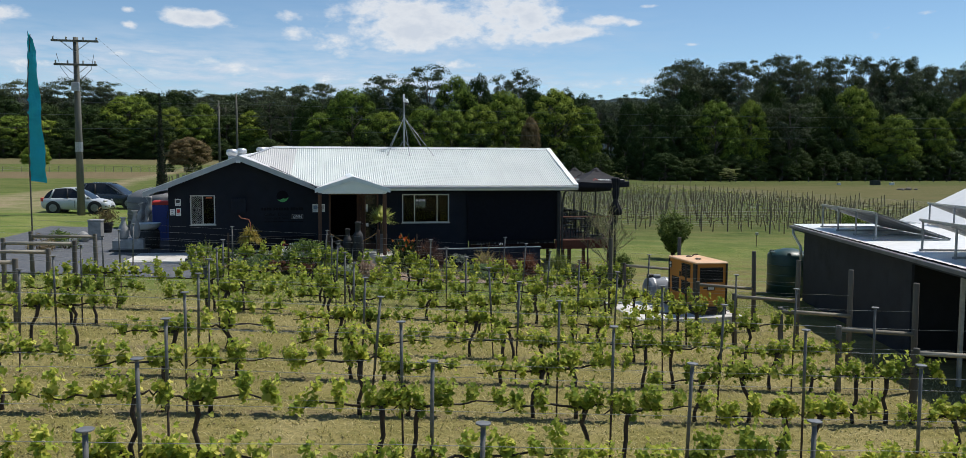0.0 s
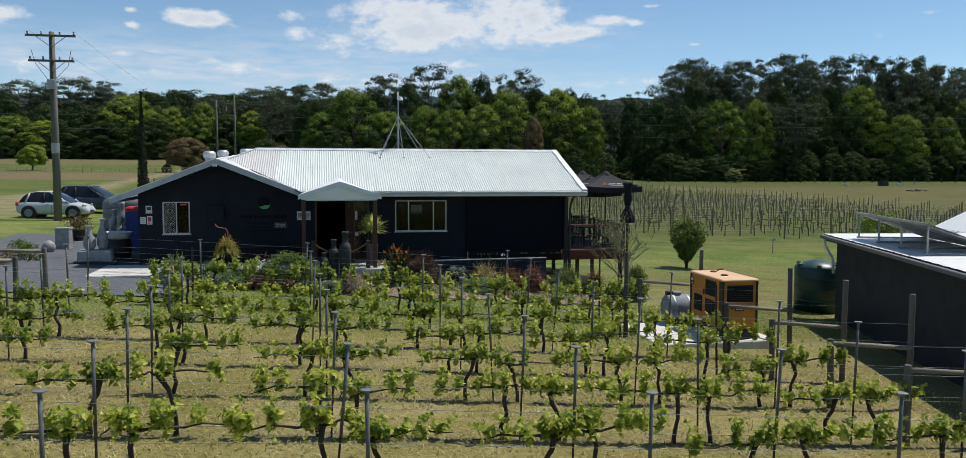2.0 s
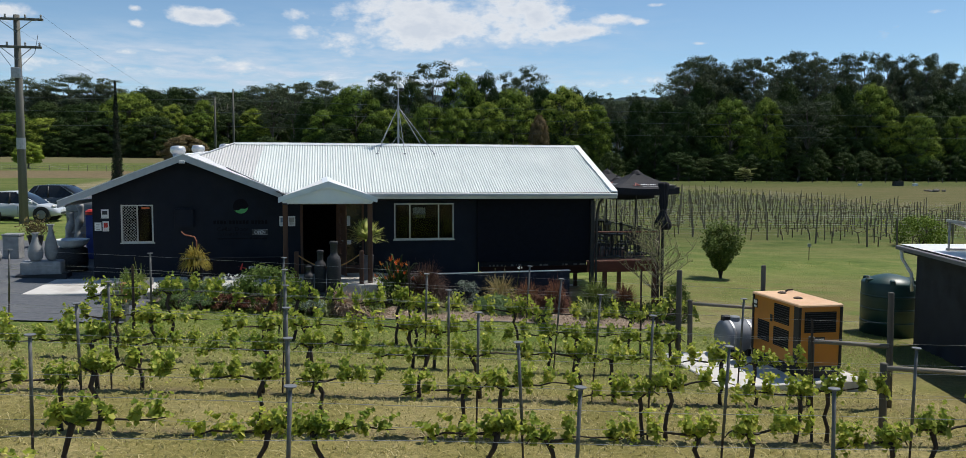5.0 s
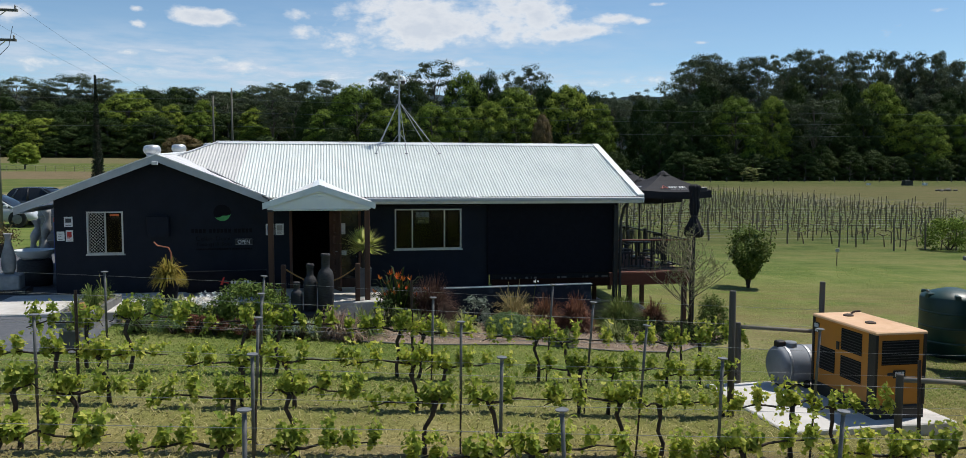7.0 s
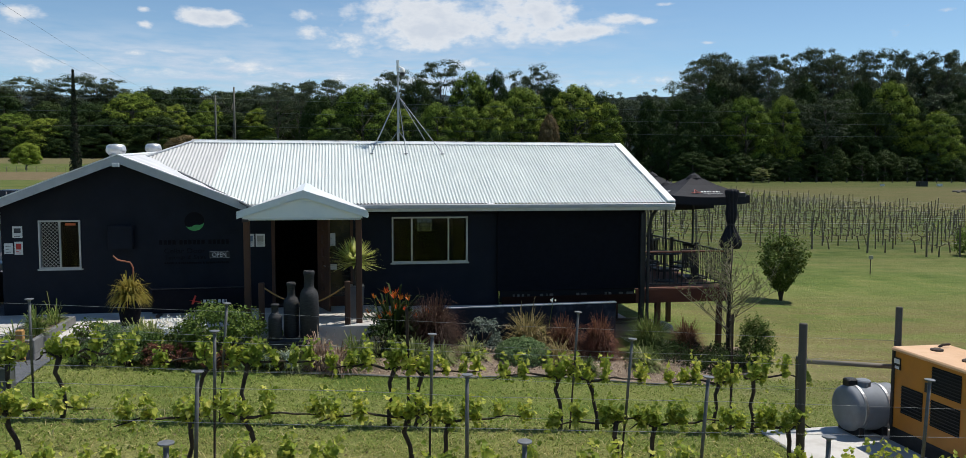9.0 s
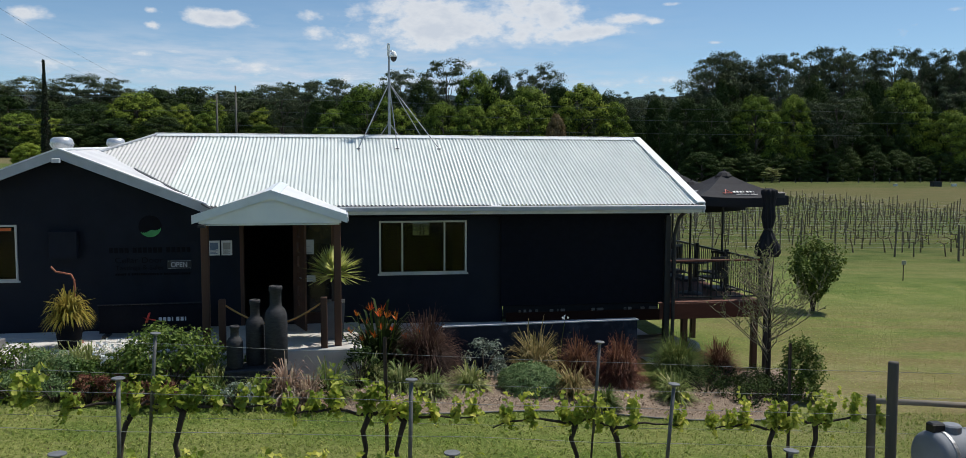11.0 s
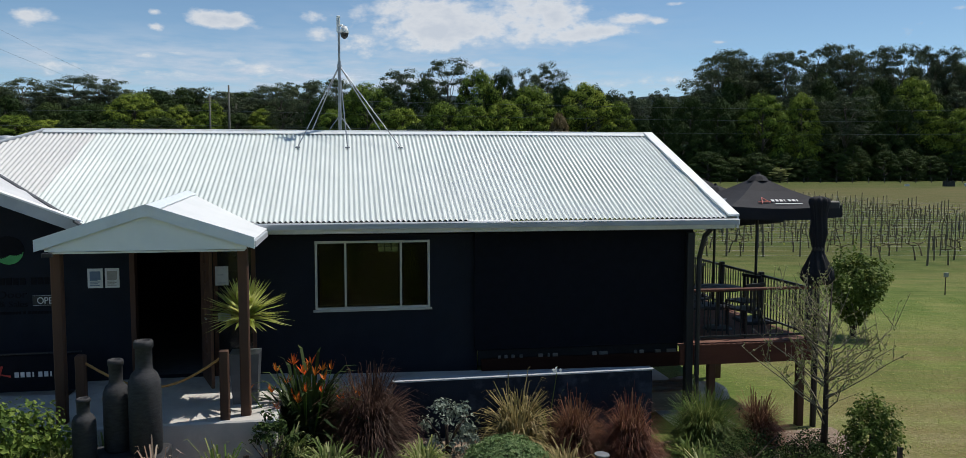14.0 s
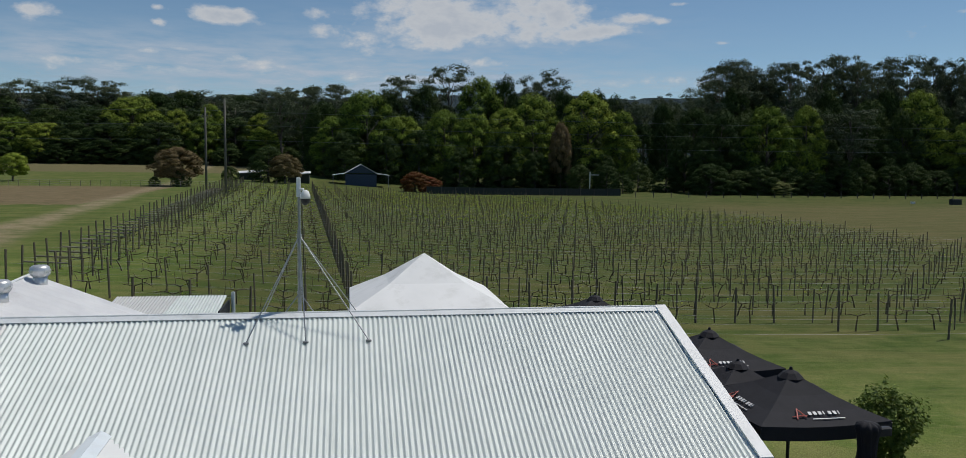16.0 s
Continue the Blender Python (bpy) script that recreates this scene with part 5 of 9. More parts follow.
# pale blocks added to stand for the bright spots below the blind
for x0, x1 in ((2.76, 2.80), (2.86, 2.91), (2.97, 3.02), (3.10, 3.15), (3.40, 3.47), (3.55, 3.58), (3.63, 3.71), (4.27, 4.34), (4.38, 4.52), (4.96, 5.01), (5.05, 5.12), (5.31, 5.40), (5.50, 5.66)):
    part("packer", Geo().soft_box(x0, x1, DY0 - 0.05, DY0 - 0.015, 0.327, 0.375, 0.005), M_WOODGREY, deck, "pale block added for the lit spots under the blind")
part("edge_beam", Geo().soft_box(DX1, DX1 + 0.06, DY0, DY1, 0.10, DECK_Z - 0.01, 0.01), M_BEAM, deck, "red-stained edge beam")
part("joist", Geo().box(DX0, DX1, 3.0, 3.08, 0.18, DECK_Z - 0.035), M_TIMBER, deck)
for x, y in ((6.35, 0.05), (7.92, 0.02), (7.92, 3.1), (6.35, 3.05), (4.6, 3.05), (7.92, 6.1), (4.6, 0.15)):
    part("stump", Geo().soft_box(x - 0.06, x + 0.06, y - 0.06, y + 0.06, land(x, y) - 0.1, 0.16, 0.01), M_TIMBER, deck)
# roof posts
for x, y in ((5.86, -0.15),):
    part("roof_post", Geo().soft_box(x - 0.06, x + 0.06, y - 0.06, y + 0.06, land(x, y) - 0.1, 2.25, 0.01), M_BLACK, deck, "black steel roof post")
    part("downpipe", Geo().tube([(x + 0.22, EAVE_Y, 2.32), (x + 0.16, EAVE_Y + 0.1, 2.2), (x + 0.10, -0.28, 1.85), (x + 0.10, -0.26, land(x, y) + 0.1)], 0.04, 8), M_BLACK, deck)
# railing
rail = part("railing", Geo(), M_BLACK, deck, "black railing with thin balusters")
g = Geo()
g.box(6.0, 8.02, DY0 - 0.01, DY0 + 0.03, DECK_Z + 0.08, DECK_Z + 0.11)
g.box(7.97, 8.01, DY0, DY1, DECK_Z + 0.08, DECK_Z + 0.11)
g.box(7.965, 8.015, DY0, DY1, 1.27, 1.31)
rail.data = g.mesh("railing", M_BLACK)
part("hand_rail", Geo().soft_box(5.92, 8.06, DY0 - 0.03, DY0 + 0.06, 1.28, 1.32, 0.008), M_BEAM, rail, "timber hand rail")
x = 6.05
bal = Geo().box(-0.007, 0.007, -0.007, 0.007, DECK_Z + 0.11, 1.28).mesh("baluster", M_BLACK)
while x < 7.95:
    o = part("baluster", bal, M_BLACK, rail)
    o.location = (x, DY0 + 0.012, 0)
    x += 0.105
y = DY0 + 0.1
while y < DY1:
    o = part("baluster", bal, M_BLACK, rail)
    o.location = (7.99, y, 0)
    y += 0.105
for x, y in ((7.98, DY0 + 0.01), (7.98, 1.5), (7.98, 3.1), (7.98, 4.6), (7.98, 6.15)):
    part("rail_post", Geo().soft_box(x - 0.045, x + 0.045, y - 0.045, y + 0.045, DECK_Z - 0.02, 1.36, 0.01), M_BLACK, rail)
# shade cloth blind along the covered part
blind = thing("shade_blind", "black shade-cloth blind drawn down to the deck edge", "blind")
part("cloth", Geo().box(2.40, 5.80, -0.10, -0.085, 0.475, 2.24), M_MESH, blind)
part("bottom_rail", Geo().tube([(2.40, -0.092, 0.465), (5.80, -0.092, 0.465)], 0.014, 8), M_MESH, blind)
part("head_box", Geo().soft_box(2.40, 5.92, -0.14, -0.05, 2.18, 2.325, 0.01), M_MESH, blind)
# low ramp wall before the deck
g = Geo()
g.hexa(*(Vector(p) for p in ((1.10, -1.0, -0.9), (4.93, -1.0, -1.0), (4.93, -0.85, -1.0), (1.10, -0.85, -0.9), (1.10, -1.0, 0.24), (4.93, -1.0, 0.27), (4.93, -0.85, 0.27), (1.10, -0.85, 0.24))))
rw = solid("ramp_wall", g, M_NAVYWALL, "low dark rendered ramp wall with a pale cap", "wall", "structure")
part("cap", Geo().hexa(*(Vector(p) for p in ((1.08, -1.02, 0.242), (4.95, -1.02, 0.272), (4.95, -0.83, 0.272), (1.08, -0.83, 0.242), (1.08, -1.02, 0.262), (4.95, -1.02, 0.292), (4.95, -0.83, 0.292), (1.08, -0.83, 0.262)))), M_GREYTRIM, rw)
solid("ramp", Geo().hexa(*(Vector(p) for p in ((-0.4, -0.84, -0.9), (4.9, -0.84, -0.9), (4.9, -0.01, -0.9), (-0.4, -0.01, -0.9), (-0.4, -0.84, FLOOR - 0.03), (4.9, -0.84, 0.12), (4.9, -0.17, 0.12), (-0.4, -0.01, FLOOR - 0.03)))), M_CONC, "concrete ramp behind the low wall", "ramp", "structure")


def deck_table(x, y, r):
    t = thing("deck_table", "dark round table on the deck", "table", (x, y, DECK_Z, 0, 0, r), "deck tables")
    part("tabletop", Geo().lathe([(0.40, 0.70), (0.42, 0.72), (0.40, 0.74)], seg=20), M_BLACK, t)
    part("stem", Geo().tube([(0, 0, 0.03), (0, 0, 0.70)], 0.04, 8), M_BLACK, t)
    part("base", Geo().lathe([(0.26, 0.0), (0.24, 0.03), (0.05, 0.05)], seg=16), M_BLACK, t)
    return t


def deck_chair(x, y, r):
    c = thing("deck_chair", "black slatted outdoor chair on the deck", "chair", (x, y, DECK_Z, 0, 0, r), "deck chairs")
    part("seat", Geo().soft_box(-0.22, 0.22, -0.22, 0.22, 0.43, 0.46, 0.012), M_BLACK, c)
    bars("back_slat", [(-0.19 + i * 0.085, -0.15 + i * 0.085, 0.20, 0.22, 0.46, 0.845) for i in range(5)], M_BLACK, c)
    part("top_rail", Geo().box(-0.22, 0.22, 0.195, 0.225, 0.845, 0.90), M_BLACK, c)
    for sx in (-0.2, 0.2):
        for sy in (-0.2, 0.2):
            part("leg", Geo().tube([(sx, sy, 0), (sx, sy, 0.44)], 0.016, 6), M_BLACK, c)
    return c


for x, y, r in ((6.9, 1.0, 0), (6.9, 3.6, 20), (4.2, 1.6, 10)):
    deck_table(x, y, r)
    for a in (20, 110, 200, 290):
        deck_chair(x + 0.62 * math.cos(radians(a + r)), y + 0.62 * math.sin(radians(a + r)), a + r - 90)


def umbrella(x, y, top, half, drop, turn, base, sign=True):
    """A square market umbrella with a valance; the frame hangs on a central pole."""
    u = thing("market_umbrella", "open black square umbrella with white and red print", "umbrella", (x, y, base, 0, 0, turn), "umbrellas")
    h = top - base
    c = [(-half, -half), (half, -half), (half, half), (-half, half)]
    g = Geo()
    for i in range(4):
        (x0, y0), (x1, y1) = c[i], c[(i + 1) % 4]
        for j in range(6):
            t0, t1 = j / 6, (j + 1) / 6
            def p(tx, s):
                px, py = x0 + (x1 - x0) * tx, y0 + (y1 - y0) * tx
                sag = 0.05 * math.sin(math.pi * s) + 0.05 * math.sin(math.pi * tx) * s
                return (px * s, py * s, h - 0.06 - drop * s - sag + 0.02)
            for s0, s1 in ((0.09, 0.4), (0.4, 0.7), (0.7, 1.0)):
                g.add([p(t0, s0), p(t1, s0), p(t1, s1), p(t0, s1)], [(0, 3, 2, 1)])
    canopy = part("canopy", g, M_CANVAS, u, smooth=False)
    g = Geo()
    for i in range(4):
        (x0, y0), (x1, y1) = c[i], c[(i + 1) % 4]
        for j in range(6):
            t0, t1 = j / 6, (j + 1) / 6
            a = (x0 + (x1 - x0) * t0, y0 + (y1 - y0) * t0)
            b = (x0 + (x1 - x0) * t1, y0 + (y1 - y0) * t1)
            za = h - 0.04 - drop - 0.05 * math.sin(math.pi * t0)
            zb = h - 0.04 - drop - 0.05 * math.sin(math.pi * t1)
            g.add([(*a, za), (*b, zb), (b[0] * 1.004, b[1] * 1.004, zb - 0.20), (a[0] * 1.004, a[1] * 1.004, za - 0.20)], [(0, 3, 2, 1)])
    part("valance", g, M_CANVAS, canopy)
    g = Geo()
    g.lathe([(0.20, -0.10), (0.12, -0.02), (0.03, 0.02), (0.02, 0.06)], (0, 0, h - 0.03), 8)
    part("vent_cap", g, M_CANVAS, canopy)
    part("pole", Geo().tube([(0, 0, 0.0), (0, 0, h - 0.05)], 0.026, 10), M_BLACK, u)
    part("base", Geo().soft_box(-0.3, 0.3, -0.3, 0.3, 0.0, 0.06, 0.02), M_BLACK, u)
    for a in c:
        part("rib", Geo().tube([(0, 0, h - 0.12), (a[0], a[1], h - drop - 0.08)], 0.012, 5), M_BLACK, u)
    if sign:
        # emblem and bars on the two slopes that face the lawn and the vines
        for k in (0, 3):
            m = pose(0, 0, 0, 0, 0, 90 * k)
            tilt = math.atan2(drop, half)
            base_m = m @ Matrix.Translation((0, -half * 0.78, h - 0.04 - drop * 0.78 - 0.035)) @ Matrix.Rotation(tilt, 4, 'X')
            bars("print_bar", [(-0.16 + i * 0.078, -0.16 + i * 0.078 + w, -0.02, 0.045, 0.0, 0.004) for i, w in enumerate((0.05, 0.048, 0.048, 0.016, 0.048, 0.048, 0.016))] + [(-0.14, 0.36, -0.11, -0.095, 0.0, 0.004)], M_LETTER, canopy, "white bar of a brand name", base_m)
            g = Geo()
            for (ax, ay), (bx_, by_) in (((-0.38, -0.10), (-0.30, 0.11)), ((-0.30, 0.11), (-0.22, -0.07)), ((-0.43, -0.045), (-0.20, -0.03))):
                g.tube([base_m @ Vector((ax, ay, 0.006)), base_m @ Vector((bx_, by_, 0.006))], 0.010, 5)
            part("emblem", g, M_REDPRINT, canopy, "red peaked line emblem")
    return u


umbrella(7.86, 1.48, 3.16, 1.02, 0.50, 0, DECK_Z)
umbrella(7.94, 4.55, 3.16, 1.02, 0.50, 0, DECK_Z)
umbrella(7.78, 3.05, 2.92, 0.95, 0.46, 0, DECK_Z, False)
umbrella(6.95, 8.7, 3.18, 1.05, 0.5, 0, land(6.95, 8.7), False)


def closed_umbrella(x, y):
    u = thing("closed_umbrella", "furled black umbrella tied round its pole", "umbrella", (x, y, 0))
    z0 = land(x, y)
    part("pole", Geo().tube([(0, 0, z0 - 0.05), (0, 0, 2.75)], 0.05, 10), M_BLACK, u)
    prof = [(0.05, 1.36), (0.19, 1.36), (0.235, 1.45), (0.215, 1.58), (0.15, 1.74), (0.095, 1.86), (0.075, 1.93), (0.10, 2.02), (0.125, 2.2), (0.11, 2.38), (0.12, 2.56), (0.15, 2.70), (0.14, 2.76), (0.05, 2.80)]
    part("furled_cloth", Geo().lathe(prof, seg=36, ripple=0.20), M_CANVAS, u, smooth=True)
    part("tie", Geo().lathe([(0.085, 1.90), (0.09, 1.93), (0.085, 1.96)], seg=14), M_BLACK, u)
    part("arm", Geo().soft_box(0.0, 0.34, -0.06, 0.05, 2.60, 2.72, 0.02), M_BLACK, u, "stub of the side arm")
    return u


closed_umbrella(8.14, -0.05)

sheet("pavement", 5.6, 6.75, -0.95, 4.2, 0.04, M_PAD, "pale concrete path that runs under the deck", "path")


# ---- trees ----
def limb_path(rng, a, b, wob, n=5):
    a, b = np.array(a, float), np.array(b, float)
    pts = []
    for i in range(n):
        t = i / (n - 1)
        p = a + (b - a) * t
        if 0 < i < n - 1:
            p = p + rng.normal(size=3) * wob
        pts.append(tuple(p))
    return pts


def tree_kind(seed, style, foliage, low=0.03, leaf=0.42, tips=None):
    """Meshes of one tree (a gum is 36 m high and 14 m wide, others 20 m high): a tapered trunk with limbs, and a crown
    of leaf clumps with gaps. Returns the meshes of the trunk, the crown and, where tips names a material, the leaves on
    top of its clumps, coloured as if sunlit.
    """
    rng = np.random.default_rng(seed)
    g = Geo()
    gum = style == "gum"
    height, spread = 36.0 if gum else 20.0, 7.0
    r0 = 0.45
    top = height * (0.86 if gum else 0.72)
    lean = rng.normal(size=2) * 0.45
    trunk = limb_path(rng, (0, 0, -0.4), (lean[0], lean[1], top), 0.16, 8)
    g.tube(trunk, [r0 * (1 - 0.85 * i / 7) + 0.03 for i in range(8)], 8)
    pts, sz, nrm, sunlit = [], [], [], []

    def clump(c, cr, flat, n, loose):
        d = rng.normal(size=(n, 3))
        d[:, 2] = np.abs(d[:, 2]) * 1.1 - 0.35
        d /= np.linalg.norm(d, axis=1)[:, None]
        lump = 1 + 0.16 * np.sin(5 * d[:, 0] + c[0]) * np.cos(4 * d[:, 1] + c[1])
        q = c + d * (cr * lump * rng.uniform(0.78, 1.05, n))[:, None] * np.array([1, 1, flat])
        pts.append(q + rng.normal(size=(n, 3)) * cr * loose)
        nrm.append(d * np.array([1, 1, 1 / flat]) * 2.2)
        sz.append(rng.uniform(0.6, 1.25, n) * leaf)
        # upward leaves of a clump take the brighter colour, as if sunlit
        sunlit.append(d[:, 2] + rng.normal(size=n) * 0.25 > 0.02)

    def limb(c, rise):
        zb = max(height * 0.15, c[2] - rise)
        u = np.interp(zb, [p[2] for p in trunk], range(8))
        i = int(min(6, u))
        base = np.array(trunk[i]) * (1 - (u - i)) + np.array(trunk[i + 1]) * (u - i)
        g.tube(limb_path(rng, base, c, 0.18, 5), [r0 * 0.40, r0 * 0.30, r0 * 0.22, r0 * 0.14, r0 * 0.05], 5, False)

    if gum:
        for k in range(17):
            a = 2.4 * k + rng.uniform(-0.5, 0.5)
            t = (k + 0.5) / 17
            z = height * (low + (0.945 - low) * t ** 0.7)
            rr = spread * (0.22 + 0.70 * math.sin(math.pi * (0.20 + 0.46 * t))) * rng.uniform(0.35, 1.0)
            c = np.array([rr * math.cos(a) + lean[0], rr * math.sin(a) + lean[1], z])
            limb(c, rr * 1.3 + 3.0)
            for j in range(5):
                off = rng.normal(size=3) * np.array([1.45, 1.45, 0.85])
                clump(c + off, rng.uniform(0.9, 1.9), 0.66, 120, 0.16)
    else:
        n_l = 46
        for k in range(n_l):
            a = 2.4 * k + rng.uniform(-0.4, 0.4)
            t = (k + rng.uniform(0.2, 0.8)) / n_l
            hull = spread * math.sqrt(max(0.03, 1 - ((t - 0.36) / 0.68) ** 2))
            z = height * (low + (0.90 - low) * t)
            cr = rng.uniform(1.3, 2.5)
            rr = max(0.0, hull - cr * rng.uniform(0.55, 1.1))
            c = np.array([rr * math.cos(a) + lean[0] * t, rr * math.sin(a) + lean[1] * t, z])
            if k % 3 == 0:
                limb(c, rr * 0.9)
            clump(c, cr, 0.90, int(215 * cr), 0.06)
    pts, sz = np.concatenate(pts), np.concatenate(sz)
    pts[:, 2] = np.maximum(pts[:, 2], 0.15)
    nrm, sunlit = np.concatenate(nrm), np.concatenate(sunlit)
    meshes = [g.mesh("trunk", M_TRUNK, True)]
    if tips is None:
        return meshes + [leaves_mesh("crown", foliage, pts, sz, rng, "quad", 0.15, nrm)]
    return meshes + [leaves_mesh("crown", foliage, pts[~sunlit], sz[~sunlit], rng, "quad", 0.15, nrm[~sunlit]), leaves_mesh("new_growth", tips, pts[sunlit], sz[sunlit], rng, "quad", 0.15, nrm[sunlit])]


KINDS = {
    "gum": [tree_kind(11 + i, "gum", M_GUM, 0.42 - 0.05 * i, 0.46) for i in range(4)],
    # dark leaves below, bright ones on clump tops: sunlight painted into the crown
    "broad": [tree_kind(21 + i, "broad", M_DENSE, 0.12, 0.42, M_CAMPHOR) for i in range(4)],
    "dense": [tree_kind(31 + i, "broad", M_DENSE, 0.0) for i in range(4)],
    "bronze": [tree_kind(41, "broad", M_BROWNF, 0.22, 0.62)],
    "rust": [tree_kind(42, "broad", M_REDF, 0.05, 0.62)],
    "young": [tree_kind(43, "broad", M_CAMPHOR, 0.22, 0.62)],
    "pale": [tree_kind(44, "gum", M_BUD, 0.05, 0.8)],
}
LABELS = {
    "gum": ("tall dark eucalypt with an airy olive crown", "eucalypt tree"),
    "broad": ("broad leafy tree with a bright green rounded crown", "tree"),
    "dense": ("dense dark green tree in the wood's edge", "tree"),
    "bronze": ("spreading small tree with bronze-brown foliage", "tree"),
    "rust": ("low spreading tree with rust-red foliage", "tree"),
    "young": ("young round green tree in the paddock", "tree"),
    "pale": ("pale blossoming shrub at the wood's edge", "shrub"),
}
tree_rng = np.random.default_rng(5)


def plant_tree(kind, x, y, h, w, group="trees of the wood"):
    """A tree of height h and crown width w."""
    lab, cat = LABELS[kind]
    t = thing("tree", lab, cat, pose(x, y, land(x, y), 0, 0, tree_rng.uniform(0, 360)), group)
    t.scale = (w / 14 * tree_rng.uniform(0.94, 1.06), w / 14 * tree_rng.uniform(0.94, 1.06), h / (36 if kind in ("gum", "pale") else 20))
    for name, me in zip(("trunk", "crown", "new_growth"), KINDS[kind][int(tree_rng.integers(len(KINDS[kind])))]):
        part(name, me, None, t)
    return t


def belt(x0, y0, x1, y1, step, kinds, h0, h1, w0, w1, jitter=3.0):
    n = max(1, int(math.hypot(x1 - x0, y1 - y0) / step))
    for i in range(n + 1):
        t = i / n
        k = kinds[int(tree_rng.integers(len(kinds)))]
        plant_tree(k, x0 + (x1 - x0) * t + tree_rng.uniform(-jitter, jitter), y0 + (y1 - y0) * t + tree_rng.uniform(-jitter, jitter), tree_rng.uniform(h0, h1), tree_rng.uniform(w0, w1))


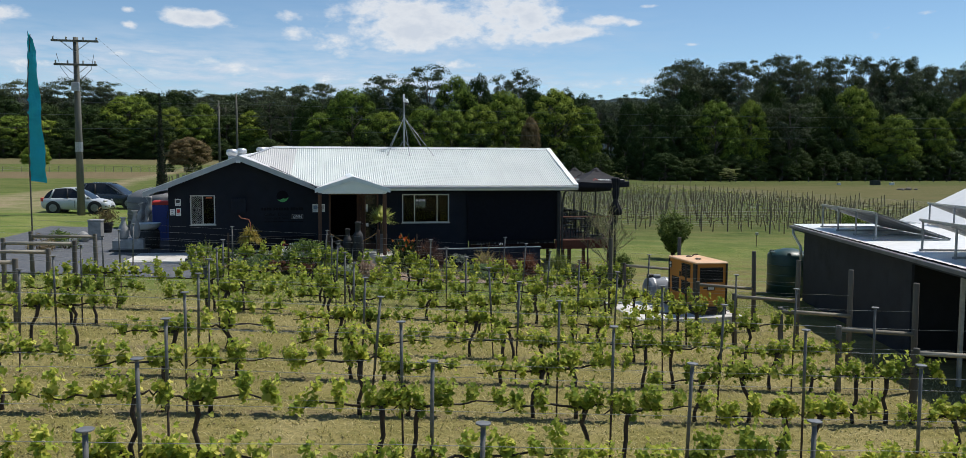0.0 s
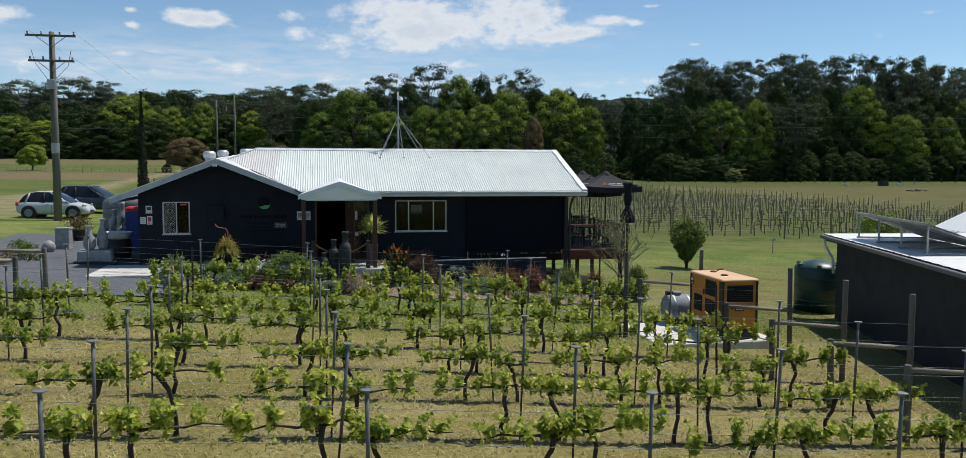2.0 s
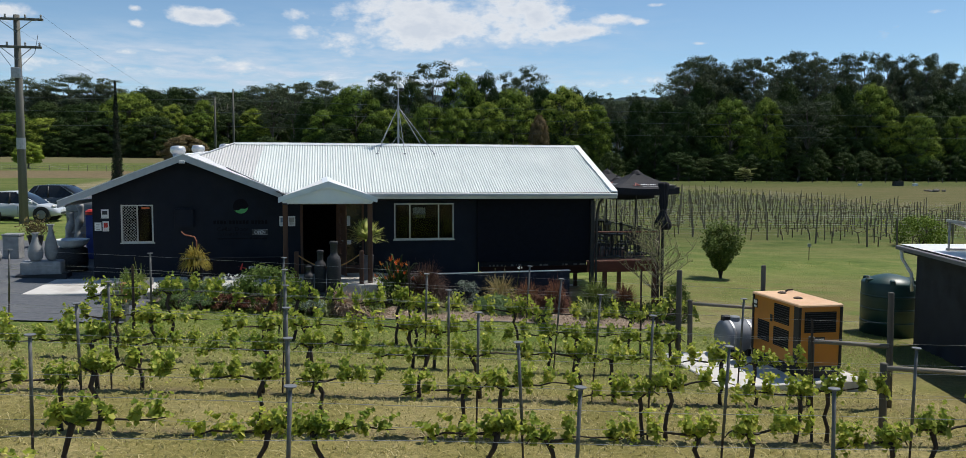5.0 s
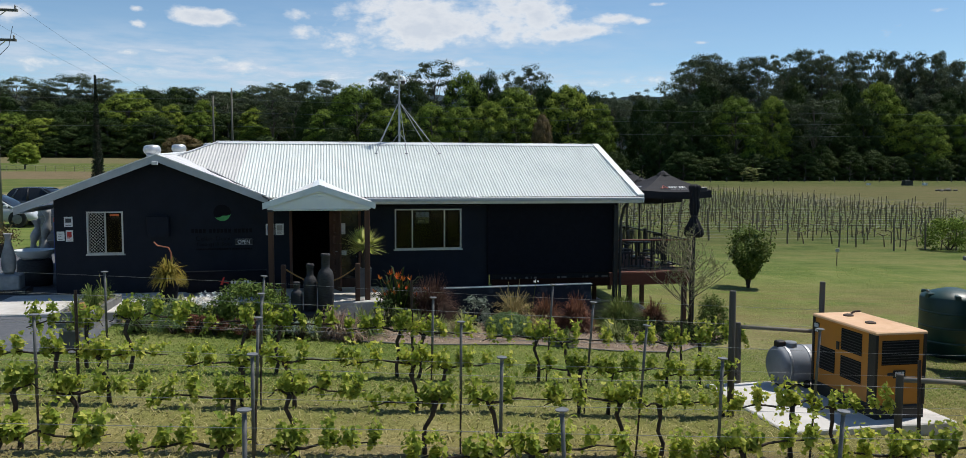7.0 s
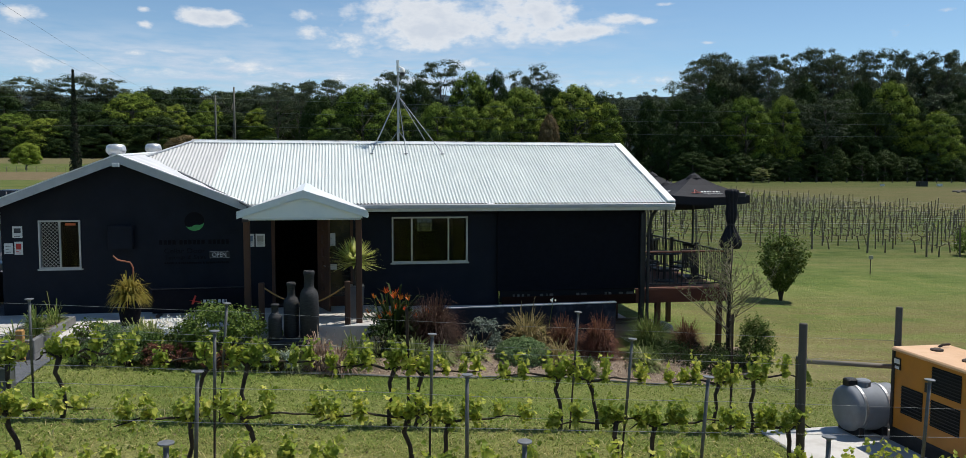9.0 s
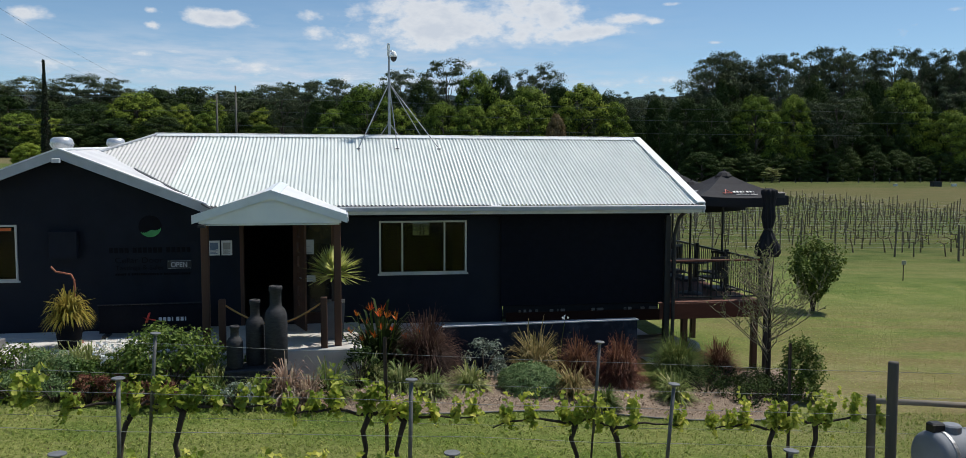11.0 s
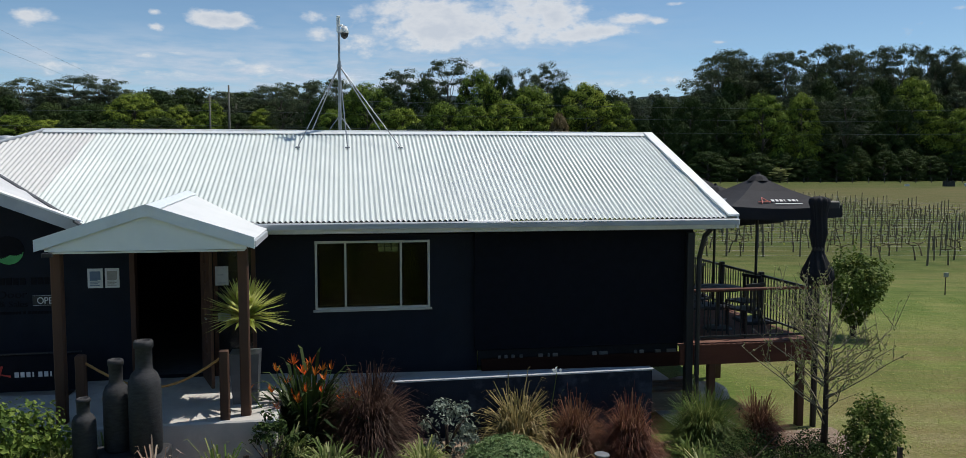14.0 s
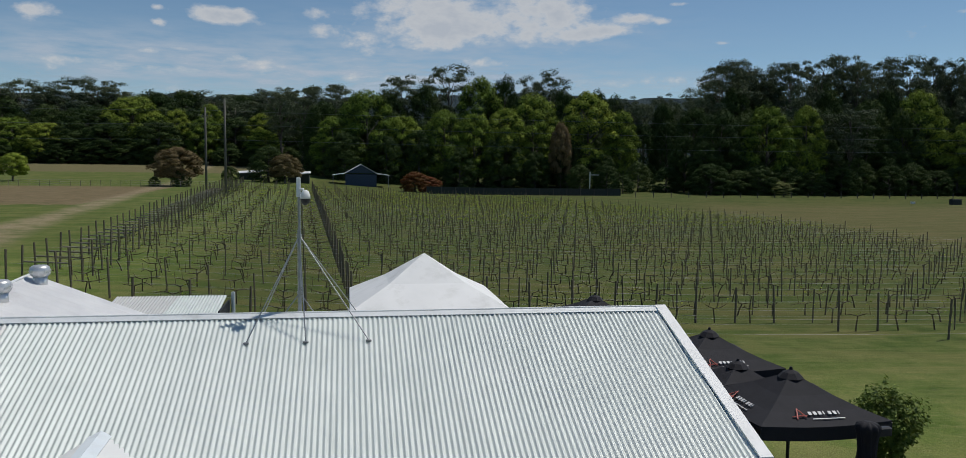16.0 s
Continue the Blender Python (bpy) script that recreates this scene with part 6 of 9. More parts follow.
# wood on the far side of the right-hand field: eucalypts over a skirt of dense and bright trees
for row in (
    [("gum", 103.6, 205, 36, 15), ("gum", 111.5, 209, 37, 13), ("gum", 120.3, 211, 36, 12), ("gum", 122.7, 205, 37, 13), ("gum", 134.3, 208, 39, 13), ("gum", 143.5, 211, 38.5, 12), ("gum", 144.3, 205, 38, 12), ("gum", 152.9, 209, 39, 13), ("gum", 160.1, 205, 39, 13)],
    [("gum", 172.3, 210, 39.5, 11), ("gum", 180.5, 213, 38, 12), ("gum", 180.1, 205, 39, 13), ("gum", 190.1, 210, 37.5, 12), ("gum", 194.8, 205, 37.4, 13), ("gum", 205.2, 209, 38.6, 13), ("gum", 210.7, 205, 38, 14), ("gum", 225.4, 208, 38, 15), ("gum", 235.6, 205, 39, 15)],
    [("broad", 103.5, 180, 22.3, 13.2), ("broad", 113.0, 178, 22.3, 10), ("broad", 149.9, 186, 27.5, 14), ("broad", 157.3, 177, 18.9, 11.4), ("broad", 170.6, 177, 19.1, 10), ("broad", 185.4, 184, 26, 13), ("gum", 122.7, 175, 22, 13)],
    [("dense", 92.2, 182, 21, 13), ("dense", 99.1, 186, 20, 12), ("dense", 111.6, 188, 21, 12), ("dense", 124.0, 188, 22, 12), ("dense", 133, 184, 20, 12), ("dense", 137.8, 190, 25, 15), ("dense", 143.2, 184, 22, 12), ("dense", 157.5, 188, 24, 13), ("dense", 166, 183, 20, 12), ("dense", 172.9, 188, 23, 13)],
    [("dense", 84.9, 186, 14.7, 9), ("dense", 87.9, 180, 13, 9), ("dense", 182, 182, 21, 14), ("dense", 194.5, 182, 24, 15), ("dense", 206.4, 182, 23, 18), ("dense", 219, 184, 24, 18)],
    # clump behind the far sheds
    [("broad", 68.7, 214, 27.9, 18), ("broad", 76.5, 212, 22, 11), ("broad", 52.4, 216, 26.5, 16.6), ("broad", 44.4, 211, 22.3, 14.7), ("broad", 27.2, 211, 20.8, 12.7), ("broad", 34.8, 210, 20.7, 12), ("broad", 6.6, 216, 24.9, 18), ("broad", 15.8, 212, 19.3, 12.7), ("broad", -2.7, 212, 16.7, 11)],
    [("bronze", 58.3, 207, 18.2, 6.6), ("dense", 60.4, 208, 13.4, 8), ("dense", 19.9, 209, 15, 11), ("dense", 42.2, 207, 13.9, 12.7), ("dense", 11.5, 208, 13, 10), ("dense", 0.5, 208, 13, 11), ("dense", 30.5, 206, 11, 10), ("dense", 70, 207, 10, 10), ("dense", 51, 206, 10, 9)],
    [("gum", 17.5, 234, 31.2, 13), ("gum", 31.4, 237, 35.6, 16), ("broad", 39.2, 230, 32, 16.8), ("dense", 46.9, 232, 32.5, 12), ("dense", 24.0, 231, 29.4, 14), ("gum", 62.5, 236, 34.8, 12), ("gum", 56.9, 238, 33, 10), ("dense", 65.8, 230, 29, 12), ("dense", 12.4, 229, 26.5, 13.6), ("dense", 3.0, 230, 23.7, 13.6)],
    # long belt behind the left paddock
    [("broad", -66.2, 266, 22, 20), ("broad", -41.1, 264, 19.4, 11), ("broad", -51.7, 262, 17.6, 10), ("broad", -43.2, 260, 15.3, 13), ("broad", -26.0, 263, 17.2, 13), ("broad", -24.3, 258, 11.8, 12.6), ("broad", -100.1, 262, 14.3, 16), ("broad", -89.5, 260, 12.9, 14.5), ("broad", -130.6, 262, 14.6, 21)],
    [("dense", -78.5, 264, 17.6, 18), ("dense", -56.3, 258, 13.8, 17), ("dense", -34.4, 262, 15.4, 13), ("dense", -17.3, 266, 20.6, 15.6), ("dense", -11.0, 262, 15.7, 15), ("dense", -83.2, 260, 12.4, 15.8), ("dense", -70.8, 259, 12.5, 17.8), ("dense", -109.3, 262, 15, 18.6), ("dense", -120, 262, 15.8, 21)],
    [("gum", -91.2, 290, 28.1, 17), ("gum", -84.2, 293, 28.5, 15), ("gum", -79.5, 295, 26.7, 13), ("gum", -108, 292, 27.2, 16), ("gum", -101.5, 294, 25.3, 15), ("gum", -45.1, 292, 24.6, 17), ("gum", -25.4, 294, 26.4, 15), ("gum", -15.8, 292, 28.1, 15), ("gum", -121.1, 290, 26.3, 18), ("gum", -140.4, 290, 25.8, 18)],
    [("dense", -65.6, 292, 24.4, 20), ("dense", -55.2, 294, 25.5, 22), ("dense", -35.5, 294, 24.3, 17), ("dense", -115.3, 296, 24.6, 20), ("dense", -132.1, 293, 24.5, 23), ("dense", -150, 290, 24.6, 24), ("gum", -3.0, 238, 27.4, 13), ("gum", -12.2, 242, 25.9, 13), ("gum", -18.6, 250, 25, 13), ("dense", -6, 236, 20, 13)],
):
    for q in row:
        plant_tree(*q)
belt(90, 194, 232, 194, 8.5, ["dense"], 18, 24, 11, 14, 2)
belt(88, 182, 225, 180, 8.0, ["dense"], 9, 13, 9, 12, 1.5)
belt(86, 174.5, 225, 172.5, 6.5, ["dense"], 5.5, 10, 8, 11, 1.0)
belt(106, 219, 242, 217, 6.0, ["dense", "gum", "gum"], 31, 36, 11, 14, 3)
belt(104, 200, 236, 200, 9.0, ["gum", "dense"], 25, 30, 11, 14, 3)
belt(-4, 222, 72, 222, 8.0, ["dense"], 16, 21, 11, 14, 2)
belt(-150, 274, -6, 272, 9.0, ["dense", "dense", "gum"], 17, 22, 13, 18, 3)
belt(-155, 302, 4, 300, 9.0, ["dense", "gum"], 22, 25, 14, 18, 3)
belt(-158, 256, -8, 254, 9.0, ["dense"], 4.5, 7.5, 8, 11, 2)
# farther trees in the gap and low growth along the wood's foot
belt(92, 300, 140, 310, 9, ["gum", "dense"], 22, 27, 10, 13, 4)
belt(60, 345, 175, 352, 8, ["gum", "dense", "dense"], 33, 39, 13, 17, 4)
belt(70, 372, 185, 380, 8, ["dense", "gum"], 36, 42, 14, 18, 4)
belt(62, 196, 80, 186, 6, ["dense"], 5, 8, 6, 8, 2)
plant_tree("pale", 99, 163, 3.6, 4.6)
plant_tree("bronze", -28.5, 142, 7.0, 8.8, "paddock trees")
plant_tree("dense", -27.5, 140, 3.0, 3.4, "paddock trees")
plant_tree("dense", -31.9, 140, 1.7, 2.0, "paddock trees")
plant_tree("young", -62, 160, 5.6, 5.6, "paddock trees")
plant_tree("dense", -15.5, 172, 8.0, 8.5, "paddock trees")
plant_tree("bronze", -12.0, 170, 6.5, 7.0, "paddock trees")
plant_tree("dense", -23.5, 172, 3.2, 3.8, "paddock trees")
plant_tree("rust", 16, 172, 4.6, 6.5, "paddock trees")
plant_tree("rust", 19.2, 173, 3.6, 5.5, "paddock trees")
plant_tree("dense", 66, 178, 4.5, 5.5, "paddock trees")

# ---- front vineyard ----
ROW0, ROWSTEP, NROWS = -6.65, 1.95, 11


def vine_kind(seed, fullness):
    """A trained vine: crooked trunk, a long cordon arm and a short one, loose tufts of lobed leaves along them. Returns (trunk, arms, foliage)."""
    rng = np.random.default_rng(seed)
    h = 0.68 + rng.uniform(-0.05, 0.05)
    lean = rng.uniform(-0.20, 0.12)
    trunk = [(-lean, 0, -0.06)]
    for t in (0.25, 0.5, 0.75):
        trunk.append((-lean * (1 - t * t) + rng.normal() * 0.03, rng.normal() * 0.025, h * t))
    trunk.append((0, 0, h))
    wood = Geo().tube(trunk, [0.036, 0.029, 0.027, 0.029, 0.036], 7).mesh("trunk", M_BARK, True)
    pts, sz, nrm, arms = [], [], [], []
    spots = [(np.array([0, 0, h + 0.02]), rng.uniform(0.75, 1.15))]
    for s, reach in ((1, rng.uniform(0.80, 1.08)), (-1, rng.uniform(0.22, 0.34))):
        arm = [(0, 0, h)]
        for t in np.linspace(0.15, 1, 6):
            arm.append((s * reach * t, rng.normal() * 0.02, h - 0.01 + 0.05 * math.sin(3 * t) + rng.normal() * 0.018))
        arms.append(Geo().tube(arm, [0.026, 0.017, 0.014, 0.012, 0.011, 0.009, 0.006], 6).mesh("cordon_arm", M_BARK, True))
        n = max(1, round(fullness * reach * 3.7))
        for k in range(n):
            t = min(0.99, (k + rng.uniform(0.4, 1.0)) / n)
            i = min(5, int(t * 6))
            spots.append((np.array(arm[i]) + (np.array(arm[i + 1]) - np.array(arm[i])) * (t * 6 - i), rng.choice([0.4, 0.7, 0.95, 1.15])))
    for a, big in spots:
        # shoots that rise and hang over, with large leaves along them
        for j in range(max(2, round(9 * big))):
            az = rng.uniform(0, 2 * math.pi)
            out = np.array([math.cos(az), 0.8 * math.sin(az), 0]) * rng.uniform(0.03, 0.16)
            rise = rng.uniform(-0.13, 0.30) * (0.6 + 0.5 * big)
            m = int(rng.integers(6, 11))
            t = np.linspace(0.15, 1, m)
            q = a + out * t[:, None] + np.stack([0 * t, 0 * t, rise * t + 0.05 * np.sin(math.pi * t)], 1)
            pts.append(q + rng.normal(size=(m, 3)) * 0.028)
            nrm.append(rng.normal(size=(m, 3)) * 0.35 + out * 4 + np.array([0, -0.12, 0.55]))
            sz.append((0.098 - 0.045 * t) * rng.uniform(0.75, 1.15, m))
    leaf_me = leaves_mesh("foliage", M_VLEAF, np.concatenate(pts), np.concatenate(sz), rng, "lobed", 0.2, np.concatenate(nrm))
    return wood, arms, leaf_me


VINES = [vine_kind(100 + i, f) for i, f in enumerate((1.0, 1.2, 0.8, 1.1, 0.9, 1.3, 0.7, 1.0, 1.15, 0.9, 1.25, 0.6))]
vrng = np.random.default_rng(77)


def plant_vine(x, y, side):
    """A vine whose long arm runs along the row towards side (1 or -1)."""
    v = thing("grapevine", "young grapevine with fresh yellow-green leaves on wires", "grapevine", pose(x, y, land(x, y), 0, 0, (180 if side < 0 else 0) + vrng.uniform(-4, 4)), "front vineyard vines")
    s = vrng.uniform(0.96, 1.06)
    v.scale = (s, s * vrng.uniform(0.9, 1.2), s * (1.13 if y > ROW0 - 0.5 else vrng.uniform(0.96, 1.06)))
    a, arms, b = VINES[int(vrng.integers(len(VINES)))]
    part("trunk", a, None, v)
    for q in arms:
        part("cordon_arm", q, None, v)
    part("foliage", b, None, v)


def row_end(k):
    return (7.74 if k == 0 else 4.86 if k == 1 else 8.06)


def post_x(k, c):
    """Posts stand in columns that drift to the right from row to row."""
    return -5.27 + 2.53 * c + 0.095 * k + 0.012 * c * k


# a galvanised sleeve with a round cap over a rusty star picket
cap_post = (Geo().tube([(0, 0, 0.62), (0, 0, 1.64)], 0.019, 8).mesh("post", M_POSTG, True), Geo().lathe([(0.018, -0.03), (0.022, -0.015), (0.056, -0.004), (0.058, 0.0), (0.056, 0.006), (0.01, 0.008)], seg=16).mesh("cap", M_CAPG, False))
stake = Geo().tube([(0, 0, -0.1), (0, 0, 0.62)], 0.016, 3).mesh("stake", M_RUST)
g = Geo()
for a in (90, 210, 330):
    g.box(-0.0025, 0.0025, 0, 0.024, -0.1, 1.55, Matrix.Rotation(radians(a), 4, 'Z'))
picket = g.mesh("picket", M_RUST)


def wood_post(h, r, seed):
    rng = np.random.default_rng(seed)
    return Geo().tube([(0, 0, -0.1), (rng.normal() * 0.01, 0, h * 0.5), (0, 0, h - 0.02), (0, 0, h)], [r * 1.06, r, r * 0.97, r * 0.9], 10).mesh("end_post", M_WOODGREY, True)


END_TALL, END_LOW = wood_post(2.1, 0.055, 1), wood_post(1.25, 0.055, 2)
for k in range(NROWS):
    y = ROW0 - ROWSTEP * k
    x1 = row_end(k)
    tr = thing("trellis", "vineyard trellis row of posts and wires", "trellis", None, "front trellis rows")
    for end, inner in ((x1, 6.02 if k == 0 else None if k == 1 else x1 - 1.58), (-10.3, -8.75)):
        o = part("end_post", END_TALL if end > 0 else END_LOW, None, tr, "weathered round timber post")
        o.matrix_local = pose(end, y, land(end, y), 0, vrng.uniform(-2, 2), vrng.uniform(0, 90))
        if inner is None:
            continue
        o = part("end_post", END_LOW, None, tr)
        o.matrix_local = pose(inner, y, land(inner, y), 0, vrng.uniform(-2, 2), 0)
        z = 1.12
        part("brace_rail", Geo().tube([(end, y, land(end, y) + z), ((end + inner) / 2, y, land((end + inner) / 2, y) + z + 0.03), (inner, y, land(inner, y) + z + 0.05)], 0.04, 8), M_RAIL, tr, "pale weathered brace rail", smooth=True)
    for c in range(-1, 5):
        x = post_x(k, c)
        if x > x1 - 0.5:
            continue
        high = (1.62 + 0.024 * (x + 5.3)) / 1.64
        tilt = {(0, 1): 4.5, (0, 3): 3.0, (1, 3): 4.0, (2, 3): 4.5, (6, 1): 5.0, (4, 2): -3.0}.get((k, c), vrng.uniform(-1.2, 2.4))
        if (k, c) in ((0, 2), (0, 4), (1, 0), (3, 4)):
            o = part("picket", picket, None, tr, "rusty steel star picket")
            o.matrix_local = pose(x, y, land(x, y), vrng.uniform(-2, 2), tilt, 30) @ Matrix.Diagonal((1, 1, high * 1.06, 1))
        else:
            o = part("post", cap_post[0], None, tr, "slim galvanised post with a round cap")
            o.matrix_local = pose(x - 1.65 * math.sin(radians(tilt)), y, land(x, y), vrng.uniform(-1.5, 1.5), tilt, 0) @ Matrix.Diagonal((1, 1, high, 1))
            part("cap", cap_post[1], None, o).matrix_local = Matrix.Translation((0, 0, 1.645))
            part("stake", stake, None, o, "rusty star picket inside the sleeve")
    for z in (0.74, 1.22, 1.55):
        w = []
        for x in np.linspace(-10.3, x1, 15):
            w.append((x, y + 0.012, land(x, y) + z + vrng.normal() * 0.008))
        part("wire", Geo().tube(w, 0.0025, 4), M_WIRE, tr)
    # two vines stand by each post, their long arms turned away from it
    for c in range(-1, 5):
        for side in (-1, 1):
            x = post_x(k, c) + side * (0.28 + vrng.uniform(-0.10, 0.10))
            if x > x1 - 0.15 or (k < 2 and c == -1) or vrng.random() < 0.04:
                continue
            plant_vine(x, y + vrng.uniform(-0.03, 0.03), side)

# turf between the rows and lawn by the garden
trng = np.random.default_rng(8)


def turf(name, n, x0, x1, y0, y1, h0, h1, material, label):
    x, y = trng.uniform(x0, x1, n), trng.uniform(y0, y1, n)
    z = -0.48 - 1.3 * np.tanh(x / 17) + 0.0075 * np.maximum(y, 0)
    roots = np.stack([x, y, z - 0.004], 1)
    h = trng.uniform(h0, h1, n) * (0.7 + 0.6 * trng.random(n) ** 3)
    me = blades_mesh(name, material, roots, h, h * trng.uniform(0.6, 2.2, n), trng.uniform(0.008, 0.018, n), trng, 0.6)
    solid(name, me, None, label, "grass", "stuff")


turf("grass", 70000, -12, 9.5, -25, -6.0, 0.03, 0.085, M_TURF, "short straw-green mown grass between the vine rows")
turf("grass", 45000, -6.2, 13, -8.0, -3.2, 0.025, 0.065, M_TURFG, "short green lawn before the garden bed")
turf("grass", 36000, 8, 24, -7, 14, 0.015, 0.035, M_TURFG, "short green lawn right of the deck")
# fallen pale leaves and clippings under the rows
n = 9000
x, k = trng.uniform(-10.5, 8.5, n), trng.integers(0, NROWS, n)
y = ROW0 - ROWSTEP * k + trng.normal(size=n) * 0.42
z = -0.48 - 1.3 * np.tanh(x / 17)
me = leaves_mesh("litter", leaf_mat("dry_litter", (0.10, 0.07, 0.045), (0.24, 0.18, 0.10), (0.42, 0.36, 0.22), 0.1), np.stack([x, y, z + 0.012], 1), trng.uniform(0.02, 0.055, n), trng, "quad", 2.5)
solid("leaf_litter", me, None, "dry leaves and clippings under the vines", "leaf litter", "stuff")

# ---- vineyard behind the house ----
rows_rng = np.random.default_rng(31)


def bare_vine(g, x, y, rng):
    """A pruned vine: crooked trunk, two arms along the row, upright spurs and canes."""
    z = land(x, y)
    h = rng.uniform(0.55, 0.78)
    lx, ly = rng.normal(size=2) * 0.10
    g.tube([(x, y, z - 0.05), (x + lx * 0.4, y + ly * 0.4, z + h * 0.5), (x + lx, y + ly, z + h)], [0.042, 0.034, 0.030], 4, False)
    for s in (-1, 1):
        r = rng.uniform(0.35, 0.9)
        tip = (x + lx + s * r, y + ly + rng.normal() * 0.06, z + h + rng.uniform(-0.05, 0.25))
        g.tube([(x + lx, y + ly, z + h), (x + lx + s * r * 0.5, y + ly + rng.normal() * 0.05, z + h + rng.uniform(0.0, 0.14)), tip], [0.028, 0.022, 0.012], 4, False)
        if y < 75:
            k = rng.uniform(0.3, 1.0)
            q = (x + lx + s * r * k, y + ly, z + h + 0.06)
            g.tube([q, (q[0] + rng.normal() * 0.08, q[1] + rng.normal() * 0.05, q[2] + rng.uniform(0.25, 0.6))], [0.018, 0.008], 3, False)


# rows run parallel to the house front; their ends follow a slanting line
SKEW, ROWGAP, COLGAP = -0.056, 2.0, 2.05
back_posts, back_vines, leafs, leaf_s = Geo(), Geo(), [], []
rear_post = Geo().tube([(0, 0, -0.1), (0, 0, 1.0)], [1.0, 0.92], 6).mesh("post", M_REARPOST)
rear_trellis = thing("rear_trellis", "weathered timber posts of the rows behind the house", "trellis")
n_near = 0
xs_rows = np.arange(-12.65, 58, COLGAP)
row_spans = {}
for i, xr in enumerate(xs_rows):
    y_start = 27 if xr < -8 else 20 if xr < 0.6 else 27 if xr < 20 else max(19.0, 27 - 0.6 * (xr - 20))
    y_end = 150 if xr < 40 else 150 - (xr - 40) * 3.2
    thick = i in (0, 1, 7)
    j0 = math.ceil((y_start - 19) / ROWGAP)
    first = True
    for j in range(j0, int((y_end - 19) / ROWGAP)):
        y = 19 + ROWGAP * j
        x = xr + SKEW * (y - 20)
        row_spans.setdefault(j, []).append(x)
        z = land(x, y)
        if thick or first or (i + j) % (2 if xr > 4 else 4) == 0:
            hh = (1.85 if thick or first else 1.68) + rows_rng.uniform(-0.12, 0.1)
            r = 0.055 if thick or first else 0.040
            if y < 58 and n_near < 300:
                n_near += 1
                part("post", rear_post, None, rear_trellis).matrix_local = pose(x, y, z, rows_rng.normal() * 1.0, rows_rng.normal() * 1.6, 0) @ Matrix.Diagonal((r, r, hh, 1))
            else:
                back_posts.tube([(x, y, z - 0.1), (x + rows_rng.normal() * 0.05, y + rows_rng.normal() * 0.03, z + hh)], r, 5)
        first = False
        if rows_rng.random() < 0.93 and (y < 90 or rows_rng.random() < 0.6):
            bare_vine(back_vines, x + 1.0 + rows_rng.normal() * 0.15, y + rows_rng.normal() * 0.04, rows_rng)
        m = int(rows_rng.integers(1, 6)) + (7 if y > 75 and x > 5 else 0)
        leafs.append(np.array([x + 1.0, y, z + 0.78]) + rows_rng.normal(size=(m, 3)) * np.array([0.45, 0.10, 0.14]))
        leaf_s.append(rows_rng.uniform(0.08, 0.15, m) * (1.6 if y > 75 else 1))
solid("vineyard_posts", back_posts, M_REARPOST, "weathered posts in far rows of the vineyard behind the house", "posts", "stuff")
solid("vineyard_vines", back_vines, M_REARVINE, "pruned dark vines in long rows behind the house", "grapevines", "stuff")
solid("vineyard_leaves", leaves_mesh("vineyard_leaves", M_VLEAF, np.concatenate(leafs), np.concatenate(leaf_s), rows_rng, "quad", 0.5), None, "first leaves on the pruned vines", "vine leaves", "stuff")
g = Geo()
for j, span in row_spans.items():
    y = 19 + ROWGAP * j
    if y > 95:
        continue
    for z in (0.72, 1.35):
        g.tube([(x, y, land(x, y) + z) for x in np.linspace(min(span), max(span), 14)], 0.004, 3, False)
solid("vineyard_wires", g, M_WIRE, "thin trellis wires of the rear rows", "wires", "stuff")
for j in sorted(row_spans):
    y = 19 + ROWGAP * j
    if not 27 < y < 110:
        continue
    sx = -12.65 + SKEW * (y - 20)
    t = thing("row_brace", "weathered brace rail at the end of a vine row", "brace", None, "row braces")
    part("rail", Geo().tube([(sx + 0.05, y, land(sx, y) + 1.15), (sx + 2.0, y, land(sx + 2, y) + 1.15)], 0.04, 6), M_RAIL, t)


# ---- garden bed before the house ----
def bed_front(x):
    return -3.55 - 0.35 * math.sin((x + 2.2) * 0.75) - 0.6 * math.exp(-((x - 4.6) / 1.6) ** 2) + 0.95 * max(0.0, x - 6.1) + 0.25 * max(0, -4.6 - x) ** 2


def bed_back(x):
    return -1.9 if x < -3.3 else -2.33 if x < -0.4 else -1.03 if x < 4.95 else -1.03 + 0.25 * (x - 4.95)


v, cols, rws = [], 80, 10
for j in range(rws + 1):
    for i in range(cols + 1):
        x = -6.0 + 14.4 * i / cols
        t = j / rws
        y = bed_front(x) * (1 - t) + bed_back(x) * t
        z = land(x, y) + 0.03 + 0.09 * math.sin(math.pi * min(1, t * 1.3)) * (1 if 0 < i < cols else 0) + 0.012 * noise.noise((x * 4, y * 4, 0))
        v.append((x, y, z))
f = [(j * (cols + 1) + i, j * (cols + 1) + i + 1, (j + 1) * (cols + 1) + i + 1, (j + 1) * (cols + 1) + i) for j in range(rws) for i in range(cols)]
solid("garden_bed", Geo().add(v, f), M_MULCH, "garden bed of pinkish bark mulch", "garden bed", "structure", smooth=True)
edge = [(x, bed_front(x) - 0.03, land(x, bed_front(x)) + 0.03) for x in np.linspace(-5.9, 8.3, 70)]
solid("trim", Geo().tube(edge, 0.013, 6), M_SLEEPER, "thin grey edging round the garden bed", "edging", "structure", smooth=True)
# loose bark chips
crng = np.random.default_rng(4)
n = 20000
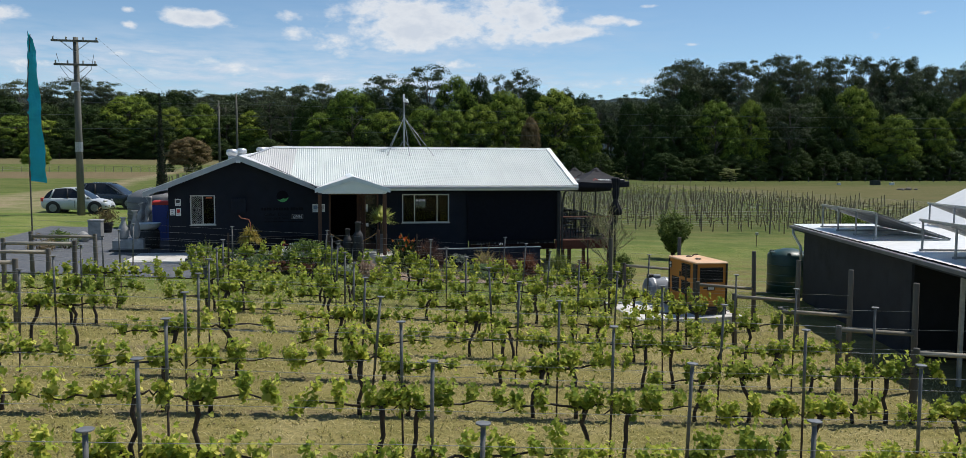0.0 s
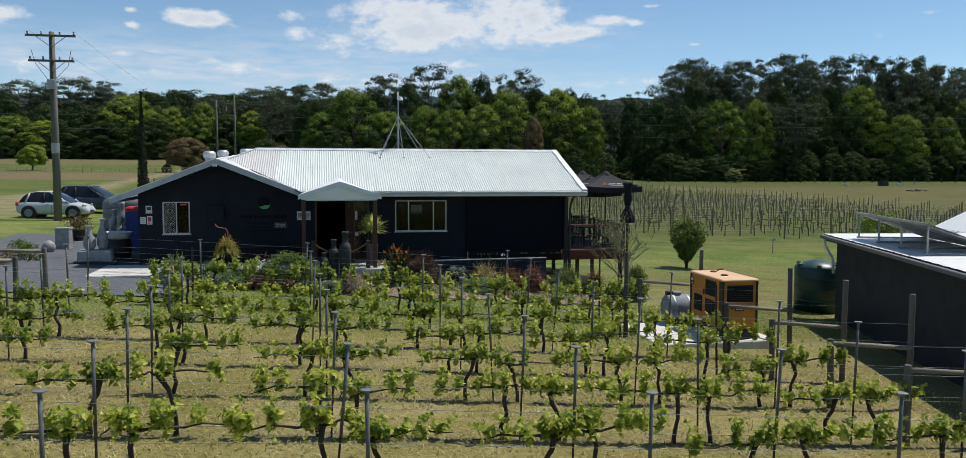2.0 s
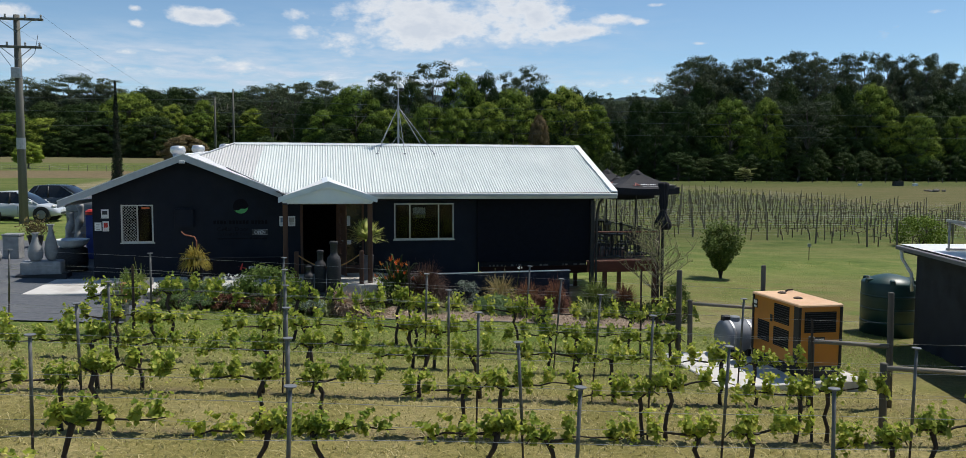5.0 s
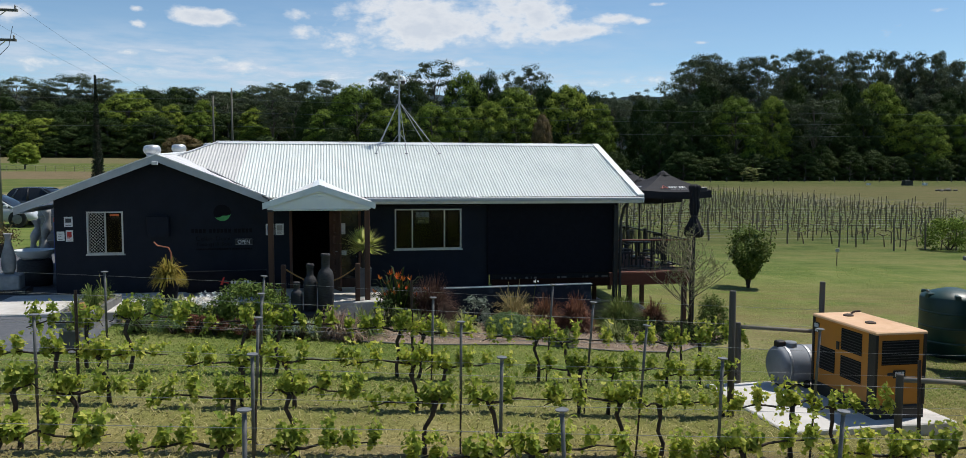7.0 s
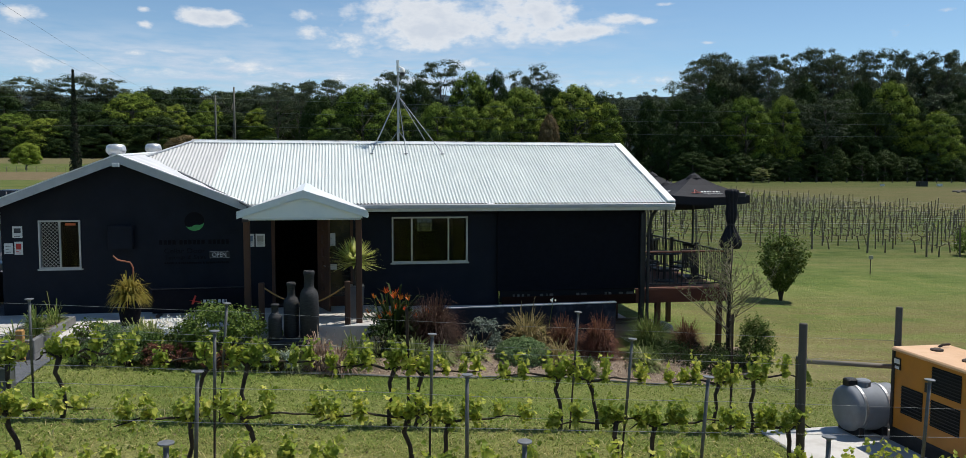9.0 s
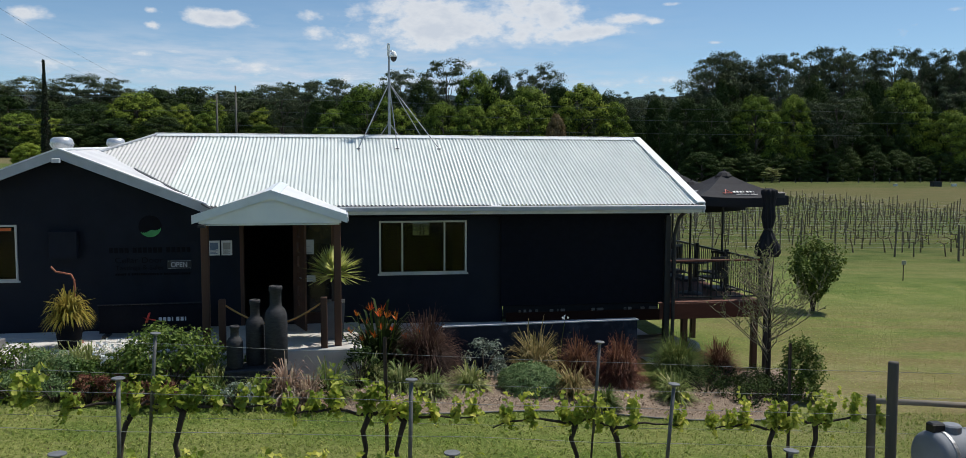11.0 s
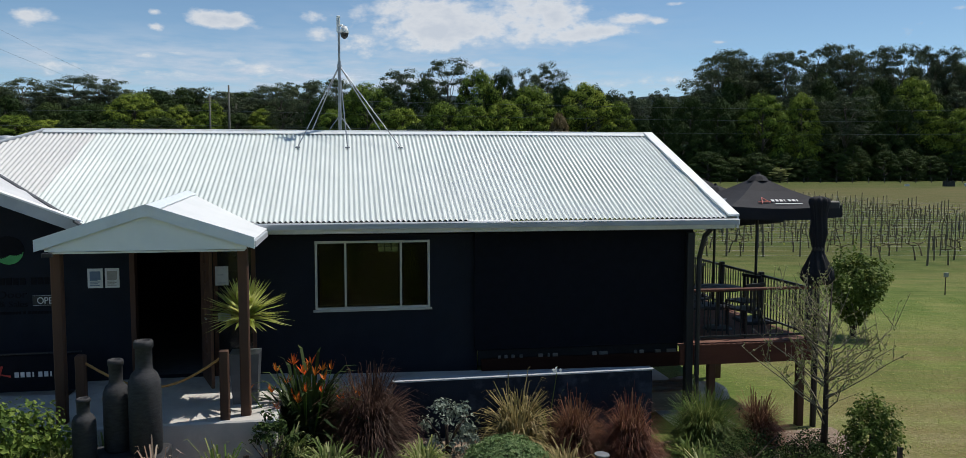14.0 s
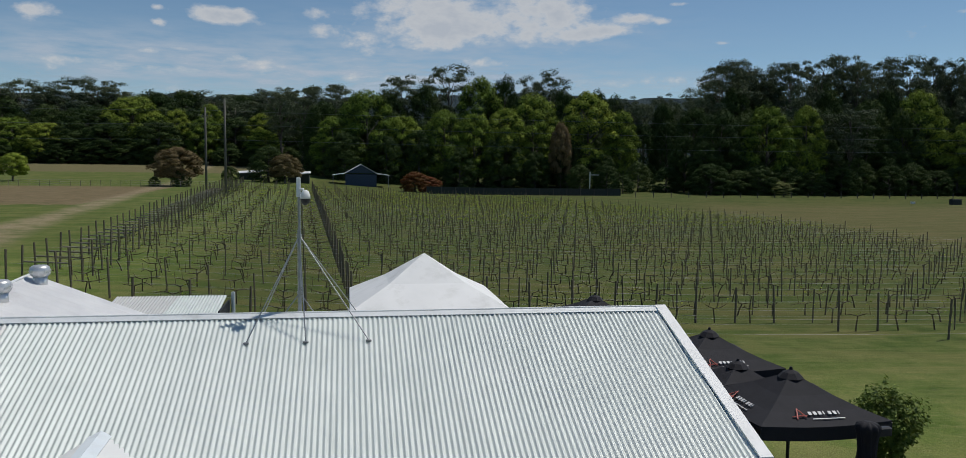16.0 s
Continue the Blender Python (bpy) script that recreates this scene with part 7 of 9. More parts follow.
cx = crng.uniform(-5.8, 8.0, n)
ct = crng.uniform(0.03, 0.97, n)
cy = np.array([bed_front(a) * (1 - b) + bed_back(a) * b for a, b in zip(cx, ct)])
cz = np.array([land(a, b) for a, b in zip(cx, cy)]) + 0.05 + 0.09 * np.sin(np.pi * np.minimum(1, ct * 1.3))
solid("bark_chips", leaves_mesh("bark_chips", leaf_mat("bark_chip", (0.09, 0.058, 0.04), (0.32, 0.235, 0.16), (0.58, 0.48, 0.36), 0.0), np.stack([cx, cy, cz], 1), crng.uniform(0.012, 0.042, n), crng, "quad", 1.4), None, "loose bark chips on the garden bed", "mulch", "stuff")


def bed_z(x, y):
    return land(x, y) + 0.07


prng = np.random.default_rng(9)


def tuft(name, label, cat, x, y, h, r, n, material, width=0.012, bend=0.6, z=None, group="", lean=1.0):
    """A clump of grass or strap leaves that arch outwards from one crown."""
    a = prng.uniform(0, 2 * np.pi, n)
    rr = r * 0.22 * np.sqrt(prng.random(n))
    roots = np.stack([rr * np.cos(a), rr * np.sin(a), np.full(n, -0.02)], 1)
    e = np.arcsin(prng.random(n) ** 1.05)
    ln = prng.uniform(0.5, 1.12, n) * (1 + 0.14 * np.sin(3 * a + x * 7) + 0.08 * np.sin(7 * a + y * 5))
    az = a + prng.normal(size=n) * 0.7
    me = arched_mesh("foliage", material, roots, r * lean * np.cos(e) * ln, h * (0.30 + 0.75 * np.sin(e)) * ln, az, width * prng.uniform(0.7, 1.3, n), h * bend * 0.45 * np.cos(e) * ln)
    t = thing(name, label, cat, pose(x, y, bed_z(x, y) if z is None else z), group)
    part("foliage", me, None, t)
    part("crown_base", Geo().lathe([(r * 0.25, -0.05), (r * 0.22, 0.03), (0.01, 0.06)], seg=10), M_BARK, t)
    return t


def bushy(name, label, cat, x, y, h, r, n, leaf, material, z=None, shape="quad", stems=7, clump=26, flat=0.0, group="", low=0.08, hue=None):
    """A leafy shrub: stems and leaf clumps with an uneven outline."""
    t = thing(name, label, cat, pose(x, y, bed_z(x, y) if z is None else z), group)
    pts, sz, nrm = [], [], []
    for k in range(stems):
        a = 2 * math.pi * k / stems + prng.uniform(-0.4, 0.4)
        e = (r * 0.75 * math.cos(a), r * 0.75 * math.sin(a), h * prng.uniform(0.5, 0.85))
        part("stem", Geo().tube([(0.03 * math.cos(a), 0.03 * math.sin(a), -0.05), (e[0] * 0.4, e[1] * 0.4, e[2] * 0.5), e], [0.018 + 0.008 * h, 0.012, 0.005], 5), M_BARK, t, smooth=True)
    per = max(6, n // clump)
    for k in range(clump):
        u = prng.uniform(low, 1.0)
        a = prng.uniform(0, 2 * np.pi)
        rad = r * math.sqrt(max(0.05, 1 - (2 * u - 0.8) ** 2 / 1.6)) * prng.uniform(0.55, 0.95)
        c = np.array([rad * math.cos(a), rad * math.sin(a), h * u * 0.92])
        cr = r * prng.uniform(0.22, 0.36)
        d = prng.normal(size=(per, 3))
        d /= np.linalg.norm(d, axis=1)[:, None]
        q = c + d * cr * prng.uniform(0.4, 1.05, (per, 1)) * np.array([1, 1, 0.8])
        q[:, 2] = np.maximum(q[:, 2], 0.02)
        pts.append(q)
        nrm.append(d * 0.9 + c / (np.linalg.norm(c) + 0.01) * 0.4)
        sz.append(prng.uniform(0.6, 1.35, per) * leaf)
    part("foliage", leaves_mesh("foliage", material, np.concatenate(pts), np.concatenate(sz), prng, shape, 0.3, np.concatenate(nrm)), None, t)
    return t


def blooms(t, pts, size, material, name="flower", n=7):
    for p in pts:
        q = np.array(p) + prng.normal(size=(n, 3)) * size * 0.35
        part(name, leaves_mesh(name, material, q, np.full(n, size), prng, "quad", 0.6), None, t)


bushy("shrub", "glossy dark green rounded shrub in the garden bed", "shrub", -3.3, -3.2, 0.95, 0.80, 5200, 0.062, M_SHRUB, clump=46)
bushy("shrub", "grey-green feathery shrub in the garden bed", "shrub", -5.0, -3.15, 0.50, 0.58, 5200, 0.036, M_MOUND, clump=44)
bushy("shrub", "loose green shrub at the end of the bed", "shrub", -5.55, -2.75, 0.58, 0.46, 2600, 0.045, M_SHRUB, clump=30)
bushy("shrub", "low light-green shrub in the garden bed", "shrub", -4.45, -3.25, 0.42, 0.42, 2000, 0.05, M_SHRUB, clump=24)
d = bushy("daisy_bush", "low bush covered with white daisy flowers", "flowers", -3.98, -2.95, 0.66, 0.46, 1800, 0.04, M_SHRUB, clump=22)
blooms(d, [(prng.uniform(-0.40, 0.40), prng.uniform(-0.42, 0.2), 0.62 + prng.uniform(-0.20, 0.10)) for _ in range(110)], 0.05, M_WBLOOM, n=4)
for x, y in ((-3.95, -3.72), (-3.3, -3.92), (-4.3, -3.75)):
    bushy("shrub", "small russet-leaved shrub by the bed's edge", "shrub", x, y, 0.38, 0.28, 1100, 0.035, M_REDGRASS, clump=18)
bushy("shrub", "blue-green low herb by the bed's edge", "shrub", -2.25, -3.85, 0.32, 0.34, 800, 0.04, M_SILVERL, clump=16)
b = tuft("bird_of_paradise", "bird-of-paradise plant with orange flowers by the porch", "plant", -0.08, -1.6, 1.10, 0.74, 420, M_PADDLE, 0.055, 0.35)
for k in range(24):
    a, rr, h = prng.uniform(0, 2 * math.pi), prng.uniform(0.15, 0.75), prng.uniform(0.55, 1.15)
    p = (rr * math.cos(a), rr * math.sin(a), h)
    part("stalk", Geo().tube([(p[0] * 0.2, p[1] * 0.2, 0), (p[0] * 0.7, p[1] * 0.7, h * 0.6), p], 0.008, 5), M_SHRUB, b)
    g = Geo()
    vs, fs = [p], []
    for q in range(7):
        w = prng.uniform(0, 2 * math.pi)
        up_, out_ = prng.uniform(0.05, 0.16), prng.uniform(0.03, 0.11)
        vs += [(p[0] + out_ * 0.5 * math.cos(w - 0.35), p[1] + out_ * 0.5 * math.sin(w - 0.35), p[2] + up_ * 0.55), (p[0] + out_ * math.cos(w), p[1] + out_ * math.sin(w), p[2] + up_), (p[0] + out_ * 0.5 * math.cos(w + 0.35), p[1] + out_ * 0.5 * math.sin(w + 0.35), p[2] + up_ * 0.45)]
        fs.append((0, 3 * q + 1, 3 * q + 2, 3 * q + 3))
    part("flower", g.add(vs, fs), M_BLOOM, b, "orange pointed flower")
bushy("shrub", "small dark glossy shrub at the porch corner", "shrub", -0.45, -2.55, 0.75, 0.30, 900, 0.05, M_DENSE, clump=18)
tuft("fountain_grass", "tall purple fountain grass clump", "ornamental grass", 0.72, -1.75, 1.08, 0.72, 3800, M_PURPLE, 0.010, 0.65)
bushy("shrub", "silver-leaved shrub before the ramp wall", "shrub", 1.78, -1.65, 0.68, 0.42, 1300, 0.05, M_SILVERL, clump=26)
tuft("flax_clump", "bronze and green flax clump", "ornamental grass", 2.75, -1.65, 0.92, 0.62, 900, M_FLAX, 0.018, 0.9)
tuft("fountain_grass", "russet fountain grass clump", "ornamental grass", 3.55, -1.75, 0.78, 0.52, 3200, M_REDGRASS, 0.009, 0.9)
tuft("fountain_grass", "russet fountain grass clump", "ornamental grass", 4.22, -2.05, 0.90, 0.47, 3400, M_REDGRASS, 0.009, 0.7)
tuft("grass_clump", "tall green grass clump by the deck", "ornamental grass", 5.55, -1.5, 0.86, 0.66, 3200, M_GRASSY, 0.010, 0.6)
tuft("fountain_grass", "faded russet grass clump under the deck's edge", "ornamental grass", 6.55, -1.15, 0.74, 0.50, 2400, M_REDGRASS, 0.009, 0.8)
t = thing("mound_shrub", "clipped round grey-green mound plant", "shrub", pose(2.42, -2.55, bed_z(2.42, -2.55) - 0.03))
part("stem", Geo().tube([(0, 0, -0.05), (0, 0, 0.3)], 0.03, 6), M_BARK, t)
part("foliage", dome_leaves("foliage", M_MOUND, 0.50, 0.55, 12000, 0.036, prng), None, t)
for x, y, h, r, m, lab in ((-0.93, -3.35, 0.62, 0.52, M_GRASSY, "green strap-leaved clump"), (0.22, -2.78, 0.46, 0.46, M_STRAP, "variegated strap-leaved clump"), (-0.25, -2.3, 0.46, 0.44, M_STRAP, "variegated strap-leaved clump"),
                          (1.38, -2.62, 0.44, 0.42, M_STRAP, "variegated strap-leaved clump"), (4.88, -2.95, 0.46, 0.46, M_STRAP, "variegated strap-leaved clump"), (0.72, -3.05, 0.40, 0.38, M_STRAP, "variegated strap-leaved clump"),
                          (-1.55, -3.62, 0.60, 0.42, M_PINKY, "pink-striped flax clump"), (-1.22, -3.75, 0.50, 0.40, M_PINKY, "pink-striped flax clump"), (3.1, -2.85, 0.55, 0.42, M_FLAX, "reddish-green flax clump"),
                          (-2.75, -2.75, 0.45, 0.40, M_STRAP, "pale strap-leaved clump"), (-2.05, -3.65, 0.36, 0.34, M_STRAP, "pale strap-leaved clump"), (5.05, -2.2, 0.42, 0.42, M_GRASSY, "green strap-leaved clump"),
                          (-4.62, -2.5, 0.56, 0.50, M_STRAP, "pale strap-leaved clump"), (3.5, -3.4, 0.34, 0.34, M_GRASSY, "green strap-leaved clump")):
    tuft("strap_plant", lab + " on the mulch", "plant", x, y, h * 1.1, r * 1.0, 420, m, 0.020, 1.0)
for x, y, r in ((5.75, -2.35, 0.55), (6.35, -2.95, 0.42), (6.95, -2.75, 0.4), (7.1, -1.75, 0.45), (6.5, -2.55, 0.5), (6.9, -2.1, 0.42), (6.2, -1.75, 0.45)):
    bushy("shrub", "low blue-green groundcover shrub", "shrub", x, y, 0.36, r, 1300, 0.035, M_DENSE, clump=24)
t = thing("shrub", "upright bright green hedge shrub", "shrub", pose(7.58, -2.4, bed_z(7.58, -2.4) - 0.03))
part("stem", Geo().tube([(0, 0, -0.05), (0, 0, 0.6)], 0.03, 6), M_BARK, t)
part("foliage", dome_leaves("foliage", M_HEDGE, 1.04, 0.36, 4600, 0.05, prng, 1.0, 0.1, 0.0, 1.9), None, t)
for x, y, h, r, m in ((-2.55, -3.55, 0.42, 0.36, M_GRASSY), (-1.95, -3.5, 0.38, 0.34, M_STRAP), (-2.3, -2.55, 0.5, 0.36, M_GRASSY), (-5.35, -2.35, 0.5, 0.45, M_STRAP), (-4.9, -2.3, 0.55, 0.46, M_STRAP), (-5.5, -3.65, 0.3, 0.3, M_GRASSY)):
    tuft("strap_plant", "loose pale-edged strap leaves on the mulch", "plant", x, y, h, r, 300, m, 0.020, 1.0)
for x, y, h, r in ((-2.75, -3.8, 0.34, 0.32), (-4.75, -3.75, 0.30, 0.34), (-5.3, -3.75, 0.34, 0.36)):
    bushy("shrub", "grey-green feathery herb at the bed's front edge", "shrub", x, y, h, r, 1200, 0.032, M_MOUND, clump=20)
p = tuft("flower_stalk", "single white flower on a tall stalk", "flower", 3.25, -1.45, 0.8, 0.25, 20, M_GRASSY, 0.016, 0.3)
part("stalk", Geo().tube([(0, 0, 0), (0.03, 0, 0.6), (0.10, -0.02, 1.08)], 0.006, 5), M_GRASSY, p)
blooms(p, [(0.10, -0.02, 1.10)], 0.07, M_WBLOOM, n=6)


def sparse_tree(x, y, h):
    """A small deciduous tree: thin forked branches with pale buds."""
    t = thing("small_tree", "small bare garden tree with pale new buds", "tree", pose(x, y, bed_z(x, y)))
    rng = np.random.default_rng(3)
    tips, g = [], Geo()
    g.tube([(0, 0, -0.1), (0.03, 0.02, h * 0.25), (0.0, -0.02, h * 0.55), (0.06, 0.0, h * 0.98)], [0.055, 0.042, 0.028, 0.006], 8)
    for k in range(44):
        br = Geo()
        z = h * rng.uniform(0.18, 0.8)
        a = rng.uniform(0, 2 * math.pi)
        ln = rng.uniform(0.8, 1.75) * (1.12 - 0.6 * z / h)
        b = np.array([0, 0, z])
        e = b + np.array([math.cos(a) * ln * 0.8, math.sin(a) * ln * 0.8, ln * 0.62])
        br.tube(limb_path(rng, b, e, 0.03, 5), [0.014, 0.010, 0.008, 0.006, 0.003], 5, False)
        for j in range(7):
            s = rng.uniform(0.3, 1)
            b2 = b + (e - b) * s
            e2 = b2 + rng.normal(size=3) * 0.13 + np.array([0, 0, 0.2])
            br.tube([tuple(b2), tuple(e2)], [0.005, 0.002], 4, False)
            tips += [b2 + (e2 - b2) * q + rng.normal(size=3) * 0.015 for q in rng.uniform(0.2, 1.05, 6)]
        tips += [b + (e - b) * q + rng.normal(size=3) * 0.02 for q in rng.uniform(0.3, 1.0, 8)]
        part("branch", br, M_TWIG, t)
    part("trunk", g, M_BARK, t, smooth=True)
    tips = np.array(tips)
    part("foliage", leaves_mesh("foliage", M_BUD, tips, rng.uniform(0.02, 0.05, len(tips)), rng, "quad", 0.5), None, t)


sparse_tree(7.3, -1.7, 2.6)

# ---- entrance things ----
plinth = solid("plinth", Geo().soft_box(-2.50, -1.52, -3.36, -2.82, -0.45, 0.15, 0.02), M_URN, "dark stone plinth under the bottle urns", "plinth")


def bottle_urn(x, y, h, r, neck):
    prof = [(r * 0.86, 0.0), (r, 0.03), (r, h * 0.58), (r * 0.97, h * 0.64), (r * 0.80, h * 0.705), (neck * 1.02, h * 0.74), (neck * 0.95, h * 0.78), (neck * 0.95, h * 0.93), (neck * 1.12, h * 0.94), (neck * 1.12, h * 0.985), (neck, h), (neck * 0.7, h), (neck * 0.7, h * 0.9)]
    u = thing("bottle_urn", "charcoal bottle-shaped garden urn on the plinth", "urn", (x, y, 0.15), "bottle urns")
    part("body", Geo().lathe(prof, seg=28, ripple=0.006), M_URN, u, smooth=True)


bottle_urn(-1.73, -3.12, 1.25, 0.172, 0.092)
bottle_urn(-2.06, -2.98, 1.02, 0.142, 0.076)
bottle_urn(-2.34, -3.2, 0.66, 0.122, 0.066)
bar = thing("rope_barrier", "rope barrier with two short timber posts at the entrance", "barrier")
for x in (-2.66, -1.02):
    part("post", Geo().soft_box(x - 0.055, x + 0.055, -2.24, -2.13, FLOOR, 1.06, 0.012), M_TIMBER, bar)
part("rope", Geo().tube([(-2.66 + 1.64 * t, -2.18, 0.99 - 0.36 * math.sin(math.pi * t)) for t in np.linspace(0, 1, 18)], 0.016, 7), M_ROPE, bar, smooth=True)


def pot_plant(x, y, z, w, h, square, pot_mat, label):
    t = thing("potted_plant", label, "potted plant", (x, y, z))
    if square:
        pot = part("pot", Geo().hexa(*(Vector(p) for p in ((-w * 0.4, -w * 0.4, 0), (w * 0.4, -w * 0.4, 0), (w * 0.4, w * 0.4, 0), (-w * 0.4, w * 0.4, 0), (-w / 2, -w / 2, h), (w / 2, -w / 2, h), (w / 2, w / 2, h), (-w / 2, w / 2, h)))), pot_mat, t)
    else:
        pot = part("pot", Geo().lathe([(w * 0.36, 0), (w * 0.44, h * 0.5), (w * 0.5, h * 0.94), (w * 0.53, h * 0.95), (w * 0.53, h), (w * 0.45, h), (w * 0.43, h * 0.9)], seg=24), pot_mat, t, smooth=True)
    part("soil", Geo().lathe([(w * 0.42, h * 0.9), (w * 0.40, h * 0.93), (0.01, h * 0.94)], seg=16), M_MULCH, t)
    return t


y_ = pot_plant(-0.86, -1.42, FLOOR, 0.38, 0.66, True, M_DARKPOT, "spiky yellow-green yucca in a tall dark square pot")
n = 300
el = prng.uniform(-0.15, 1.50, n)
ln = prng.uniform(0.46, 0.66, n)
az = prng.uniform(0, 2 * np.pi, n)
dirs = np.stack([np.cos(el) * np.cos(az), np.cos(el) * np.sin(az), np.sin(el)], 1)
sd = np.cross(dirs, np.array([0, 0, 1.0]))
sd /= np.linalg.norm(sd, axis=1)[:, None]
c0 = np.array([0, 0, 1.10])
vv = np.zeros((n, 5, 3))
vv[:, 0], vv[:, 1] = c0 + dirs * 0.04 - sd * 0.014, c0 + dirs * 0.04 + sd * 0.014
mid = c0 + dirs * (ln * 0.55)[:, None]
vv[:, 2], vv[:, 3] = mid + sd * 0.026, mid - sd * 0.026
vv[:, 4] = c0 + dirs * ln[:, None] - np.array([0, 0, 0.05])
ff = ((np.arange(n) * 5)[:, None, None] + np.array([(0, 1, 2), (0, 2, 3), (3, 2, 4)])[None]).reshape(-1, 3)
me = bpy.data.meshes.new("leaves")
me.from_pydata(vv.reshape(-1, 3).tolist(), [], ff.tolist())
me.materials.append(M_YUCCA)
part("leaves", me, None, y_)
part("stem", Geo().tube([(0, 0, 0.58), (0.01, 0, 0.85), (0, 0, 1.12)], [0.05, 0.045, 0.05], 8), M_BARK, y_)

pp = pot_plant(-5.24, -1.45, FLOOR - 0.02, 0.46, 0.50, False, M_MESH, "bronze-green feathery palm in a black pot")
n = 420
a = prng.uniform(0, 2 * np.pi, n)
e = np.arcsin(prng.random(n) ** 0.9)
roots = np.stack([0.06 * np.cos(a), 0.06 * np.sin(a), np.full(n, 0.45)], 1)
part("fronds", arched_mesh("fronds", M_PALM, roots, 0.42 * np.cos(e) * prng.uniform(0.6, 1.1, n), (0.20 + 0.42 * np.sin(e)) * prng.uniform(0.6, 1.1, n), a, 0.028 * prng.uniform(0.6, 1.3, n), 0.30 * np.cos(e)), None, pp)
for j in range(16):
    fj = j * 2 * math.pi / 16
    s = 0.6 + 0.4 * math.sin(j * 1.7)
    part("stalk", Geo().tube([(0.42 * q * s * math.cos(fj), 0.42 * q * s * math.sin(fj), 0.45 + 0.1 * (q > 0) + 0.58 * q - 0.33 * q * q) for q in (0, 0.3, 0.6, 1.0)], [0.008, 0.006, 0.005, 0.003], 4, False), M_PALM, pp)
hook = thing("garden_hook", "curved rust-red metal hook beside the pot", "garden ornament", (-5.25, -1.05, FLOOR - 0.02))
part("rod", Geo().tube([(0, 0, 0), (0.0, 0, 0.8), (0.0, 0, 1.08), (-0.05, 0, 1.19), (-0.18, 0, 1.22), (-0.29, 0, 1.24), (-0.37, 0, 1.33)], 0.016, 8), M_TERRA, hook, smooth=True)
part("foot", Geo().lathe([(0.12, 0.0), (0.12, 0.02), (0.02, 0.03)], seg=14), M_TERRA, hook)

# raised sleeper planter and block at the drive's edge
pl = thing("raised_planter", "long raised planter of grey sleepers with herbs", "planter")
x0, x1, y0, y1 = -7.0, -6.29, -3.56, -1.28
for z in (0, 1):
    zz = -0.12 + z * 0.24
    for bx in ((x0, x0 + 0.08, y0, y1), (x1 - 0.08, x1, y0, y1), (x0 + 0.082, x1 - 0.082, y0, y0 + 0.08), (x0 + 0.082, x1 - 0.082, y1 - 0.08, y1)):
        part("sleeper", Geo().soft_box(*bx, zz, zz + 0.235, 0.012), M_SLEEPER, pl)
part("soil", Geo().box(x0 + 0.08, x1 - 0.08, y0 + 0.08, y1 - 0.08, -0.2, 0.30), M_MULCH, pl)
part("marker_post", Geo().soft_box(-6.53, -6.42, y0 - 0.14, y0 - 0.02, -0.12, 0.55, 0.01), M_ROPE, pl, "orange-brown timber post")
for i in range(7):
    tuft("herb_plant", "strappy green herb in the raised planter", "plant", -6.62 + prng.uniform(-0.15, 0.15), y0 + 0.3 + i * 0.29, prng.uniform(0.3, 0.6), 0.34, 60, M_GRASSY, 0.022, 0.6, z=0.29, group="planter herbs")
solid("concrete_block", Geo().soft_box(-0.17, 0.17, -0.17, 0.17, 0, 0.36, 0.015), M_DARKPOT, "dark grey square pot standing on the drive", "pot", at=(-6.2, -5.3, land(-6.2, -5.3)))
tuft("pot_grass", "strappy green grass growing in the dark square pot", "plant", -6.2, -5.3, 0.42, 0.36, 70, M_GRASSY, 0.022, 0.7, z=land(-6.2, -5.3) + 0.36)

# ---- side yard ----
t = thing("water_tank", "large grey round water tank beside the house", "water tank", (-10.0, 9.7, land(-10.0, 9.7)))
part("shell", Geo().lathe([(1.45, 0.0), (1.45, 1.45), (1.40, 1.55), (1.0, 1.78), (0.5, 1.90), (0.05, 1.93)], seg=40), M_TANKGREY, t, smooth=True)
for k in range(5):
    part("rib", Geo().lathe([(1.45, 0.15 + 0.27 * k), (1.475, 0.19 + 0.27 * k), (1.45, 0.23 + 0.27 * k)], seg=40), M_TANKGREY, t, smooth=True)
part("lid", Geo().lathe([(0.22, 1.88), (0.22, 1.95), (0.02, 1.97)], seg=20), M_TANKGREY, t)
c = thing("ice_chest", "tall blue cabinet with a red top by the wall", "cabinet", (-8.90, 4.7, land(-8.9, 4.7)))
part("body", Geo().soft_box(-0.52, 0.52, -0.30, 0.30, 0.04, 1.45, 0.02), M_BLUE, c)
part("top", Geo().soft_box(-0.53, 0.53, -0.32, 0.32, 1.45, 1.62, 0.06), M_RED, c)
part("door_seam", Geo().box(-0.004, 0.004, -0.306, -0.302, 0.1, 1.42), M_BLACK, c)
part("handle", Geo().tube([(0.06, -0.35, 0.9), (0.06, -0.35, 1.2)], 0.012, 6), M_BLACK, c)
solid("stone_trough", Geo().add([], []).soft_box(-0.50, 0.50, -0.28, 0.28, 0.0, 0.34, 0.03), M_CLAYPOT, "grey stone trough on the drive", "trough", at=(-9.45, 0.42, 0.30, 0, 0, 5))


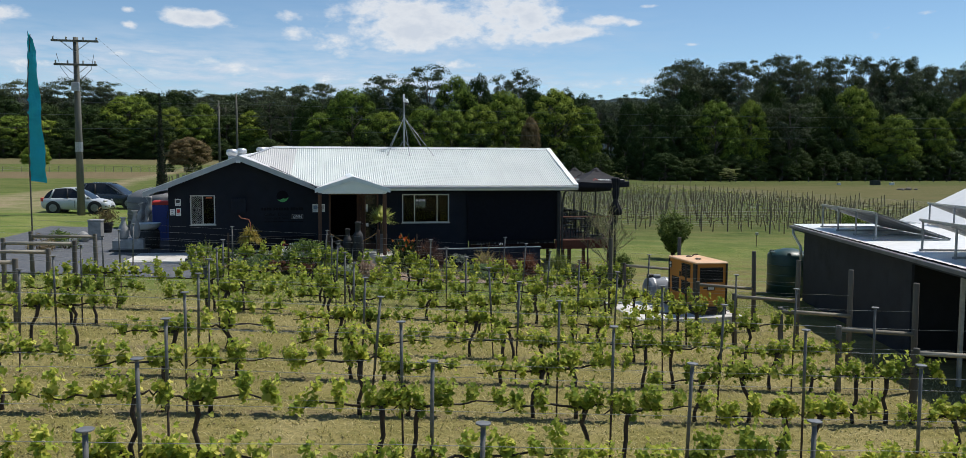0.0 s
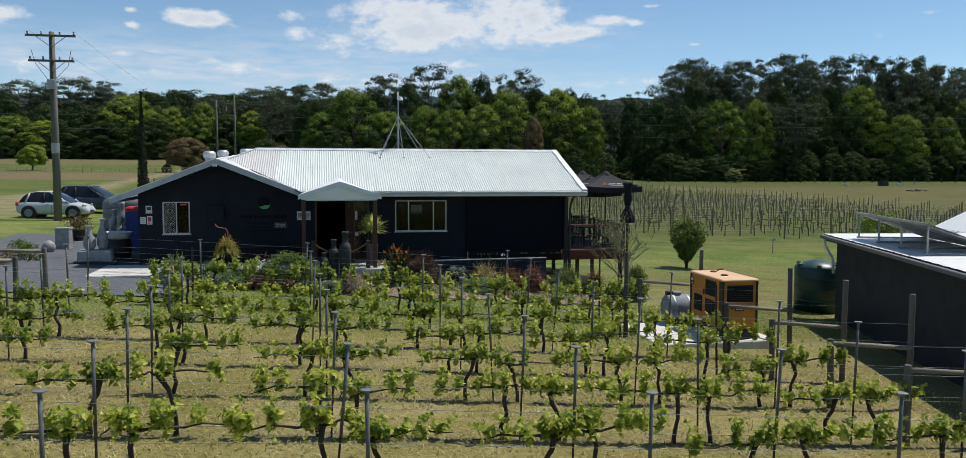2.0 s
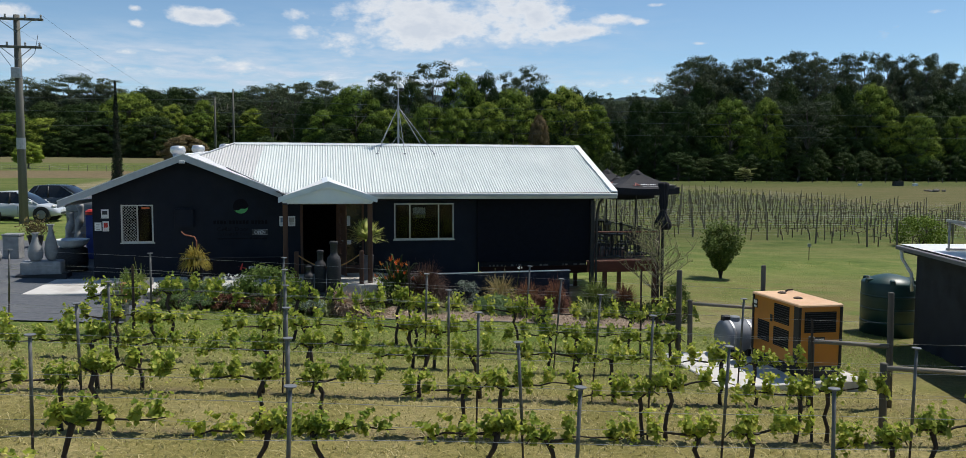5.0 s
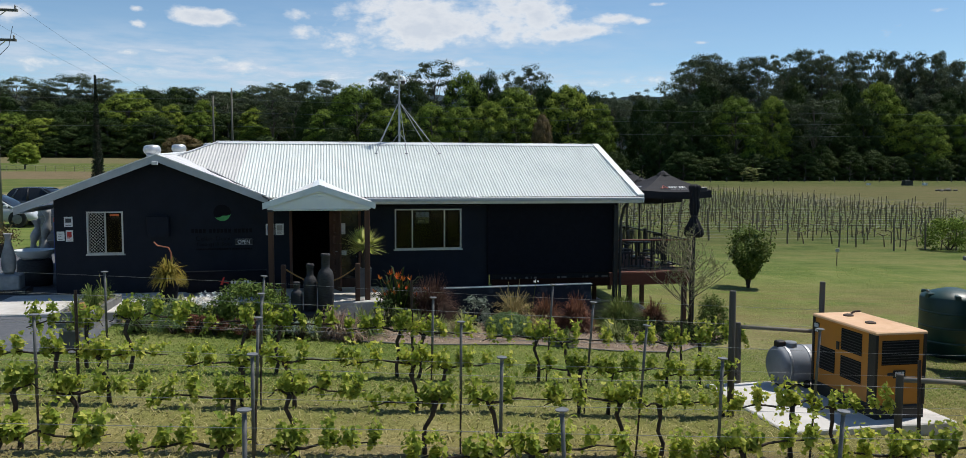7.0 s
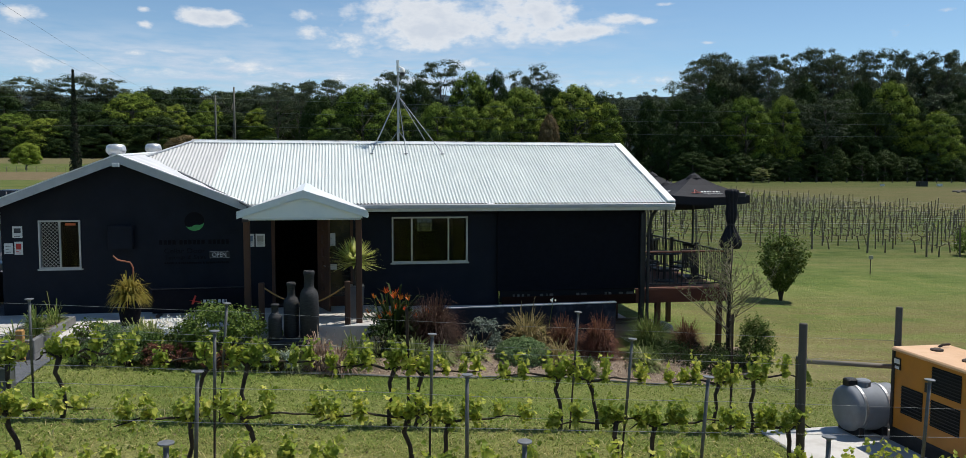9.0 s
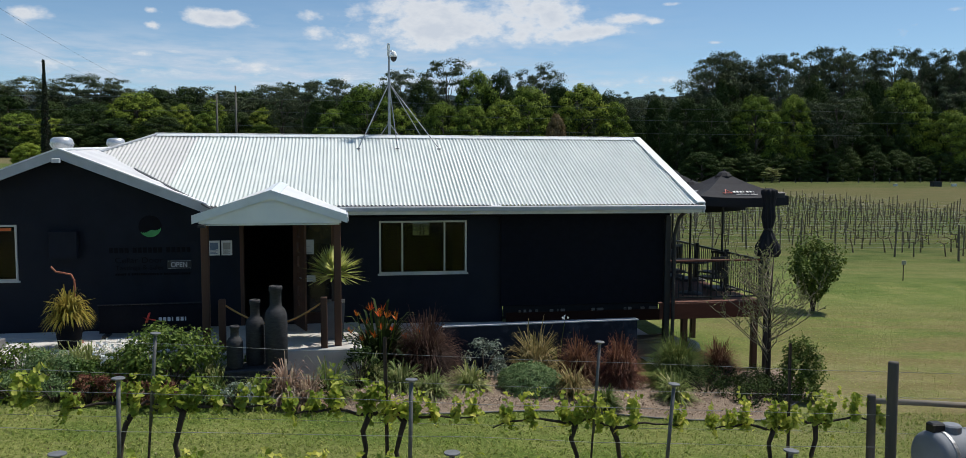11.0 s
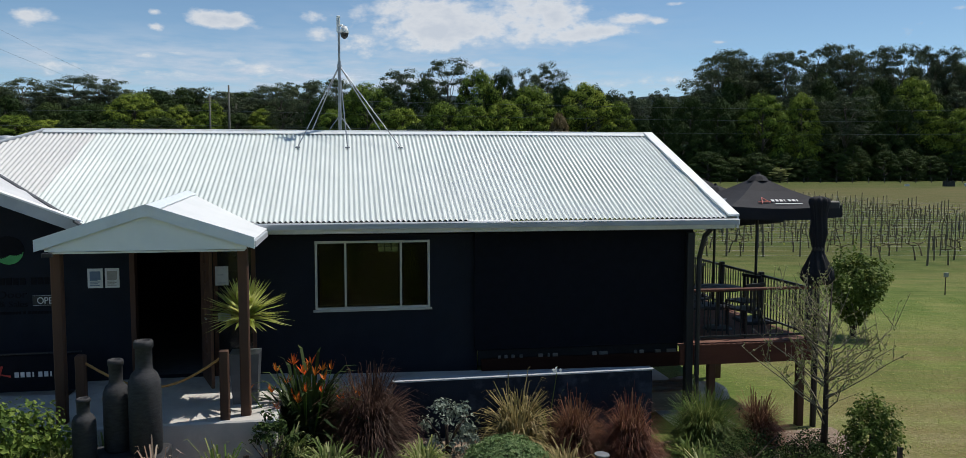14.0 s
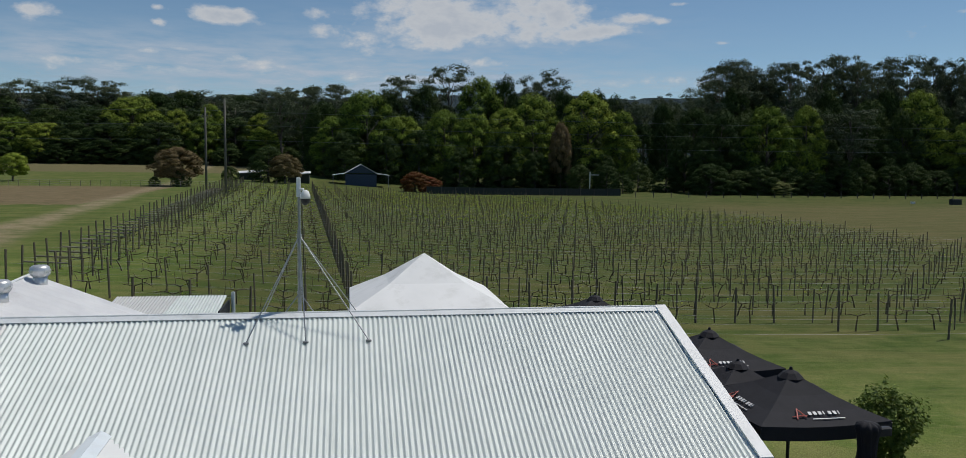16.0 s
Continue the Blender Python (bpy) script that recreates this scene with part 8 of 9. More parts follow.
def vase(x, y, h, r):
    o = thing("garden_vase", "tall pale grey bellied vase on the trough", "vase", (x, y, 0.64), "garden vases")
    part("body", Geo().lathe([(r * 0.55, 0), (r * 0.9, h * 0.12), (r, h * 0.3), (r * 0.85, h * 0.5), (r * 0.48, h * 0.72), (r * 0.36, h * 0.85), (r * 0.40, h * 0.94), (r * 0.62, h), (r * 0.5, h), (r * 0.3, h * 0.9)], seg=26), M_CLAYPOT, o, smooth=True)


vase(-9.60, 0.36, 0.76, 0.19)
vase(-9.25, 0.50, 0.98, 0.17)
solid("pallet", Geo().soft_box(-0.62, 0.62, -0.36, 0.36, 0.0, 0.13, 0.01), M_BLACK, "dark pallet under the stone trough", "pallet", at=(-9.42, 0.42, 0.17, 0, 0, 5))
bw = thing("planter_bowl", "white basin standing on a black drum", "basin", (-9.08, 1.75, land(-9.08, 1.75) + 0.03))
part("bowl", Geo().lathe([(0.40, 0.0), (0.42, 0.3), (0.40, 0.62), (0.36, 0.66)], seg=28), M_URN, bw, smooth=True)
part("rim", Geo().lathe([(0.26, 0.66), (0.38, 0.74), (0.46, 0.88), (0.47, 0.90), (0.44, 0.90), (0.34, 0.78), (0.05, 0.72)], seg=28), M_TRIM, bw, smooth=True)
for i, (x, y, h) in enumerate(((-9.46, 3.9, 1.78), (-9.74, 3.9, 1.52))):
    o = thing("wavy_sculpture", "grey wavy concrete sculpture before the tank", "sculpture", (x, y, land(x, y)), "wavy sculptures")
    part("column", Geo().tube([(0.06 * math.sin(q * 9), 0, q * h) for q in np.linspace(0, 1, 22)], [0.10 + 0.03 * math.sin(q * 20) for q in np.linspace(0, 1, 22)], 12), M_CLAYPOT, o, smooth=True)
o = thing("pedestal", "grey square pedestal on the drive", "pedestal", (-11.4, 4.0, land(-11.4, 4.0) + 0.03))
part("block", Geo().soft_box(-0.23, 0.23, -0.23, 0.23, 0, 0.70, 0.015), M_CLAYPOT, o)
part("cap", Geo().soft_box(-0.25, 0.25, -0.25, 0.25, 0.702, 0.76, 0.015), M_CLAYPOT, o)
q = pot_plant(-11.7, 6.9, land(-11.7, 6.9) + 0.03, 0.50, 0.42, False, M_BLACK, "bronze-leaved plant in a black pot")
pts = prng.normal(size=(700, 3)) * np.array([0.2, 0.2, 0.16]) + np.array([0, 0, 0.68])
part("foliage", leaves_mesh("foliage", M_BROWNF, pts, prng.uniform(0.04, 0.1, 700), prng, "quad", 0.4), None, q)
solid("stone_egg", Geo().lathe([(0.10, 0), (0.19, 0.08), (0.22, 0.2), (0.18, 0.32), (0.08, 0.40), (0.01, 0.42)], seg=20), M_CLAYPOT, "egg-shaped stone ornament on the grass", "ornament", smooth=True, at=(-11.6, 3.0, land(-11.6, 3.0)))
for x, y in ((-11.5, 0.6), (-12.0, -0.4), (-11.9, 1.3)):
    bushy("shrub", "straggly shrub at the lawn's edge", "shrub", x, y, 0.6, 0.5, 900, 0.05, M_BROWNF if y < 0 else M_SHRUB, z=land(x, y), clump=20)

# italian cypress beyond the drive
cy = thing("cypress", "very slim dark pencil cypress", "tree", (-11.0, 15.4, land(-11, 15.4)))
part("trunk", Geo().tube([(0, 0, -0.2), (0.02, 0, 1.5), (0, 0, 4), (0, 0, 6.2)], [0.22, 0.16, 0.09, 0.02], 9), M_BARK, cy, smooth=True)
zz = 0.12 + 6.4 * prng.random(7000) ** 1.15
rr = 0.36 * np.clip((6.7 - zz) / 6.0, 0.08, 1.0) * np.sqrt(prng.random(7000))
aa = prng.uniform(0, 2 * np.pi, 7000)
part("foliage", leaves_mesh("foliage", M_CYPRESS, np.stack([rr * np.cos(aa), rr * np.sin(aa), zz], 1), prng.uniform(0.05, 0.10, 7000), prng, "quad", 0.3), None, cy)

# feather banner
fl = thing("feather_banner", "tall teal feather banner on a slim pole", "banner", (-10.3, -6.0, land(-10.3, -6.0), 0, 0, -8))
part("pole", Geo().tube([(-0.19, 0, -0.2), (-0.19, 0, 3.0), (-0.16, 0, 5.2), (-0.05, 0, 6.4)], [0.022, 0.02, 0.014, 0.008], 8), M_WOODGREY, fl)
g, v = Geo(), []
for i in range(25):
    s = i / 24
    z = 2.55 + 3.95 * s
    w = 0.42 * (1 - s) ** 0.42 + 0.02
    xl = -0.19 + 0.14 * max(0, s - 0.4) ** 1.3
    for j in range(5):
        u = j / 4
        v.append((xl + w * u, 0.045 * math.sin(5 * z + 3 * u) * u + 0.02 * math.sin(17 * z), z - 0.06 * u))
f = [(i * 5 + j, i * 5 + j + 1, (i + 1) * 5 + j + 1, (i + 1) * 5 + j) for i in range(24) for j in range(4)]
part("cloth", g.add(v, f), M_TEAL, fl, smooth=True)


# ---- cars ----
def car(x, y, z, turn, length, width, height, paint, label, suv=False):
    """A hatchback or wagon, nose along +x: lofted lower body, glasshouse, roof skin, pillars, lamps and wheels."""
    c = thing("car", label, "car", (x, y, z, 0, 0, turn), "parked cars")
    L, W, H = length / 2, width / 2, height
    waist = H * (0.60 if suv else 0.615)

    def keyed(u, keys):
        return float(np.interp(u, [k[0] for k in keys], [k[1] for k in keys]))
    # shoulder line, underside and plan width from tail (u = 0) to nose (u = 1)
    shoulder = ((0, 0.80), (0.03, 0.96), (0.10, 1.0), (0.55, 0.985), (0.70, 0.955), (0.82, 0.88), (0.93, 0.78), (0.985, 0.66), (1, 0.52))
    plan = ((0, 0.80), (0.04, 0.93), (0.14, 0.99), (0.5, 1.0), (0.80, 0.98), (0.93, 0.90), (0.985, 0.76), (1, 0.66))
    under = ((0, 0.36), (0.05, 0.26), (0.5, 0.21), (0.95, 0.22), (1, 0.30))
    v, f, n, ring = [], [], 27, 10
    for i in range(n):
        u = i / (n - 1)
        px, zs, zu, w = -L + length * u, waist * keyed(u, shoulder), keyed(u, under), W * keyed(u, plan)
        half = [(w * 0.90, zu), (w * 0.985, zu + (zs - zu) * 0.28), (w, zu + (zs - zu) * 0.58), (w * 0.965, zs - 0.05), (w * 0.88, zs)]
        v += [(px, -a, b_) for a, b_ in half] + [(px, a, b_) for a, b_ in half[::-1]]
    for i in range(n - 1):
        f += [(i * ring + j, i * ring + (j + 1) % ring, (i + 1) * ring + (j + 1) % ring, (i + 1) * ring + j) for j in range(ring)]
    f += [tuple(range(ring - 1, -1, -1)), tuple((n - 1) * ring + j for j in range(ring))]
    body = part("body", Geo().add(v, f), paint, c, smooth=True)
    # glasshouse: foot on the shoulder line, head under the roof skin
    tail, nose = (0.03, 0.735) if suv else (0.035, 0.76)
    top_keys = ((0, 0.0), (0.10, 0.62), (0.20, 0.90), (0.34, 0.99), (0.52, 1.0), (0.64, 0.94), (0.80, 0.60), (1, 0.0)) if not suv else ((0, 0.0), (0.05, 0.55), (0.12, 0.92), (0.26, 1.0), (0.55, 1.0), (0.68, 0.93), (0.84, 0.52), (1, 0.0))
    v, f, n = [], [], 23
    skin, skin_f = [], []
    for i in range(n):
        q = i / (n - 1)
        u = tail + (nose - tail) * q
        px = -L + length * u
        zs = waist * keyed(u, shoulder) - 0.03
        zt = zs + (H - zs) * keyed(q, top_keys)
        wb, wt = W * keyed(u, plan) * 0.90, W * 0.72
        k = keyed(q, top_keys)
        wt = wb + (wt - wb) * k
        v += [(px, -wb, zs), (px, -wt, zt - 0.03 * k), (px, -wt * 0.86, zt), (px, wt * 0.86, zt), (px, wt, zt - 0.03 * k), (px, wb, zs)]
        if k > 0.88:
            skin += [(px, -wt * 1.01, zt - 0.045), (px, -wt * 0.87, zt + 0.008), (px, 0, zt + 0.018), (px, wt * 0.87, zt + 0.008), (px, wt * 1.01, zt - 0.045)]
    f = [(i * 6 + j, i * 6 + j + 1, (i + 1) * 6 + j + 1, (i + 1) * 6 + j) for i in range(n - 1) for j in range(5)]
    part("glasshouse", Geo().add(v, f), M_CARGLASS, body, "dark tinted windows", smooth=True)
    m = len(skin) // 5
    part("roof_skin", Geo().add(skin, [(i * 5 + j, i * 5 + j + 1, (i + 1) * 5 + j + 1, (i + 1) * 5 + j) for i in range(m - 1) for j in range(4)]), paint, body, smooth=True)
    for sd in (-1, 1):
        for q in ((0.11, 0.40, 0.71, 0.90) if suv else (0.15, 0.50, 0.76, 0.92)):
            u = tail + (nose - tail) * q
            k = keyed(q, top_keys)
            if q > 0.6:
                q2 = 0.62
            elif q < 0.2:
                q2 = 0.22
            else:
                q2 = q - 0.01
            u2 = tail + (nose - tail) * q2
            foot = (-L + length * (u + 0.04 * (q > 0.85)), sd * W * keyed(u, plan) * 0.905, waist * keyed(u, shoulder) - 0.02)
            if q > 0.85 or 0.3 < q < 0.6 or q < 0.2:
                part("pillar", Geo().tube([foot, (-L + length * u2, sd * W * 0.735, H - 0.06)], [0.05, 0.035], 6), paint if not 0.3 < q < 0.6 else M_BLACK, body, smooth=True)
        part("mirror", Geo().soft_box(L * 0.30, L * 0.30 + 0.16, sd * (W + 0.05) - 0.08, sd * (W + 0.05) + 0.08, waist - 0.02, waist + 0.10, 0.03), paint, body)
        part("headlight", Geo().lathe([(0.02, -0.03), (0.12, -0.01), (0.13, 0.02), (0.05, 0.045)], (0, 0, 0), 14), M_ALU, body, smooth=True).matrix_local = pose(L - 0.20, sd * W * 0.70, waist * 0.80, 0, 50, sd * 30) @ Matrix.Diagonal((0.55, 1.1, 1, 1))
        part("tail_light", Geo().soft_box(-L + 0.01, -L + 0.16, sd * W * 0.80 - 0.10, sd * W * 0.80 + 0.10, waist * 0.78, waist * 1.02, 0.03), M_RED, body)
        part("door_handle", Geo().soft_box(-0.28, -0.10, sd * W * 0.985 - 0.015, sd * W * 0.985 + 0.015, waist * 0.86, waist * 0.89, 0.005), paint, body)
        part("door_seam", Geo().box(0.02, 0.032, sd * W * 0.999 - 0.004, sd * W * 0.999 + 0.004, 0.32, waist * 0.84), M_BLACK, body)
    part("grille", Geo().soft_box(L - 0.07, L + 0.004, -W * 0.42, W * 0.42, 0.30, 0.42, 0.02), M_BLACK, body)
    part("number_plate", Geo().box(L + 0.004, L + 0.014, -0.22, 0.22, 0.44, 0.54), M_LETTER, body)
    wr = 0.31 if not suv else 0.34
    for wx in (-L + length * 0.19, L - length * 0.20):
        for sd in (-1, 1):
            part("wheel_arch", Geo().tube([(wx, sd * (W - 0.24), wr), (wx, sd * (W + 0.006), wr)], wr + 0.055, 24), M_BLACK, body)
            w = part("wheel", Geo().lathe([(wr * 0.62, -0.09), (wr * 0.93, -0.10), (wr, -0.06), (wr, 0.06), (wr * 0.93, 0.10), (wr * 0.62, 0.09)], seg=28), M_TYRE, c, smooth=True)
            w.matrix_local = pose(wx, sd * (W - 0.075), wr, 90, 0, 0)
            g = Geo().lathe([(wr * 0.66, -0.012), (wr * 0.64, 0.02), (0.05, 0.03)], seg=20)
            rim = part("rim", g, M_RIM, w)
            rim.matrix_local = pose(0, 0, 0.075 if sd < 0 else -0.075, 0 if sd < 0 else 180, 0, 0)
            for q in range(5):
                sp = part("spoke", Geo().box(0.02, wr * 0.62, -0.025, 0.025, 0.016, 0.042), M_ALU, w)
                sp.matrix_local = rim.matrix_local @ Matrix.Rotation(2 * math.pi * q / 5, 4, 'Z')
    return c


car(-15.72, 18.0, land(-15.72, 18.0), -3, 3.42, 1.62, 1.36, M_SILVER, "silver hatchback parked on the grass")
car(-15.05, 22.6, land(-15.05, 22.6), -8, 4.0, 1.76, 1.52, M_CARGREY, "slate-grey station wagon parked on the grass", True)


# ---- power poles and lines ----
def power_pole(x, y, h, r, arms, label, transformer=False, turn=0):
    p = thing("power_pole", label, "power pole", (x, y, land(x, y), 0, 0, turn), "power poles")
    part("pole", Geo().tube([(0, 0, -0.3), (0, 0, h * 0.5), (0, 0, h)], [r * 1.15, r, r * 0.75], 12), M_POLE, p, smooth=True)
    for z, w in arms:
        arm = part("crossarm", Geo().soft_box(-w / 2, w / 2, -0.22, -0.10, z - 0.05, z + 0.05, 0.01), M_POLE, p)
        for s in (-0.46, -0.18, 0.18, 0.46):
            part("insulator", Geo().lathe([(0.03, 0), (0.05, 0.04), (0.035, 0.08), (0.05, 0.12), (0.02, 0.16)], (s * w, -0.16, z + 0.05), 10), M_CLAYPOT, arm)
        for s in (-1, 1):
            part("brace", Geo().tube([(s * w * 0.3, -0.16, z - 0.04), (0, -0.12, z - 0.55)], 0.018, 5), M_GALV, p)
    if transformer:
        part("fuse_box", Geo().soft_box(-0.18, 0.18, -0.42, -0.14, 6.4, 6.85, 0.03), M_GALV, p)
        part("drop_wire", Geo().tube([(-0.9, -0.16, 8.3), (-0.7, -0.2, 7.6), (-0.2, -0.25, 6.9)], 0.012, 5), M_CABLE, p)
        part("drop_wire", Geo().tube([(0.9, -0.16, 8.3), (0.75, -0.2, 7.5), (0.2, -0.25, 6.9)], 0.012, 5), M_CABLE, p)
        part("band", Geo().lathe([(0.185, 3.3), (0.187, 3.3), (0.187, 3.8), (0.185, 3.8)], seg=14), M_GALV, p)
    return p


power_pole(-15.15, 16.2, 9.15, 0.165, ((8.95, 2.25), (7.75, 2.05)), "weathered timber power pole with two crossarms", True)
power_pole(-20.3, 122, 13.0, 0.17, ((11.6, 2.0),), "distant grey power pole")
power_pole(-17.0, 119, 14.2, 0.17, (), "distant tall grey pole")
power_pole(175, 126, 15.6, 0.17, ((14.8, 2.0),), "distant grey power pole")
power_pole(-150, 120, 15.0, 0.17, ((14.2, 2.0),), "distant grey power pole")


def cable(a, b, sag, r=0.0045, material=M_CABLE):
    a, b = Vector(a), Vector(b)
    g = Geo().tube([tuple(a.lerp(b, t) - Vector((0, 0, 4 * sag * t * (1 - t)))) for t in np.linspace(0, 1, 24)], r, 4, False)
    solid("power_cable", g, material, "thin overhead power cable", "power cable", group="power cables")


for z in (9.6, 11.9, 14.0):
    cable((-20.3, 121.84, z), (175, 125.84, z + 0.3), 0.8, 0.018, M_LINE)
    cable((-150, 119.84, z + 2.5), (-20.3, 121.84, z), 1.2, 0.018, M_LINE)
for s in (-1, 1):
    cable((-15.15 + s * 1.0, 16.05, land(-15, 16) + 9.2), (-20.3 + s * 0.8, 122, land(-20, 122) + 10.8), 1.6)

# ---- generator on its pad ----
PADZ = -0.84
solid("pavement", Geo().soft_box(5.35, 8.40, -9.50, -6.65, -1.5, PADZ, 0.02), M_PAD, "pale concrete pad under the generator", "concrete slab", "structure")
gen = thing("generator", "yellow enclosed diesel generator on a concrete pad", "generator")
GX0, GX1, GY0, GY1, GT = 7.09, 8.03, -9.18, -7.38, 0.61
part("skid", Geo().soft_box(GX0 + 0.02, GX1 - 0.02, GY0 - 0.02, GY1 + 0.02, PADZ, PADZ + 0.22, 0.02), M_BLACK, gen)
body = part("enclosure", Geo().box(GX0 + 0.03, GX1 - 0.03, GY0 + 0.03, GY1 - 0.03, PADZ + 0.22, GT - 0.05), M_YELLOW, gen)
roof_ = part("lid", Geo().soft_box(GX0 - 0.01, GX1 + 0.01, GY0 - 0.01, GY1 + 0.01, GT - 0.05, GT, 0.02), M_YTOP, gen, "paler enclosure top")
for x, y in ((7.56, -7.75), (7.5, -8.45)):
    part("cap", Geo().lathe([(0.09, 0), (0.09, 0.02), (0.05, 0.035)], (x, y, GT), 16), M_RUST, roof_)
part("exhaust", Geo().tube([(7.75, -7.55, GT), (7.80, -7.58, GT + 0.04), (7.9, -7.6, GT + 0.05)], 0.02, 8), M_RUST, roof_)
for x, y in ((GX0, GY0), (GX1 - 0.05, GY0), (GX0, GY1 - 0.05), (GX1 - 0.05, GY1 - 0.05)):
    part("corner_post", Geo().soft_box(x, x + 0.05, y, y + 0.05, PADZ + 0.22, GT - 0.05, 0.008), M_BLACK, gen)
part("corner_panel", Geo().box(GX0 + 0.018, GX0 + 0.028, GY0 + 0.03, GY0 + 0.22, PADZ + 0.22, GT - 0.06), M_BLACK, gen)


def grille(x0, x1, z0, z1, face, slats):
    """A dark louvred opening on the left side (face 'x') or the front (face 'y')."""
    if face == "x":
        g = part("louvre", Geo().box(GX0 + 0.022, GX0 + 0.028, x0, x1, z0, z1), M_DARK, gen, "black louvred vent")
    else:
        g = part("louvre", Geo().box(x0, x1, GY0 + 0.022, GY0 + 0.028, z0, z1), M_DARK, gen, "black louvred vent")
    for i in range(slats):
        z = z0 + (z1 - z0) * (i + 0.5) / slats
        if face == "x":
            part("slat", Geo().box(GX0 + 0.012, GX0 + 0.021, x0, x1, z - 0.008, z + 0.004), M_BLACK, g)
        else:
            part("slat", Geo().box(x0, x1, GY0 + 0.012, GY0 + 0.021, z - 0.008, z + 0.004), M_BLACK, g)


grille(-8.78, -8.22, 0.12, 0.50, "x", 8)
grille(-8.78, -8.22, -0.36, 0.02, "x", 8)
grille(-8.05, -7.60, -0.36, 0.06, "x", 8)
grille(7.22, 7.90, 0.05, 0.46, "y", 9)
bd = part("badge", Geo().box(7.44, 7.66, GY0 + 0.014, GY0 + 0.026, -0.17, -0.04), M_BLACK, gen, "black badge with white bars")
for i in range(3):
    part("bar", Geo().box(7.465 + 0.06 * i, 7.51 + 0.06 * i, GY0 + 0.008, GY0 + 0.0135, -0.145, -0.065), M_LETTER, bd)
bd = part("badge", Geo().box(GX0 + 0.014, GX0 + 0.026, -7.56, -7.42, 0.28, 0.46), M_BLACK, gen)
part("bar", Geo().box(GX0 + 0.008, GX0 + 0.0135, -7.55, -7.43, 0.37, 0.44), M_LETTER, bd)
part("bar", Geo().box(GX0 + 0.008, GX0 + 0.0135, -7.54, -7.45, 0.29, 0.33), M_LETTER, bd)
part("latch", Geo().soft_box(GX0 + 0.005, GX0 + 0.027, -8.17, -8.10, 0.10, 0.24, 0.004), M_BLACK, gen)
part("latch", Geo().soft_box(GX0 + 0.24, GX0 + 0.34, GY0 + 0.005, GY0 + 0.027, -0.12, -0.08, 0.004), M_BLACK, gen)
dr = thing("fuel_tank", "grey cylindrical fuel tank lying beside the generator", "fuel tank", (0, 0, 0))
ring = [(0.02, 0.0), (0.28, 0.02), (0.345, 0.07), (0.36, 0.12), (0.36, 0.95), (0.345, 1.0), (0.02, 1.05)]
o = part("shell", Geo().lathe(ring, seg=36), M_DRUM, dr, smooth=True)
o.matrix_local = pose(6.55, -6.98, PADZ + 0.40, 0, 90, 0) @ Matrix.Diagonal((1, 1, 0.86, 1))
for x in (6.72, 7.12):
    part("strap", Geo().lathe([(0.362, 0), (0.37, 0.01), (0.37, 0.05), (0.362, 0.06)], seg=36), M_GALV, dr).matrix_local = pose(x, -6.98, PADZ + 0.40, 0, 90, 0)
    part("cradle", Geo().soft_box(x - 0.04, x + 0.06, -7.25, -6.71, PADZ, PADZ + 0.16, 0.01), M_BLACK, dr)
part("manhole", Geo().lathe([(0.12, 0.0), (0.12, 0.08), (0.10, 0.10), (0.02, 0.11)], (6.9, -6.98, PADZ + 0.74), 18), M_DRUM, dr)
part("filler", Geo().soft_box(6.62, 6.80, -7.02, -6.86, PADZ + 0.74, PADZ + 0.86, 0.02), M_BLACK, dr)

for x, y, r, h in ((6.55, 1.55, 0.42, 0.36), (7.15, 1.75, 0.34, 0.24), (6.2, 1.5, 0.2, 0.2)):
    solid("rock", Geo().lathe([(r, -0.05), (r * 1.02, h * 0.3), (r * 0.86, h * 0.7), (r * 0.5, h * 0.95), (0.02, h)], seg=11), M_CONC, "pale rounded rock under the edge of the deck", "rock", at=(x, y, land(x, y), 4, 6, x * 50))
# ---- lawn things ----
t = thing("bush", "round dark green clipped bush on the lawn", "bush", pose(13.92, 7.5, land(13.92, 7.5)))
for q in range(5):
    part("stem", Geo().tube([(0, 0, -0.05), (0.10 * math.cos(q * 1.26), 0.10 * math.sin(q * 1.26), 0.5), (0.3 * math.cos(q * 1.26), 0.3 * math.sin(q * 1.26), 1.2)], [0.05, 0.035, 0.015], 6), M_BARK, t)
part("foliage", dome_leaves("foliage", M_HEDGE, 2.15, 0.84, 5600, 0.10, prng, 1.0, 0.8, 0.35, 2.0), None, t)
s = thing("garden_sign", "small plaque on a steel stake in the lawn", "sign", (22.4, 14.6, land(22.4, 14.6)))
part("stake", Geo().tube([(0, 0, -0.1), (0, 0, 0.75)], 0.02, 6), M_RUST, s)
part("plaque", Geo().soft_box(-0.10, 0.10, -0.03, 0.0, 0.68, 0.84, 0.006), M_GALV, s)
bushy("bush", "yellowish bush beyond the shed", "bush", 34, 21, 1.9, 1.5, 3500, 0.12, M_CAMPHOR, z=land(34, 21), clump=50)
o = thing("boot_stand", "small black metal frame under the deck", "frame", (6.6, -0.75, bed_z(6.6, -0.75)))
part("frame", Geo().tube([(-0.14, 0, 0), (-0.14, 0, 0.42), (0.14, 0, 0.42), (0.14, 0, 0)], 0.012, 6), M_BLACK, o)
st = thing("timber_stack", "pale timber offcuts stacked under the deck", "timber stack", (5.7, 0.9, land(5.7, 0.9)))
